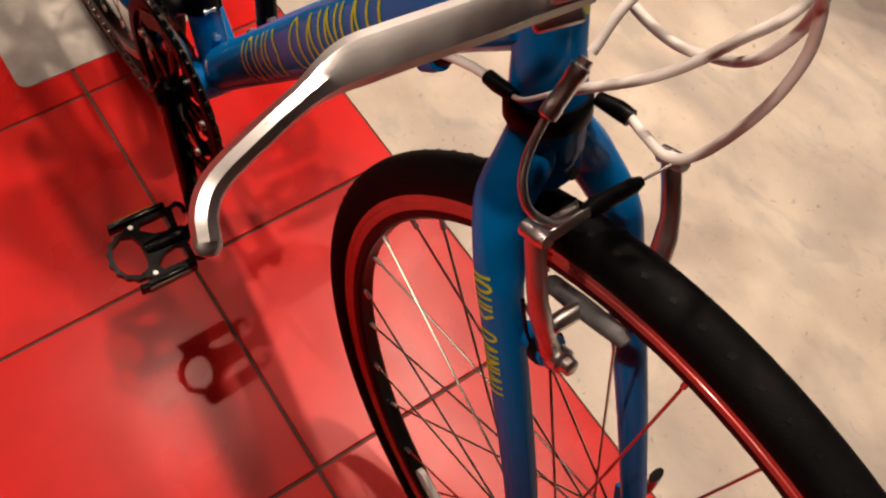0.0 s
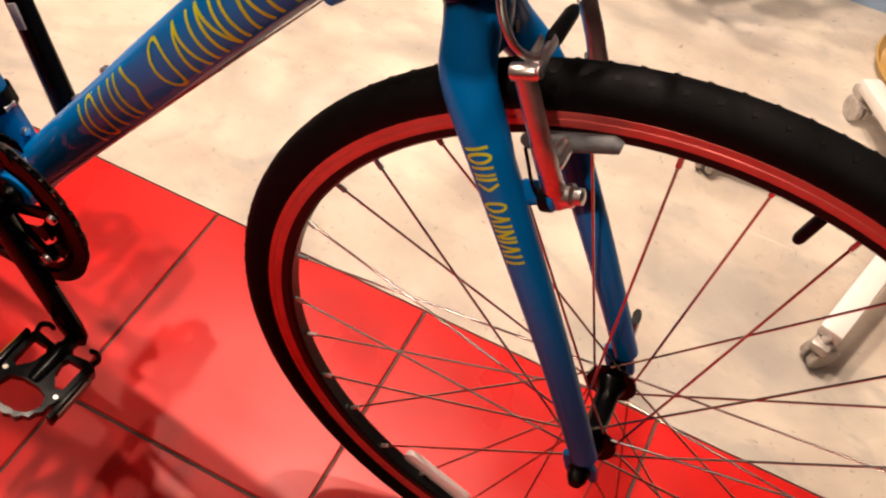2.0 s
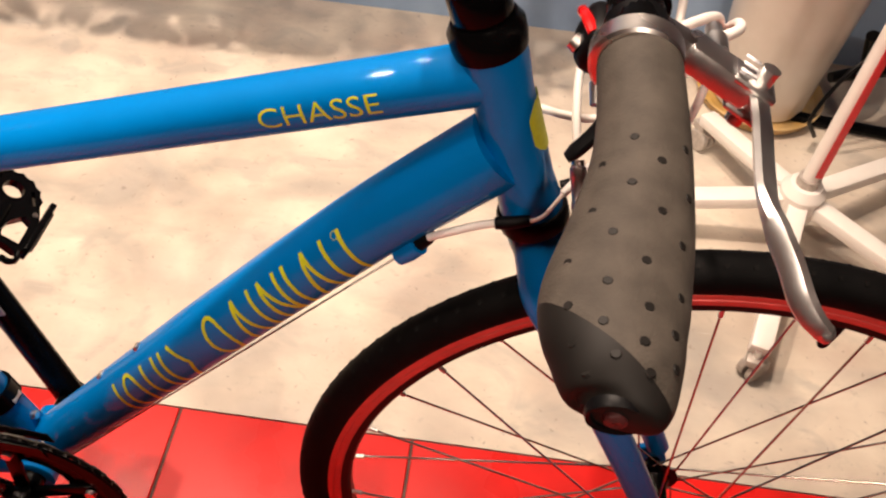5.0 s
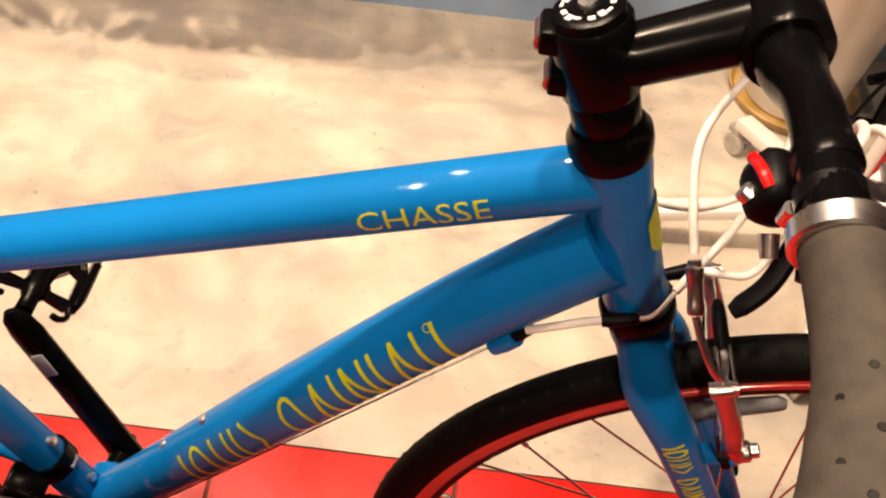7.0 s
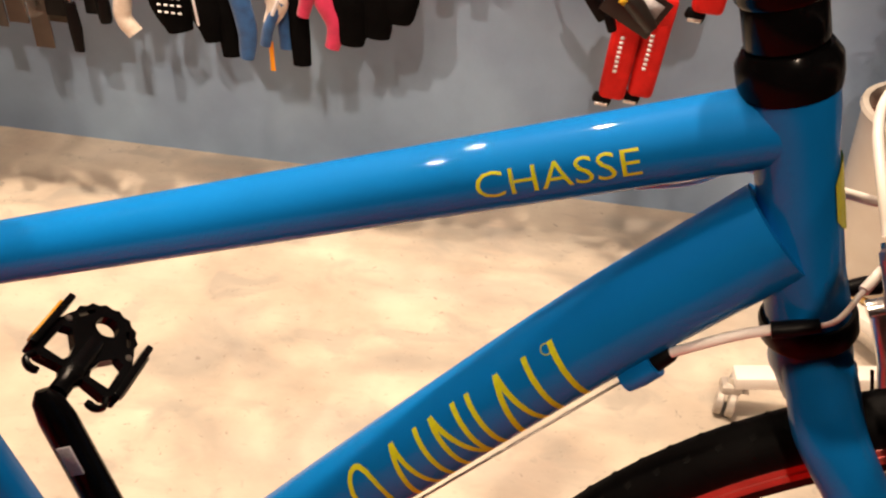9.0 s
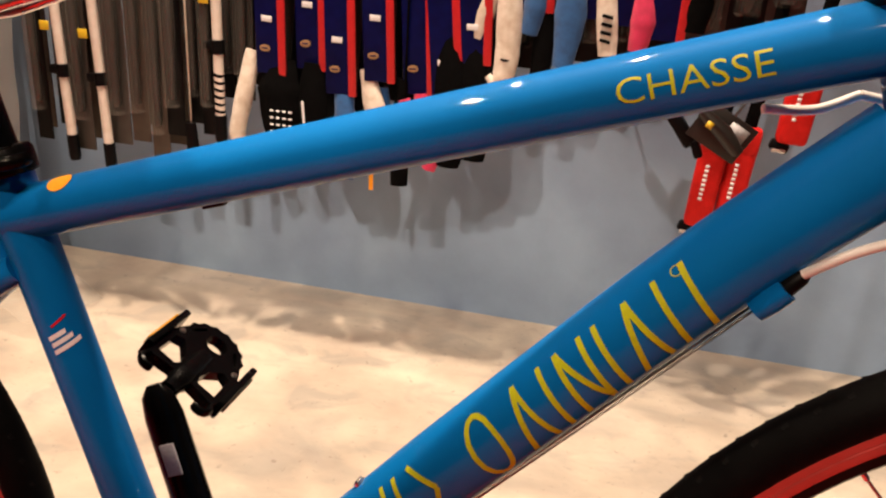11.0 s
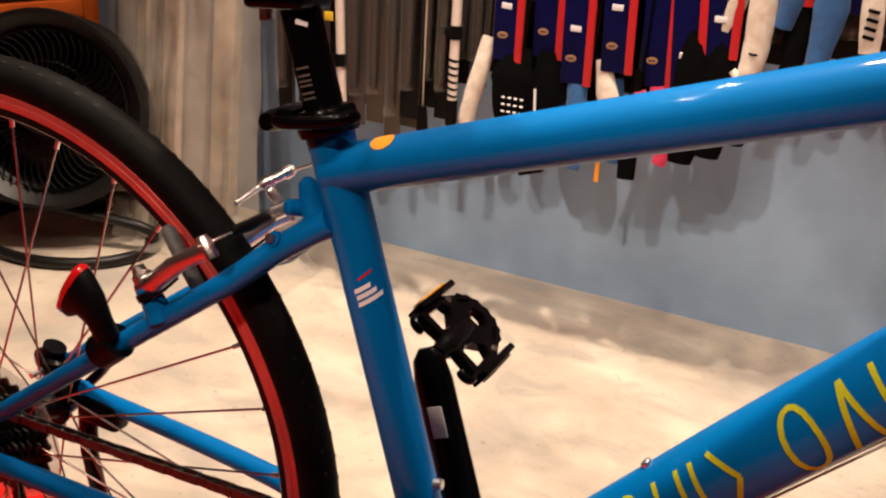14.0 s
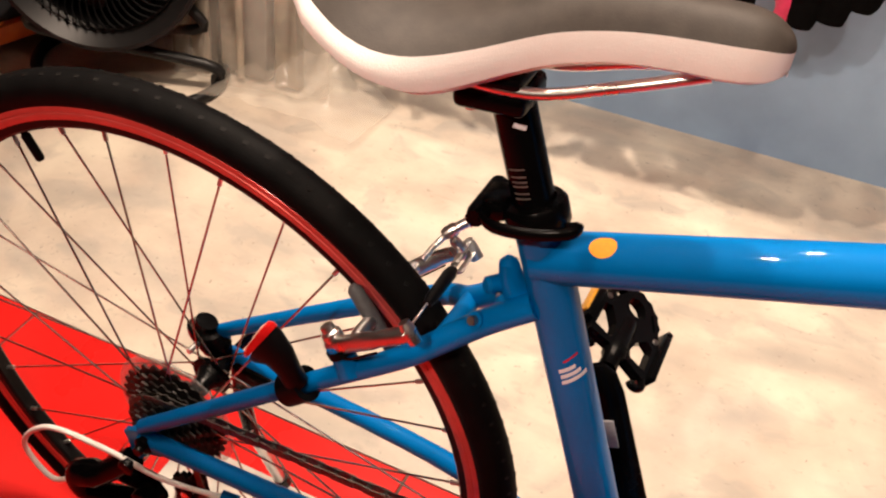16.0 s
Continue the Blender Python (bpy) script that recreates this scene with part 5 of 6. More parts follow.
# rear brake, light, kickstand
rb_up, rb_out = Vector((0.72, 0, 0.69)), Vector((-0.60, 0, 0.80))
rb_up = (rb_up - rb_out.normalized() * rb_up.dot(rb_out.normalized())).normalized()
a, b = brake((-0.2540, 0, 0.5150), rb_out, rb_up, 0, 1, bike, 0.080, 0.042)
part("noodle", sweep(spline([(-0.2135, 0.008, 0.577), (-0.210, 0.022, 0.583), (-0.204, 0.034, 0.590), (-0.194, 0.043, 0.597)], 6), 0.0024, 12), CHROME, bike, "bent silver cable tube")
part("brake_wire", sweep(spline([(-0.194, 0.043, 0.597), (-0.1785, 0.046, 0.606), (-0.150, 0.040, 0.619), (-0.112, 0.024, 0.628)], 6), 0.0013, 8), CHROME, bike)
part("link_barrel", lathe([(-0.015, 0), (-0.015, 0.0036), (-0.011, 0.0052), (-0.004, 0.0052), (-0.003, 0.0040), (0.005, 0.0040), (0.006, 0.0052), (0.012, 0.0052), (0.015, 0.0030), (0.015, 0)], (-0.199, 0.039, 0.594), (0.60, 0.55, 0.45), 14), CHROME, bike)
part("link_bolt", lathe([(-0.006, 0), (-0.006, 0.0042), (0.004, 0.0042), (0.006, 0.003), (0.006, 0)], (-0.198, 0.034, 0.581), (-0.6, -0.3, 0.8), 12), CHROME, bike)
for k in (-1, 1):
    part("brake_boss", sweep([(-0.240, k * 0.0435, 0.490), (-0.246, k * 0.0425, 0.500), (-0.252, k * 0.042, 0.510)], [(0.009, 0.012), (0.0085, 0.010), (0.008, 0.009)], 14), BLUE, bike)
light = part("rear_light", sweep([(-0.3165, -0.055, 0.4915), (-0.311, -0.055, 0.4890), (-0.301, -0.055, 0.4840), (-0.293, -0.054, 0.472), (-0.289, -0.051, 0.458)], [(0.0095, 0.0255), (0.010, 0.0240), (0.009, 0.0165), (0.0085, 0.0105), (0.009, 0.010)], 20, up=(0, 1, 0)), BLACKPLASTIC, bike, "black rear light with a red lens")
part("lens", sweep([(-0.3160, -0.055, 0.4912), (-0.3190, -0.055, 0.4930), (-0.3210, -0.055, 0.4941), (-0.3222, -0.055, 0.4947)], [(0.0098, 0.0262), (0.0100, 0.0264), (0.0085, 0.0235), (0.005, 0.015)], 20, up=(0, 1, 0)), REDLENS, light)
part("light_clamp", lathe([(-0.011, 0.0085), (-0.011, 0.0145), (0.011, 0.0145), (0.011, 0.0085)], (-0.290, -0.0475, 0.449), (0.757, 0.07, 0.65), 20), BLACKPLASTIC, light)
light.matrix_basis = Matrix.Translation((0.006, -0.003, 0.010))
stand = part("kickstand", sweep([(-0.432, 0.066, 0.300), (-0.436, 0.070, 0.235), (-0.441, 0.090, 0.150)], [(0.008, 0.011), (0.008, 0.010), (0.008, 0.009)], 14), BLACKMETAL, bike, "black and silver kickstand")
part("stand_leg", sweep([(-0.439, 0.082, 0.180), (-0.446, 0.150, -0.012)], [0.0085, 0.0075], 14), SILVER, stand)
part("stand_foot", sweep([(-0.445, 0.146, 0.004), (-0.447, 0.155, -0.022)], [0.010, 0.011], 14), BLACKPLASTIC, stand)
part("axle_mount", sweep(spline([(-0.442, 0.062, 0.300), (-0.452, 0.057, 0.322), (-0.462, 0.053, 0.342), (-0.458, 0.053, 0.358)], 4), [(0.012, 0.014)] * 4 + [(0.014, 0.019)] * 6 + [(0.010, 0.012)] * 3, 14, up=(0, 1, 0)), BLACKMETAL, stand)
part("mount_bolt", lathe([(-0.024, 0), (-0.024, 0.0032), (0.0, 0.0032), (0.0, 0)], (-0.462, 0.050, 0.336), (0, 1, 0), 12), CHROME, stand)
part("stand_clamp", block((0.05, 0.022, 0.028), pose(-0.405, 0.060, 0.300), 0.005), BLACKMETAL, stand)

# ---------------------------------------------------------------- goods on the wall
NAVY = material("navy_card", (0.002, 0.005, 0.070), 0.45, vary=0.15, scale=60, spec=0.10, second=(0.0015, 0.003, 0.030), second_scale=25)
REDSTRIPE = material("red_card_edge", (0.60, 0.02, 0.025), 0.4, vary=0.1, scale=120)
GOLD = material("tan_oval_print", (0.33, 0.20, 0.10), 0.45, vary=0.2, scale=300)
WHITECLOTH = material("off_white_fabric", (0.62, 0.55, 0.47), 0.8, vary=0.25, scale=60, bump=0.5, bump_scale=350, sheen=0.3)
BLACKCLOTH = material("black_fabric", (0.0016, 0.0016, 0.0018), 0.85, vary=0.3, scale=80, bump=0.6, bump_scale=350, spec=0.05)
BLUECLOTH = material("blue_fabric", (0.010, 0.085, 0.26), 0.75, vary=0.25, scale=60, bump=0.5, bump_scale=350, sheen=0.3)
PINKCLOTH = material("pink_fabric", (0.55, 0.015, 0.085), 0.7, vary=0.2, scale=60, bump=0.5, bump_scale=350, sheen=0.3)
REDCLOTH = material("red_nylon", (0.56, 0.012, 0.010), 0.6, vary=0.2, scale=50, bump=0.5, bump_scale=250, spec=0.2)
DARKTOOL = material("dark_tool_plastic", (0.009, 0.007, 0.006), 0.45, vary=0.3, scale=60)
CARDGREY = material("grey_blister_card", (0.040, 0.036, 0.032), 0.5, vary=0.25, scale=30, second=(0.016, 0.015, 0.014), second_scale=12)
YELLOWTAG = material("yellow_tag", (0.62, 0.42, 0.02), 0.5, vary=0.1, scale=200)
PUMPWHITE = material("white_pump_tube", (0.66, 0.58, 0.52), 0.35, vary=0.12, scale=60, coat=0.3)
HOOK = material("dull_hook_steel", (0.25, 0.24, 0.23), 0.4, metal=1.0, vary=0.2, scale=150)
FRONT_Y = 0.95
# the goods hang on long hooks; their own places are moved together at the end of this part
GOODS_AT = Vector((-0.004, 0.015, 0.0595))
BACK_Y = WALL_Y - GOODS_AT.y
# the unseen upper ends are added to keep the steep spots off the wall
RISE = 0.30  # how far the packs go on above their marked heights
before_goods = set(bpy.data.objects)


def hook_part(thing, x, z, front):
    part("hook", sweep([(x, front - 0.012, z + 0.012), (x, front - 0.004, z), (x, BACK_Y - 0.001, z)], 0.0022, 8), HOOK, thing)


def hanging_card(x, z_low, lean, width=0.052, y=FRONT_Y, badge=True, tag=0.1, stripe=0.013, z_top=0.84, dark=False):
    """A narrow navy header card with a red edge, hung from a wall hook."""
    thing = tagged(empty("hanging_card", Matrix.Translation((x, y, z_top)) @ Matrix.Rotation(radians(lean), 4, "Y")), "narrow navy hanging card with a red edge on a wall hook", "packaging", "hanging cards")
    h = z_top - z_low
    part("card", block((width, 0.005, h + RISE), pose(0, 0, (RISE - h) / 2), 0.0015), NAVY, thing)
    part("red_edge", block((stripe, 0.006, h + RISE + 0.004), pose(width / 2 - stripe / 2 + 0.001, -0.0025, (RISE - h) / 2), 0.0015), REDSTRIPE, thing, "red edge")
    if tag:
        part("price_tag", block((0.018, 0.0012, 0.0095), pose(-0.004, -0.0045, -h + 0.090 + (tag - 0.1) * 0.6, 0, 3, 0), 0.0003), WHITEPRINT, thing, "white price tag")
    if badge:
        m = Matrix.Translation((-0.009, -0.0034, -h + 0.042)) @ Matrix.Diagonal((1, 1, 0.62, 1))
        part("oval_badge", lathe([(0, 0.0), (0, 0.0092), (-0.0008, 0.0092), (-0.0008, 0.0)], (0, 0, 0), (0, 1, 0), 18), GOLD, thing, "tan oval badge", m)
        part("badge_line", block((0.011, 0.0006, 0.002), pose(-0.009, -0.0046, -h + 0.042)), NAVY, thing)
    part("hook", sweep([(0, -0.014, RISE - 0.008), (0, -0.006, RISE - 0.018), (0, BACK_Y - y, RISE - 0.018)], 0.0022, 8), HOOK, thing)
    return thing


def cloth_strip(name, points, radii, mat, label, category, parts=(), y=FRONT_Y, group=""):
    """A soft hanging piece swept along points, on a wall hook."""
    thing = tagged(empty(name, Matrix.Translation((0, 0, 0))), label, category, group)
    path = spline(points, 5)
    k = len(path) - 1
    rr = []
    for i in range(k + 1):
        t = i / k * (len(radii) - 1)
        a, b = radii[int(t)], radii[min(len(radii) - 1, int(t) + 1)]
        f = t - int(t)
        w = 1 + 0.10 * noise.noise(path[i] * 60)
        rr.append(((a[0] + (b[0] - a[0]) * f) * w, (a[1] + (b[1] - a[1]) * f) * w))
    part("body", sweep(path, rr, 14, up=(0, 1, 0)), mat, thing)
    for pname, pts, pr, pm in parts:
        part(pname, sweep(spline(pts, 4), [pr] * (4 * (len(pts) - 1) + 1), 12, up=(0, 1, 0)), pm, thing)
    top = path[0]
    part("loop", sweep(spline([top, top + Vector((0, 0.004, 0.02)), (top.x, top.y + 0.004, 0.835)], 4), 0.002, 8), BLACKCLOTH, thing)
    hook_part(thing, top.x, 0.83, top.y)
    return thing


Y0 = FRONT_Y
for x, z_low, lean, tag, badge in ((-0.345, 0.468, -1, 0.10, True), (-0.281, 0.480, -1.5, 0.125, True), (-0.231, 0.445, -2, 0.10, True), (-0.170, 0.474, -3, 0.12, True),
                                   (-0.112, 0.458, -4, 0, True), (-0.076, 0.425, -6, 0.10, True), (-0.012, 0.52, -3, 0.045, False), (0.086, 0.61, -2, 0.10, False),
                                   (0.166, 0.605, -2, 0.10, False), (0.232, 0.60, -1, 0.10, False), (0.290, 0.585, 0, 0.10, False)):
    hanging_card(x + 0.012, z_low, lean, tag=tag, badge=badge, y=Y0 + 0.006 * math.sin(x * 40))
# soft goods below and between the cards
cloth_strip("white_strap", [(-0.366, Y0 + 0.01, 0.50), (-0.376, Y0, 0.44), (-0.392, Y0, 0.375), (-0.394, Y0, 0.345), (-0.378, Y0, 0.322)], [(0.012, 0.013), (0.013, 0.016), (0.012, 0.014), (0.010, 0.015)], WHITECLOTH, "off-white padded strap hanging under a card", "strap")
cloth_strip("black_glove", [(-0.315, Y0 + 0.01, 0.49), (-0.315, Y0, 0.44), (-0.31, Y0, 0.38), (-0.30, Y0, 0.335)], [(0.016, 0.028), (0.018, 0.038), (0.018, 0.036), (0.012, 0.022)], BLACKCLOTH, "black mesh glove with white dashes", "glove",
            [("dash", [(-0.325 + 0.011 * i, Y0 - 0.0185, 0.372 + 0.012 * k), (-0.3195 + 0.011 * i, Y0 - 0.0185, 0.372 + 0.012 * k)], (0.0015, 0.0016), WHITEPRINT) for i in range(4) for k in range(4)], group="gloves")
cloth_strip("black_glove", [(-0.255, Y0 + 0.012, 0.49), (-0.256, Y0 + 0.005, 0.43), (-0.252, Y0, 0.37), (-0.245, Y0, 0.325)], [(0.014, 0.022), (0.018, 0.028), (0.017, 0.026), (0.012, 0.016)], BLACKCLOTH, "black glove with pale finger piping", "glove",
            [("piping", [(-0.268, Y0 - 0.017, 0.43), (-0.264, Y0 - 0.019, 0.39), (-0.262, Y0 - 0.016, 0.355)], (0.0016, 0.0022), WHITEPRINT)], group="gloves")
cloth_strip("blue_strap", [(-0.205, Y0 + 0.01, 0.47), (-0.198, Y0, 0.41), (-0.188, Y0, 0.35), (-0.192, Y0, 0.30)], [(0.008, 0.016), (0.010, 0.018), (0.010, 0.017), (0.008, 0.012)], BLUECLOTH, "blue folded strap hanging under a card", "strap")
cloth_strip("black_strap", [(-0.232, Y0 + 0.012, 0.46), (-0.226, Y0 + 0.008, 0.38), (-0.218, Y0 + 0.004, 0.30)], [(0.010, 0.018), (0.012, 0.020), (0.010, 0.016)], BLACKCLOTH, "black folded strap hanging under a card", "strap")
cloth_strip("white_strap", [(-0.165, Y0 + 0.01, 0.49), (-0.150, Y0, 0.44), (-0.135, Y0 - 0.004, 0.40), (-0.150, Y0 - 0.004, 0.365)], [(0.010, 0.012), (0.011, 0.018), (0.011, 0.018), (0.008, 0.010)], WHITECLOTH, "off-white folded strap hanging under a card", "strap",
            [("blue_band", [(-0.128, Y0 - 0.008, 0.405), (-0.148, Y0 - 0.010, 0.365), (-0.158, Y0 - 0.006, 0.33)], (0.006, 0.009), BLUECLOTH), ("mark", [(-0.128, Y0 - 0.0185, 0.412), (-0.140, Y0 - 0.0175, 0.386)], (0.0012, 0.003), WHITEPRINT)])
cloth_strip("blue_strap", [(-0.142, Y0 + 0.018, 0.46), (-0.130, Y0 + 0.014, 0.38), (-0.126, Y0 + 0.012, 0.32)], [(0.007, 0.012), (0.009, 0.014), (0.008, 0.013)], BLUECLOTH, "blue strap end hanging behind a white one", "strap")
cloth_strip("black_strap", [(-0.100, Y0 + 0.012, 0.48), (-0.104, Y0 + 0.006, 0.39), (-0.100, Y0, 0.30)], [(0.010, 0.014), (0.012, 0.017), (0.010, 0.015)], BLACKCLOTH, "black folded strap hanging under a card", "strap",
            [("orange_tag", [(-0.150, Y0 - 0.002, 0.335), (-0.149, Y0 - 0.002, 0.285)], (0.002, 0.004), ORANGE)])
cloth_strip("pink_strap", [(-0.070, Y0 + 0.008, 0.46), (-0.060, Y0, 0.41), (-0.042, Y0, 0.375), (-0.050, Y0, 0.335)], [(0.009, 0.013), (0.011, 0.017), (0.011, 0.017), (0.008, 0.012)], PINKCLOTH, "pink folded strap hanging under a card", "strap")
cloth_strip("pink_strap", [(-0.096, Y0 - 0.004, 0.45), (-0.086, Y0 - 0.006, 0.42), (-0.094, Y0 - 0.006, 0.385)], [(0.008, 0.010), (0.010, 0.013), (0.007, 0.010)], PINKCLOTH, "pink strap end hanging under a card", "strap")
for x, z in ((-0.02, 0.345), (0.02, 0.362), (0.052, 0.39)):
    cloth_strip("black_bag", [(x - 0.006, Y0 + 0.012, 0.60), (x, Y0 + 0.006, 0.50), (x + 0.004, Y0, 0.42), (x + 0.002, Y0, z)], [(0.010, 0.016), (0.018, 0.030), (0.020, 0.032), (0.012, 0.020)], BLACKCLOTH, "black soft bag hanging among the cards", "bag", group="black bags")
cloth_strip("white_arm_strap", [(0.060, Y0, 0.68), (0.066, Y0 - 0.004, 0.60), (0.067, Y0 - 0.006, 0.53), (0.058, Y0 - 0.006, 0.492), (0.040, Y0 - 0.004, 0.505)], [(0.014, 0.018), (0.015, 0.020), (0.014, 0.019), (0.012, 0.014), (0.008, 0.008)], WHITECLOTH, "off-white rolled strap with a curled end", "strap",
            [("band", [(0.050, Y0 - 0.006, 0.538), (0.066, Y0 - 0.021, 0.534), (0.084, Y0 - 0.006, 0.536)], (0.0016, 0.0018), BLACKCLOTH)])
cloth_strip("white_arm_strap", [(0.040, Y0 + 0.008, 0.66), (0.026, Y0 + 0.004, 0.60), (0.018, Y0 + 0.004, 0.56)], [(0.012, 0.014), (0.013, 0.016), (0.010, 0.012)], WHITECLOTH, "off-white rolled strap hanging on the wall", "strap")
cloth_strip("blue_strap", [(0.106, Y0, 0.68), (0.104, Y0 - 0.004, 0.62), (0.098, Y0 - 0.004, 0.575)], [(0.010, 0.014), (0.012, 0.018), (0.009, 0.013)], BLUECLOTH, "blue folded strap hanging on the wall", "strap")
cloth_strip("blue_strap", [(0.152, Y0, 0.70), (0.158, Y0 - 0.004, 0.61), (0.154, Y0 - 0.004, 0.53)], [(0.012, 0.020), (0.013, 0.024), (0.010, 0.016)], BLUECLOTH, "wide blue folded strap hanging on the wall", "strap")
cloth_strip("black_bag", [(0.120, Y0 + 0.010, 0.66), (0.122, Y0 + 0.006, 0.56), (0.118, Y0, 0.50)], [(0.012, 0.014), (0.016, 0.020), (0.012, 0.014)], BLACKCLOTH, "black soft bag hanging among the cards", "bag", group="black bags")
cloth_strip("white_arm_strap", [(0.206, Y0, 0.66), (0.214, Y0 - 0.004, 0.60), (0.220, Y0 - 0.004, 0.555)], [(0.008, 0.014), (0.010, 0.017), (0.009, 0.014)], WHITECLOTH, "off-white strap with dark print", "strap",
            [("print_bar", [(0.206, Y0 - 0.0145, 0.615 - 0.012 * i), (0.222, Y0 - 0.0145, 0.612 - 0.012 * i)], (0.0012, 0.0026), BLACKCLOTH) for i in range(4)])
cloth_strip("pink_strap", [(0.262, Y0, 0.66), (0.266, Y0 - 0.004, 0.61), (0.262, Y0 - 0.004, 0.565)], [(0.010, 0.014), (0.012, 0.019), (0.009, 0.014)], PINKCLOTH, "pink folded strap hanging on the wall", "strap")
cloth_strip("black_bag", [(0.335, Y0 + 0.01, 0.72), (0.338, Y0 + 0.006, 0.66), (0.336, Y0, 0.60)], [(0.012, 0.02), (0.018, 0.028), (0.012, 0.02)], BLACKCLOTH, "black soft bag hanging among the cards", "bag", group="black bags")


def pouch(x, z, lean, y, high=0.165, wide=0.062):
    """A flat red nylon pouch with a black buckle, and pale print bars."""
    m = Matrix.Translation((x, y, z)) @ Matrix.Rotation(radians(lean), 4, "Y")
    thing = tagged(empty("red_pouch", m), "red nylon tool pouch hanging with black buckles", "pouch", "red pouches")
    bm = block((wide, 0.026, high), pose(0, 0, -high / 2), 0.009, segments=3)
    for v in bm.verts:
        v.co.x *= 1 - 0.12 * (v.co.z / -high - 0.5)
        v.co.y += 0.004 * noise.noise(v.co * 40)
    part("body", bm, REDCLOTH, thing)
    part("flap", block((wide * 1.02, 0.030, high * 0.26), pose(0, 0, -high * 0.12), 0.007), REDCLOTH, thing)
    for i in range(8):
        part("print_bar", block((0.006, 0.001, 0.0048), pose(-wide * 0.12, -0.0142, -high * 0.36 - 0.0078 * i)), WHITEPRINT, thing)
    part("strap", sweep([(0, 0, -0.004), (0.004, 0.0, 0.08), (0, 0.004, 0.30)], [(0.010, 0.0018)] * 3, 8, up=(1, 0, 0)), BLACKCLOTH, thing)
    part("buckle", block((0.030, 0.014, 0.016), pose(-wide * 0.3, 0, -high - 0.006, 0, 15, 0), 0.004), BLACKPLASTIC, thing)
    part("buckle_pin", lathe([(-0.010, 0), (-0.010, 0.003), (0.010, 0.003), (0.010, 0)], (-wide * 0.3, -0.006, -high - 0.012), (1, 0, 0), 10), CHROME, thing)
    part("hook", sweep([(0, -0.004, 0.300), (0, BACK_Y - y, 0.300)], 0.0022, 8), HOOK, thing)
    return thing


pouch(0.406, 0.4535, 3.5, 0.985, wide=0.044)
pouch(0.450, 0.4590, 3.5, 0.992, wide=0.042)
pouch(0.520, 0.592, 3, 0.985, 0.150, 0.050)
tool = tagged(empty("boxed_tool", Matrix.Translation((0.404, 0.922, 0.464)) @ Matrix.Rotation(radians(28), 4, "Y")), "dark tool on a grey blister card with a pale label", "tool")
part("card", block((0.085, 0.004, 0.062), None, 0.001), DARKTOOL, tool)
part("body", sweep([(-0.045, -0.012, 0.012), (0.0, -0.014, 0.004), (0.035, -0.012, -0.010)], [0.009, 0.013, 0.010], 14), DARKTOOL, tool)
part("label", block((0.030, 0.001, 0.022), pose(0.018, -0.0032, 0.012), 0), GREYLABEL, tool, "pale grey label")
part("sticker", block((0.010, 0.001, 0.010), pose(-0.026, -0.0265, 0.004), 0), YELLOWTAG, tool, "yellow sticker")
part("hook", sweep([(0, 0.0, 0.028), (0.02, 0.10, 0.06), (0.02, BACK_Y - 0.923, 0.06)], 0.0022, 8), HOOK, tool)
clip = tagged(empty("black_clip", Matrix.Translation((0.342, 0.945, 0.462)) @ Matrix.Rotation(radians(-38), 4, "Y")), "black plastic clip hanging beside the red pouches", "clip")
part("body", block((0.022, 0.018, 0.075), None, 0.005), BLACKPLASTIC, clip)
part("jaw", block((0.014, 0.022, 0.030), pose(0.004, 0, -0.045, 0, 14, 0), 0.004), BLACKPLASTIC, clip)
part("hook", sweep([(0, 0, 0.03), (-0.02, 0.1, 0.07), (-0.02, BACK_Y - 0.946, 0.07)], 0.0022, 8), HOOK, clip)


def pump(x, z_low, lean, stripes=False, tag=True):
    """A white hand pump with black bands, hung by its handle."""
    top = 0.80
    thing = tagged(empty("hand_pump", Matrix.Translation((x, Y0, top)) @ Matrix.Rotation(radians(lean), 4, "Y")), "white hand pump with black bands on a wall hook", "pump", "hand pumps")
    h = top - z_low
    part("barrel", lathe([(-h + 0.045, 0.0), (-h + 0.045, 0.0088), (RISE * 0.5, 0.0088), (RISE * 0.5, 0)], (0, 0, 0), (0, 0, 1), 18), PUMPWHITE, thing)
    part("handle", lathe([(-h, 0.0), (-h, 0.009), (-h + 0.008, 0.0108), (-h + 0.04, 0.0105), (-h + 0.048, 0.0105), (-h + 0.05, 0)], (0, 0, 0), (0, 0, 1), 18), BLACKPLASTIC, thing)
    part("band", lathe([(-h + 0.155, 0.0), (-h + 0.155, 0.0115), (-h + 0.178, 0.0115), (-h + 0.178, 0)], (0, 0, 0), (0, 0, 1), 18), BLACKPLASTIC, thing)
    part("clip_arm", block((0.024, 0.012, 0.016), pose(-0.014, 0, -h + 0.167), 0.003), BLACKPLASTIC, thing)
    if stripes:
        for i in range(6):
            part("spiral_band", lathe([(-0.0026, 0.0085), (-0.0026, 0.0094), (0.0026, 0.0094), (0.0026, 0.0085)], (0, 0, -h + 0.056 + 0.0125 * i), (0.25, 0, 1), 18), BLACKPLASTIC, thing)
    if tag:
        part("tag", block((0.018, 0.003, 0.016), pose(-0.018, -0.010, -h + 0.245), 0.001), YELLOWTAG, thing, "yellow tag")
    part("hook", sweep([(0, -0.012, RISE * 0.5 - 0.012), (0, 0, RISE * 0.5 - 0.016), (0, BACK_Y - Y0, RISE * 0.5 - 0.016)], 0.0022, 8), HOOK, thing)
    return thing


pump(-0.742, 0.262, -2)
pump(-0.668, 0.255, -2)
pump(-0.426, 0.335, 0, True)


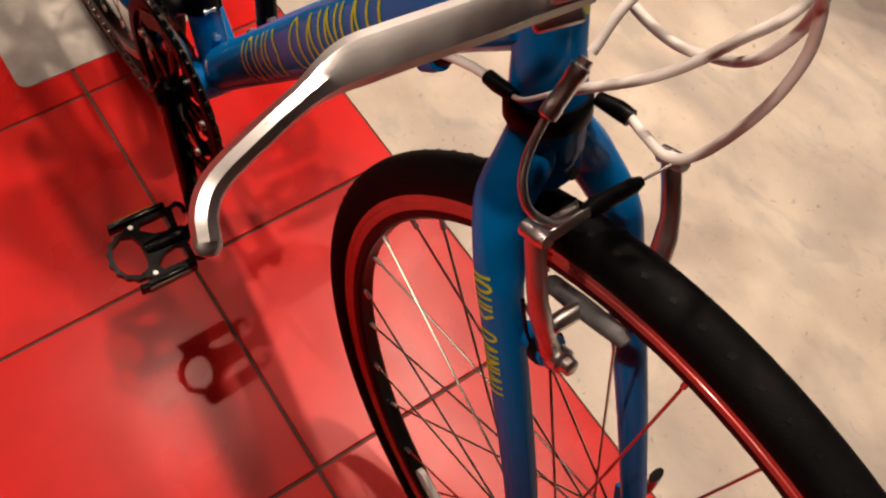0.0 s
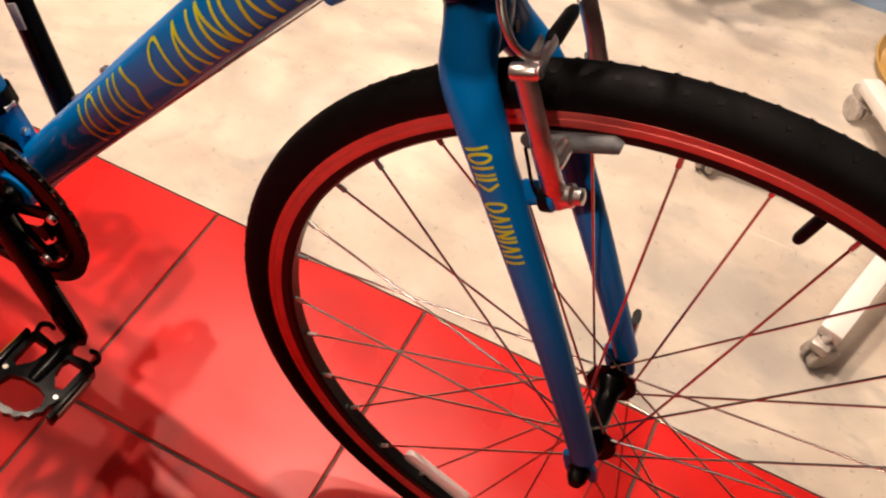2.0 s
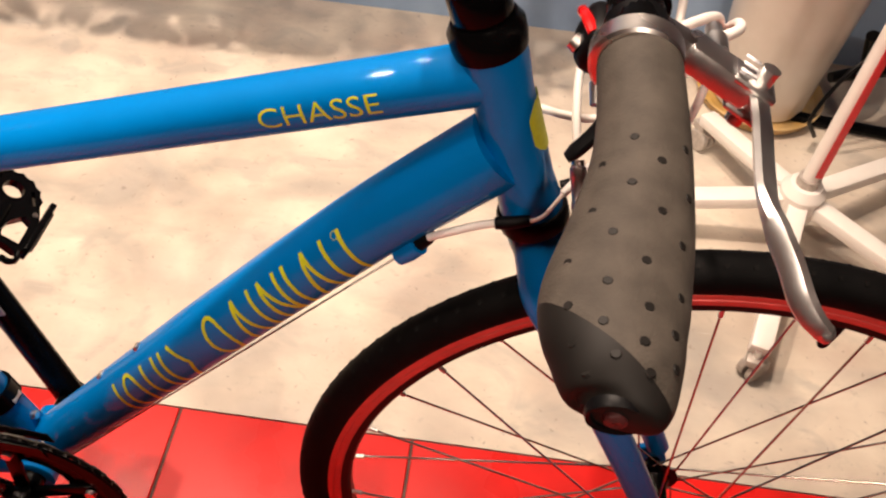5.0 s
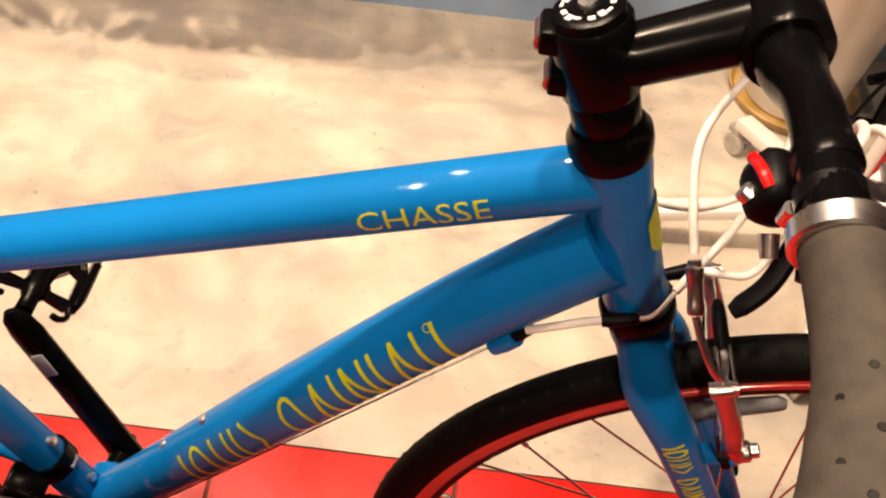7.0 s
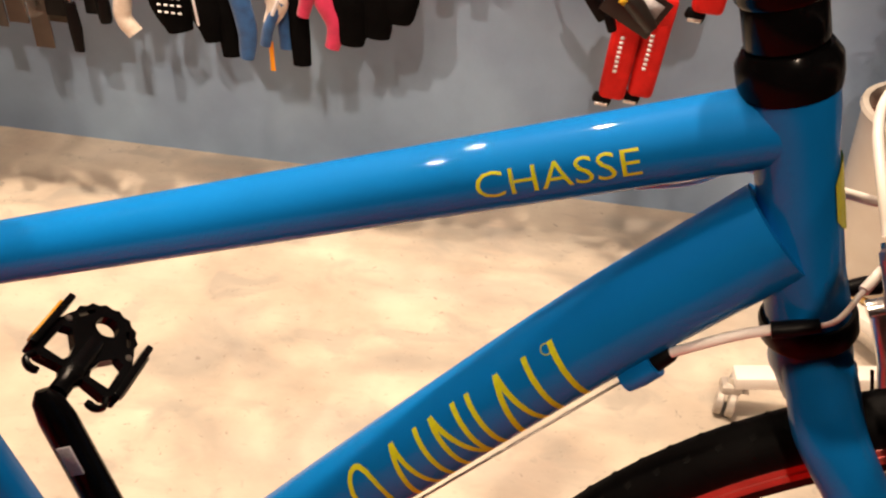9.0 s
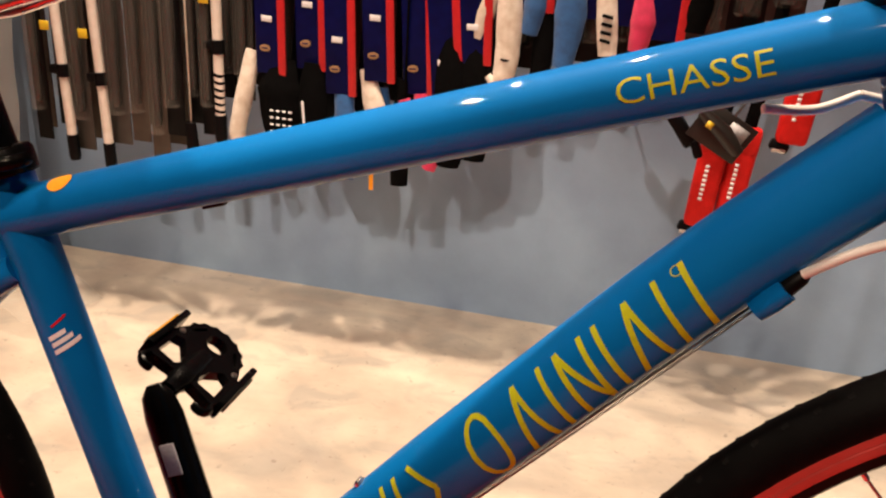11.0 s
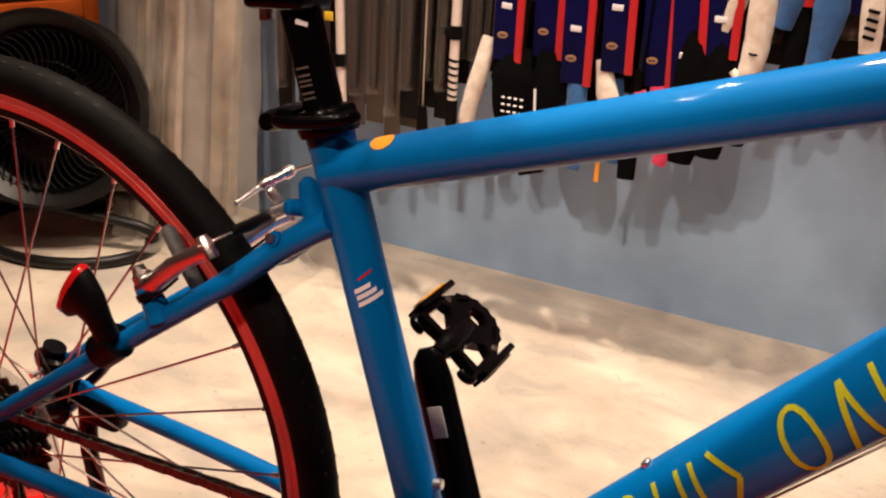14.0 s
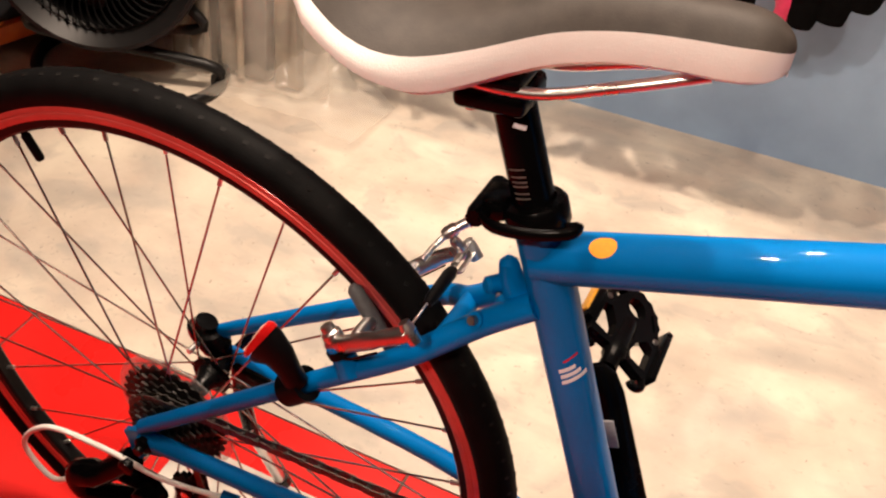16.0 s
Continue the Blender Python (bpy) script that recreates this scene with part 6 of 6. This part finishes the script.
def blister(x, z_low, width, mat, lean=0.0, y=Y0 + 0.015, label="grey blister pack hanging on the wall", high=None):
    top = 0.82
    h = high or top - z_low
    thing = tagged(empty("blister_pack", Matrix.Translation((x, y, z_low + h)) @ Matrix.Rotation(radians(lean), 4, "Y")), label, "packaging", "blister packs")
    part("card", block((width, 0.003, h + RISE), pose(0, 0, (RISE - h) / 2), 0.001), mat, thing)
    part("blister", block((width * 0.7, 0.022, h * 0.62), pose(0, -0.011, -h * 0.58), 0.006), CLEARPLASTIC, thing, "clear plastic blister")
    part("content", sweep([(0, -0.010, -h * 0.3), (0.002, -0.010, -h * 0.6), (0, -0.010, -h * 0.86)], [width * 0.2, width * 0.26, width * 0.18], 12), DARKTOOL, thing)
    part("hook", sweep([(0, -0.012, RISE - 0.008), (0, 0, RISE - 0.012), (0, BACK_Y - y, RISE - 0.012)], 0.0022, 8), HOOK, thing)
    return thing


CLEARPLASTIC = material("clear_packaging", (0.40, 0.36, 0.32), 0.2, alpha=0.10, bump=0.5, bump_scale=60)
KRAFT = material("brown_card", (0.048, 0.034, 0.025), 0.7, vary=0.25, scale=40)
for x, z, w, mt in ((-0.790, 0.29, 0.030, BLACKPLASTIC), (-0.705, 0.28, 0.036, CARDGREY), (-0.632, 0.30, 0.042, CARDGREY), (-0.590, 0.31, 0.036, KRAFT), (-0.552, 0.27, 0.034, KRAFT), (-0.520, 0.33, 0.036, BLACKPLASTIC), (-0.452, 0.34, 0.030, BLACKPLASTIC)):
    blister(x, z, w, mt)
# back row of stand-in packs, added to darken the gaps between the goods
for x, z, w, mt in ((-0.815, 0.30, 0.040, KRAFT), (-0.765, 0.31, 0.040, BLACKPLASTIC), (-0.722, 0.29, 0.042, KRAFT), (-0.678, 0.30, 0.040, CARDGREY), (-0.612, 0.33, 0.044, CARDGREY), (-0.570, 0.30, 0.040, KRAFT), (-0.536, 0.30, 0.036, KRAFT), (-0.500, 0.345, 0.034, BLACKPLASTIC), (-0.468, 0.36, 0.036, BLACKPLASTIC), (-0.405, 0.40, 0.040, CARDGREY), (-0.325, 0.43, 0.064, BLACKPLASTIC), (-0.258, 0.42, 0.064, BLACKPLASTIC), (-0.205, 0.40, 0.064, BLACKPLASTIC), (-0.146, 0.43, 0.064, BLACKPLASTIC), (-0.092, 0.42, 0.064, BLACKPLASTIC), (-0.030, 0.44, 0.064, BLACKPLASTIC), (0.020, 0.50, 0.064, BLACKPLASTIC), (0.075, 0.51, 0.064, BLACKPLASTIC), (0.132, 0.52, 0.064, BLACKPLASTIC), (0.190, 0.53, 0.064, BLACKPLASTIC), (0.246, 0.54, 0.064, BLACKPLASTIC), (0.302, 0.55, 0.060, BLACKPLASTIC), (0.358, 0.57, 0.060, DARKTOOL), (0.414, 0.60, 0.056, BLACKPLASTIC), (0.468, 0.62, 0.056, DARKTOOL), (-0.372, 0.43, 0.050, BLACKPLASTIC), (-0.436, 0.40, 0.036, BLACKPLASTIC)):
    blister(x, z, w, mt, y=Y0 + 0.055, label="brown and black packs added close to the wall to darken the gaps between goods")
loop_thing = tagged(empty("black_tyre_lever", Matrix.Translation((-0.484, Y0, 0))), "black plastic lever dangling on a thin cord", "tool")
part("cord", sweep([(0, 0, 0.83), (0.001, 0, 0.36)], 0.0016, 8), WHITECLOTH, loop_thing)
part("lever", sweep([(0, 0, 0.362), (0.002, 0, 0.32), (0.001, 0, 0.278)], [(0.006, 0.010), (0.007, 0.012), (0.005, 0.009)], 12), BLACKPLASTIC, loop_thing)
part("hook", sweep([(0, -0.012, 0.838), (0, 0, 0.83), (0, BACK_Y - Y0, 0.83)], 0.0022, 8), HOOK, loop_thing)
for ob in set(bpy.data.objects) - before_goods:
    if not ob.parent:
        ob.matrix_basis = Matrix.Translation(GOODS_AT) @ ob.matrix_basis

# ---------------------------------------------------------------- wrapped boards against the wall
bundle = tagged(empty("wrapped_boards", Matrix.Translation((-0.02, WALL_Y - 0.20, 0)) @ Matrix.Rotation(radians(-8), 4, "X") @ Matrix.Diagonal((1.09, 1, 1, 1)) @ Matrix.Translation((0, -WALL_Y, 0))), "upright boards and rods wrapped in clear plastic sheet", "packaging")
BOARD = material("beige_board", (0.30, 0.25, 0.19), 0.6, vary=0.5, scale=12, second=(0.18, 0.155, 0.12), second_scale=9)
GREYBOARD = material("grey_board", (0.19, 0.18, 0.175), 0.5, vary=0.3, scale=12)
for x, w, d, mt, lean in ((-1.12, 0.045, 0.03, GREYBOARD, 2), (-1.075, 0.035, 0.03, BOARD, 2), (-1.035, 0.020, 0.02, DARKTOOL, 3), (-1.00, 0.050, 0.03, BOARD, 1), (-0.945, 0.055, 0.03, GREYBOARD, 1), (-0.885, 0.050, 0.03, BOARD, -1)):
    part("board", block((w, d, 1.25), Matrix.Translation((x, WALL_Y - 0.045, 0.627)) @ Matrix.Rotation(radians(lean * 0.6), 4, "Y"), 0.003), mt, bundle)
for x in (-1.055, -0.975):
    part("rod", sweep([(x, WALL_Y - 0.075, 0.003), (x + 0.004, WALL_Y - 0.07, 1.25)], 0.008, 12), BOARD, bundle)
bm = bmesh.new()
rows_ = []
for i in range(33):
    row = []
    for k in range(41):
        u, v = k / 40, i / 32
        x = -1.165 + 0.345 * u + 0.05 * (1 - v) ** 2 * (u - 0.3)
        q = Vector((x * 9, v * 5, 0.3))
        fold = 0.020 * noise.noise(q) + 0.008 * noise.noise(q * 3.1) + (0.02 + 0.05 * (1 - v) ** 3) * abs(noise.noise(Vector((x * 16, v * 2.2, 2))))
        edge = 0.05 * (2 * abs(u - 0.5)) ** 4
        row.append(bm.verts.new((x, WALL_Y - 0.095 - fold + edge, 0.002 + v * 1.2)))
    rows_.append(row)
for i in range(32):
    for k in range(40):
        bm.faces.new((rows_[i][k], rows_[i][k + 1], rows_[i + 1][k + 1], rows_[i + 1][k]))
part("plastic_sheet", bm, material("crumpled_clear_sheet", (0.60, 0.54, 0.46), 0.2, alpha=0.26, bump=0.8, bump_scale=35, vary=0.2, scale=30), bundle, "crumpled clear plastic sheet")
bm = bmesh.new()
rows_ = []
for i in range(15):
    row = []
    for k in range(31):
        u, v = k / 30, i / 14
        q = Vector((u * 6, v * 4, 5))
        row.append(bm.verts.new((-1.00 + 0.34 * u, WALL_Y - 0.20 + 0.19 * v + 0.01 * noise.noise(q * 2), 0.003 + 0.10 * (1 - (2 * u - 1) ** 2) * (0.35 + 0.65 * v) * (0.7 + 0.6 * noise.noise(q)))))
    rows_.append(row)
for i in range(14):
    for k in range(30):
        bm.faces.new((rows_[i][k], rows_[i][k + 1], rows_[i + 1][k + 1], rows_[i + 1][k]))
part("sheet_end", bm, MATS["crumpled_clear_sheet"], bundle)

# ---------------------------------------------------------------- floor fan
FANBLACK = material("black_fan_plastic", (0.006, 0.0058, 0.006), 0.42, spec=0.3, vary=0.2, scale=60)
FAN = Vector((-1.325, 0.885, 0.285))
fan_dir = Vector((0.45, -0.80, 0.20)).normalized()
fan = tagged(empty("floor_fan", Matrix.Translation((FAN.x, FAN.y, 0)) @ Matrix.Scale(1.03, 4)), "black drum floor fan on a round tube stand", "fan")
c0 = Vector((0, 0, FAN.z))
part("drum", lathe([(-0.080, 0.0), (-0.080, 0.185), (-0.07, 0.195), (0.055, 0.203), (0.066, 0.200), (0.066, 0.192), (0.050, 0.176), (0.030, 0.158), (-0.066, 0.150), (-0.070, 0.0)], c0, fan_dir, 56), FANBLACK, fan)
part("hub", lathe([(0.050, 0.0), (0.050, 0.046), (0.060, 0.050), (0.068, 0.046), (0.070, 0.0)], c0, fan_dir, 36), FANBLACK, fan)
part("motor", lathe([(-0.07, 0.0), (-0.07, 0.06), (0.02, 0.06), (0.03, 0.0)], c0, fan_dir, 24), FANBLACK, fan)
fu = fan_dir.cross(Vector((0, 0, 1))).normalized()
fv = fu.cross(fan_dir)
vane = sweep(spline([(0.048, 0, 0), (0.075, 0.022, 0.001), (0.105, 0.034, 0.001), (0.135, 0.034, 0.0), (0.158, 0.022, -0.004)], 4), [(0.0050, 0.0011)] * 17, 6, up=(0, 0, 1))
vane_mesh = bpy.data.meshes.new("vane")
vane.to_mesh(vane_mesh)
vane.free()
vane_mesh.materials.append(FANBLACK)
base_m = basis(c0 + fan_dir * 0.046, fu, fv)
for k in range(56):
    ob = new("vane", vane_mesh)
    ob.matrix_basis = base_m @ Matrix.Rotation(k * math.tau / 56, 4, "Z")
    ob.parent = fan
for r in (0.10, 0.162):
    path = [c0 + fan_dir * 0.044 + (fu * math.cos(a * math.tau / 48) + fv * math.sin(a * math.tau / 48)) * r for a in range(48)]
    part("guard_ring", sweep(path, 0.0016, 6, closed=True), FANBLACK, fan)
for k in range(5):
    blade_m = basis(c0 - fan_dir * 0.005, fu, fv) @ Matrix.Rotation(k * math.tau / 5, 4, "Z")
    part("blade", sweep([(0.05, 0, 0), (0.09, 0.016, 0.008), (0.135, 0.024, 0.012)], [(0.002, 0.028), (0.002, 0.042), (0.002, 0.045)], 8, up=(0, 0, 1)), FANBLACK, fan, "", blade_m)
mark = basis(c0 + fan_dir * 0.0705, -fu, fv)
part("logo", plate([(-0.026, 0.022), (-0.012, 0.026), (0.0, 0.016), (0.012, 0.026), (0.026, 0.022), (0.022, 0.000), (0.0, -0.030), (-0.022, 0.000)], 0.0016, mark), REDLENS, fan, "red badge with a white bar")
part("logo_bar", block((0.046, 0.014, 0.001), mark @ Matrix.Translation((0, 0.006, 0.0015))), WHITEPRINT, fan)
ring = [Vector((0.205 * math.cos(a * math.tau / 48) * 1.05, 0.155 * math.sin(a * math.tau / 48), 0.0125)) for a in range(48)]
part("stand_ring", sweep(ring, 0.0125, 12, closed=True), FANBLACK, fan, "black tube stand on the floor")
for s in (-1, 1):
    q = c0 + fu * 0.150 * s - fv * 0.128
    part("stand_arm", sweep(spline([(0.20 * s, 0.03, 0.014), (0.19 * s, 0.015, 0.06), (q.x * 1.04, q.y, 0.11), (q.x, q.y, q.z)], 5), 0.0115, 12), FANBLACK, fan)

# ---------------------------------------------------------------- orange rack with dark goods
RACKORANGE = material("orange_rack_paint", (0.62, 0.11, 0.01), 0.45, vary=0.2, scale=30)
DARKBOX = material("dark_goods", (0.012, 0.011, 0.014), 0.6, vary=0.4, scale=20)
rack = tagged(empty("storage_rack", Matrix.Translation((-1.48, 0.77, 0))), "orange metal storage rack with dark shelves", "shelf")
for x, y in ((0.0, 0.38), (-0.9, 0.38), (-0.9, -0.35), (-0.25, -0.35)):
    part("post", block((0.045, 0.045, 1.7), pose(x, y, 0.85), 0.004), RACKORANGE, rack)
for z in (0.06, 0.46, 0.90, 1.35):
    part("beam", beam((-0.25, -0.35, z), (0.0, 0.38, z), 0.04, 0.045, 0.003, (0, 0, 1)), RACKORANGE, rack)
    part("beam", beam((-0.9, -0.35, z), (-0.25, -0.35, z), 0.05, 0.03, 0.003, (0, 0, 1)), RACKORANGE, rack)
    part("shelf", plate([(-0.9, -0.35), (-0.25, -0.35), (0.0, 0.38), (-0.9, 0.38)], 0.02, pose(0, 0, z + 0.03)), DARKBOX, rack, "dark shelf board")
for x, y, z, sx, sy, sz in ((-1.78, 1.01, 0.1, 0.30, 0.2, 0.30), (-2.02, 0.70, 0.1, 0.28, 0.3, 0.26), (-1.78, 1.00, 0.5, 0.34, 0.2, 0.32), (-2.07, 0.75, 0.5, 0.3, 0.3, 0.3)):
    b = tagged(part("stored_box", block((sx, sy, sz), None, 0.006), DARKBOX, None, "", pose(x, y, z + sz / 2)), "dark cardboard box on a rack shelf", "box", "boxes on the rack")
yellow_box = tagged(part("beige_sack", block((0.22, 0.14, 0.13), None, 0.045, segments=4), material("beige_sack_cloth", (0.42, 0.33, 0.16), 0.85, vary=0.3, scale=30, bump=0.5, bump_scale=200), None, "", pose(-1.62, 0.58, 0.065)), "beige cloth sack lying on the floor", "sack")

# ---------------------------------------------------------------- planter
PLANTER = material("white_planter_glaze", (0.66, 0.60, 0.53), 0.35, vary=0.1, scale=14, coat=0.3)
SOIL = material("brown_bark_mulch", (0.12, 0.045, 0.025), 0.9, vary=0.5, scale=40, bump=0.9, bump_scale=70)
OCHRE = material("ochre_saucer", (0.40, 0.24, 0.06), 0.5, vary=0.35, scale=18, second=(0.55, 0.45, 0.3), second_scale=12)
LEAF = material("green_leaf", (0.026, 0.075, 0.012), 0.5, vary=0.3, scale=40, piece=0.35)
PX, PY = 0.930, 1.092
pot = tagged(empty("plant_pot", Matrix.Translation((PX, PY, 0))), "white tapered plant pot on an ochre saucer", "planter")
part("saucer", lathe([(0.0, 0.0), (0.0, 0.105), (0.006, 0.118), (0.024, 0.126), (0.026, 0.123), (0.010, 0.112), (0.008, 0.0)], (0, 0, 0), (0, 0, 1), 48), OCHRE, pot, "stained ochre saucer")
part("bowl", lathe([(0.009, 0.0), (0.009, 0.086), (0.014, 0.092), (0.32, 0.118), (0.332, 0.124), (0.340, 0.122), (0.340, 0.112), (0.325, 0.110), (0.30, 0.108)], (0, 0, 0), (0, 0, 1), 56), PLANTER, pot)
bm = bmesh.new()
lathe([(0.312, 0.0), (0.310, 0.06), (0.303, 0.1085)], (0, 0, 0), (0, 0, 1), 40, bm)
bmesh.ops.subdivide_edges(bm, edges=bm.edges[:], cuts=2, use_grid_fill=True)
for v in bm.verts:
    v.co.z += 0.008 * noise.noise(v.co * 60)
part("mulch", bm, SOIL, pot, "brown bark mulch")
plant = tagged(empty("leafy_plant", Matrix.Translation((PX, PY, 0.31))), "green leafy plant growing in the white pot", "plant")
rnd = random.Random(5)
leaf_bm = bmesh.new()
prev = None
for i in range(7):
    t = i / 6
    w = 0.016 * math.sin(math.pi * min(0.97, t * 0.93 + 0.05)) ** 0.8
    z = 0.010 * math.sin(t * 2.6)
    row = [leaf_bm.verts.new((t * 0.075, -w, z + 0.003)), leaf_bm.verts.new((t * 0.075, 0, z)), leaf_bm.verts.new((t * 0.075, w, z + 0.003))]
    if prev:
        for k in (0, 1):
            leaf_bm.faces.new((prev[k], prev[k + 1], row[k + 1], row[k]))
    prev = row
leaf_mesh = bpy.data.meshes.new("leaf")
leaf_bm.to_mesh(leaf_mesh)
leaf_bm.free()
leaf_mesh.materials.append(LEAF)
for s in range(9):
    a = s * math.tau / 9 + rnd.uniform(-0.3, 0.3)
    reach, high = rnd.uniform(0.05, 0.13), rnd.uniform(0.12, 0.30)
    pts = spline([(0.01 * math.cos(a), 0.01 * math.sin(a), -0.02), (reach * 0.4 * math.cos(a), reach * 0.4 * math.sin(a), high * 0.6), (reach * math.cos(a), reach * math.sin(a) * 0.8, high)], 6)
    part("stem", sweep(pts, [0.003 - 0.0015 * i / len(pts) for i in range(len(pts))], 6), LEAF, plant)
    for i in range(4, len(pts), 1):
        for turn in (rnd.uniform(0, 6.28), rnd.uniform(0, 6.28)):
            ob = new("leaf", leaf_mesh)
            ob.matrix_basis = Matrix.Translation(pts[i]) @ Euler((rnd.uniform(-0.5, 0.5), rnd.uniform(-0.7, 0.3), turn)).to_matrix().to_4x4() @ Matrix.Scale(rnd.uniform(0.6, 1.1), 4)
            ob.parent = plant

# ---------------------------------------------------------------- white stand on casters
WHITEMETAL = material("white_powder_coat", (0.76, 0.72, 0.67), 0.4, vary=0.06, scale=40)
CASTERGREY = material("grey_caster", (0.42, 0.38, 0.34), 0.4, metal=0.3, vary=0.2, scale=120)
J = Vector((0.925, 0.712, 0.105))
stand = tagged(empty("rolling_stand", Matrix.Translation((J.x, J.y, 0))), "white five-legged rolling stand with a red-striped pole", "stand")
jj = Vector((0, 0, J.z))
part("hub", lathe([(-0.03, 0), (-0.03, 0.034), (0.02, 0.036), (0.035, 0.026), (0.035, 0)], jj, (0, 0, 1), 24), WHITEMETAL, stand)
LEGS = [(0.842, 0.424), (0.622, 0.695), (0.800, 0.930), (1.170, 0.890), (1.176, 0.538)]
for x, y in LEGS:
    end = Vector((x - J.x, y - J.y, 0))
    d = end.normalized()
    leg = part("leg", beam(jj + d * 0.02, end + Vector((0, 0, 0.066)), 0.024, 0.032, 0.004, (0, 0, 1)), WHITEMETAL, stand)
    part("caster_fork", block((0.030, 0.026, 0.016), basis(end + Vector((0, 0, 0.047)), d, d.cross(Vector((0, 0, 1)))), 0.004), CASTERGREY, leg)
    part("caster_stem", lathe([(0.0, 0), (0.0, 0.006), (0.022, 0.006), (0.022, 0)], end + Vector((0, 0, 0.045)), (0, 0, 1), 12), CHROME, leg)
    side = Vector((math.cos(x * 40), math.sin(x * 40), 0))
    for s in (-1, 1):
        part("caster_wheel", lathe([(0.003, 0), (0.003, 0.020), (0.005, 0.0215), (0.013, 0.0215), (0.015, 0.019), (0.0155, 0.0)], end + side.cross(Vector((0, 0, 1))) * 0.008 + Vector((0, 0, 0.0215)), side * s, 20), CASTERGREY, leg)
    part("brake_tab", block((0.018, 0.012, 0.003), basis(end + Vector((0, 0, 0.040)) - d * 0.02, d, d.cross(Vector((0, 0, 1)))), 0.001), CASTERGREY, leg)
part("pole", sweep([jj + Vector((0.0, 0, 0.02)), (0.005, -0.01, 0.95)], 0.0135, 18), WHITEMETAL, stand)
part("pole_stripe", block((0.011, 0.003, 0.70), pose(0.004, -0.0175, 0.52), 0.001), REDSTRIPE, stand, "red stripe on the pole")
part("collar", lathe([(0.03, 0.0137), (0.03, 0.018), (0.05, 0.018), (0.05, 0.0137)], jj, (0, 0, 1), 20), CASTERGREY, stand)

# black parts rack beside the pot
bracket = tagged(empty("black_bracket", Matrix.Translation((1.080, 1.010, 0))), "black metal bracket with a curled cable on the floor", "bracket")
part("foot", sweep([(-0.10, 0.02, 0.012), (0.12, 0.0, 0.012)], 0.012, 12), BLACKMETAL, bracket)
part("upright", sweep([(0.0, 0.01, 0.012), (-0.01, 0.0, 0.16), (-0.04, -0.02, 0.24)], [0.014, 0.016, 0.012], 12), BLACKMETAL, bracket)
part("arm", sweep([(-0.08, -0.03, 0.15), (0.0, 0.0, 0.155), (0.09, 0.02, 0.16)], [0.010, 0.014, 0.016], 12), BLACKMETAL, bracket)
part("box", block((0.07, 0.05, 0.06), pose(0.05, 0.01, 0.20, 0, 20, 15), 0.008), BLACKPLASTIC, bracket)
part("cable", sweep(spline([(-0.06, -0.04, 0.02), (-0.10, -0.08, 0.10), (-0.06, -0.06, 0.20), (0.02, -0.02, 0.23)], 6), 0.004, 8), BLACKPLASTIC, bracket)

# ---------------------------------------------------------------- grey mat under the rear wheel
MAT = material("pale_grey_mat", (0.50, 0.47, 0.42), 0.55, vary=0.2, scale=18, bump=0.2, bump_scale=200)
outline = []
for cx, cy, a0 in ((-0.375, 0.135, 0), (-0.585, 0.135, 90), (-0.585, -0.140, 180), (-0.375, -0.140, 270)):
    outline += [(cx + 0.018 * math.cos(radians(a0 + 15 * k)), cy + 0.018 * math.sin(radians(a0 + 15 * k))) for k in range(7)]
tagged(part("floor_mat", plate(outline, 0.0022, None, 0.0004), MAT, None, "", pose(0, 0, 0.0012)), "pale grey mat with rounded corners under the rear wheel", "mat")

# ---------------------------------------------------------------- red tiles
TILE, GAP = 0.331, 0.0045
tile_bm = block((TILE - GAP, TILE - GAP, 0.008), pose(0, 0, -0.004), 0.0012, segments=1)
tile_mesh = bpy.data.meshes.new("tile")
tile_bm.to_mesh(tile_mesh)
tile_bm.free()
tile_mesh.materials.append(REDTILE)
cut = 0.3225
cut_bm = block((TILE - GAP, cut - GAP, 0.008), pose(0, 0, -0.004), 0.0012, segments=1)
cut_mesh = bpy.data.meshes.new("cut_tile")
cut_bm.to_mesh(cut_mesh)
cut_bm.free()
cut_mesh.materials.append(REDTILE)
for row in range(11):
    for col in range(-11, 11):
        x = 0.0262 + (col + 0.5) * TILE
        if row == 0:
            y, mesh = RED_EDGE - cut / 2, cut_mesh
        else:
            y, mesh = RED_EDGE - cut - (row - 0.5) * TILE, tile_mesh
        if abs(x) > 3.5 or y < ROOM[2] + 0.16:
            continue
        ob = new("tile", mesh)
        ob.matrix_basis = Matrix.Translation((x, y, 0.0))
        ob.parent = tile_floor
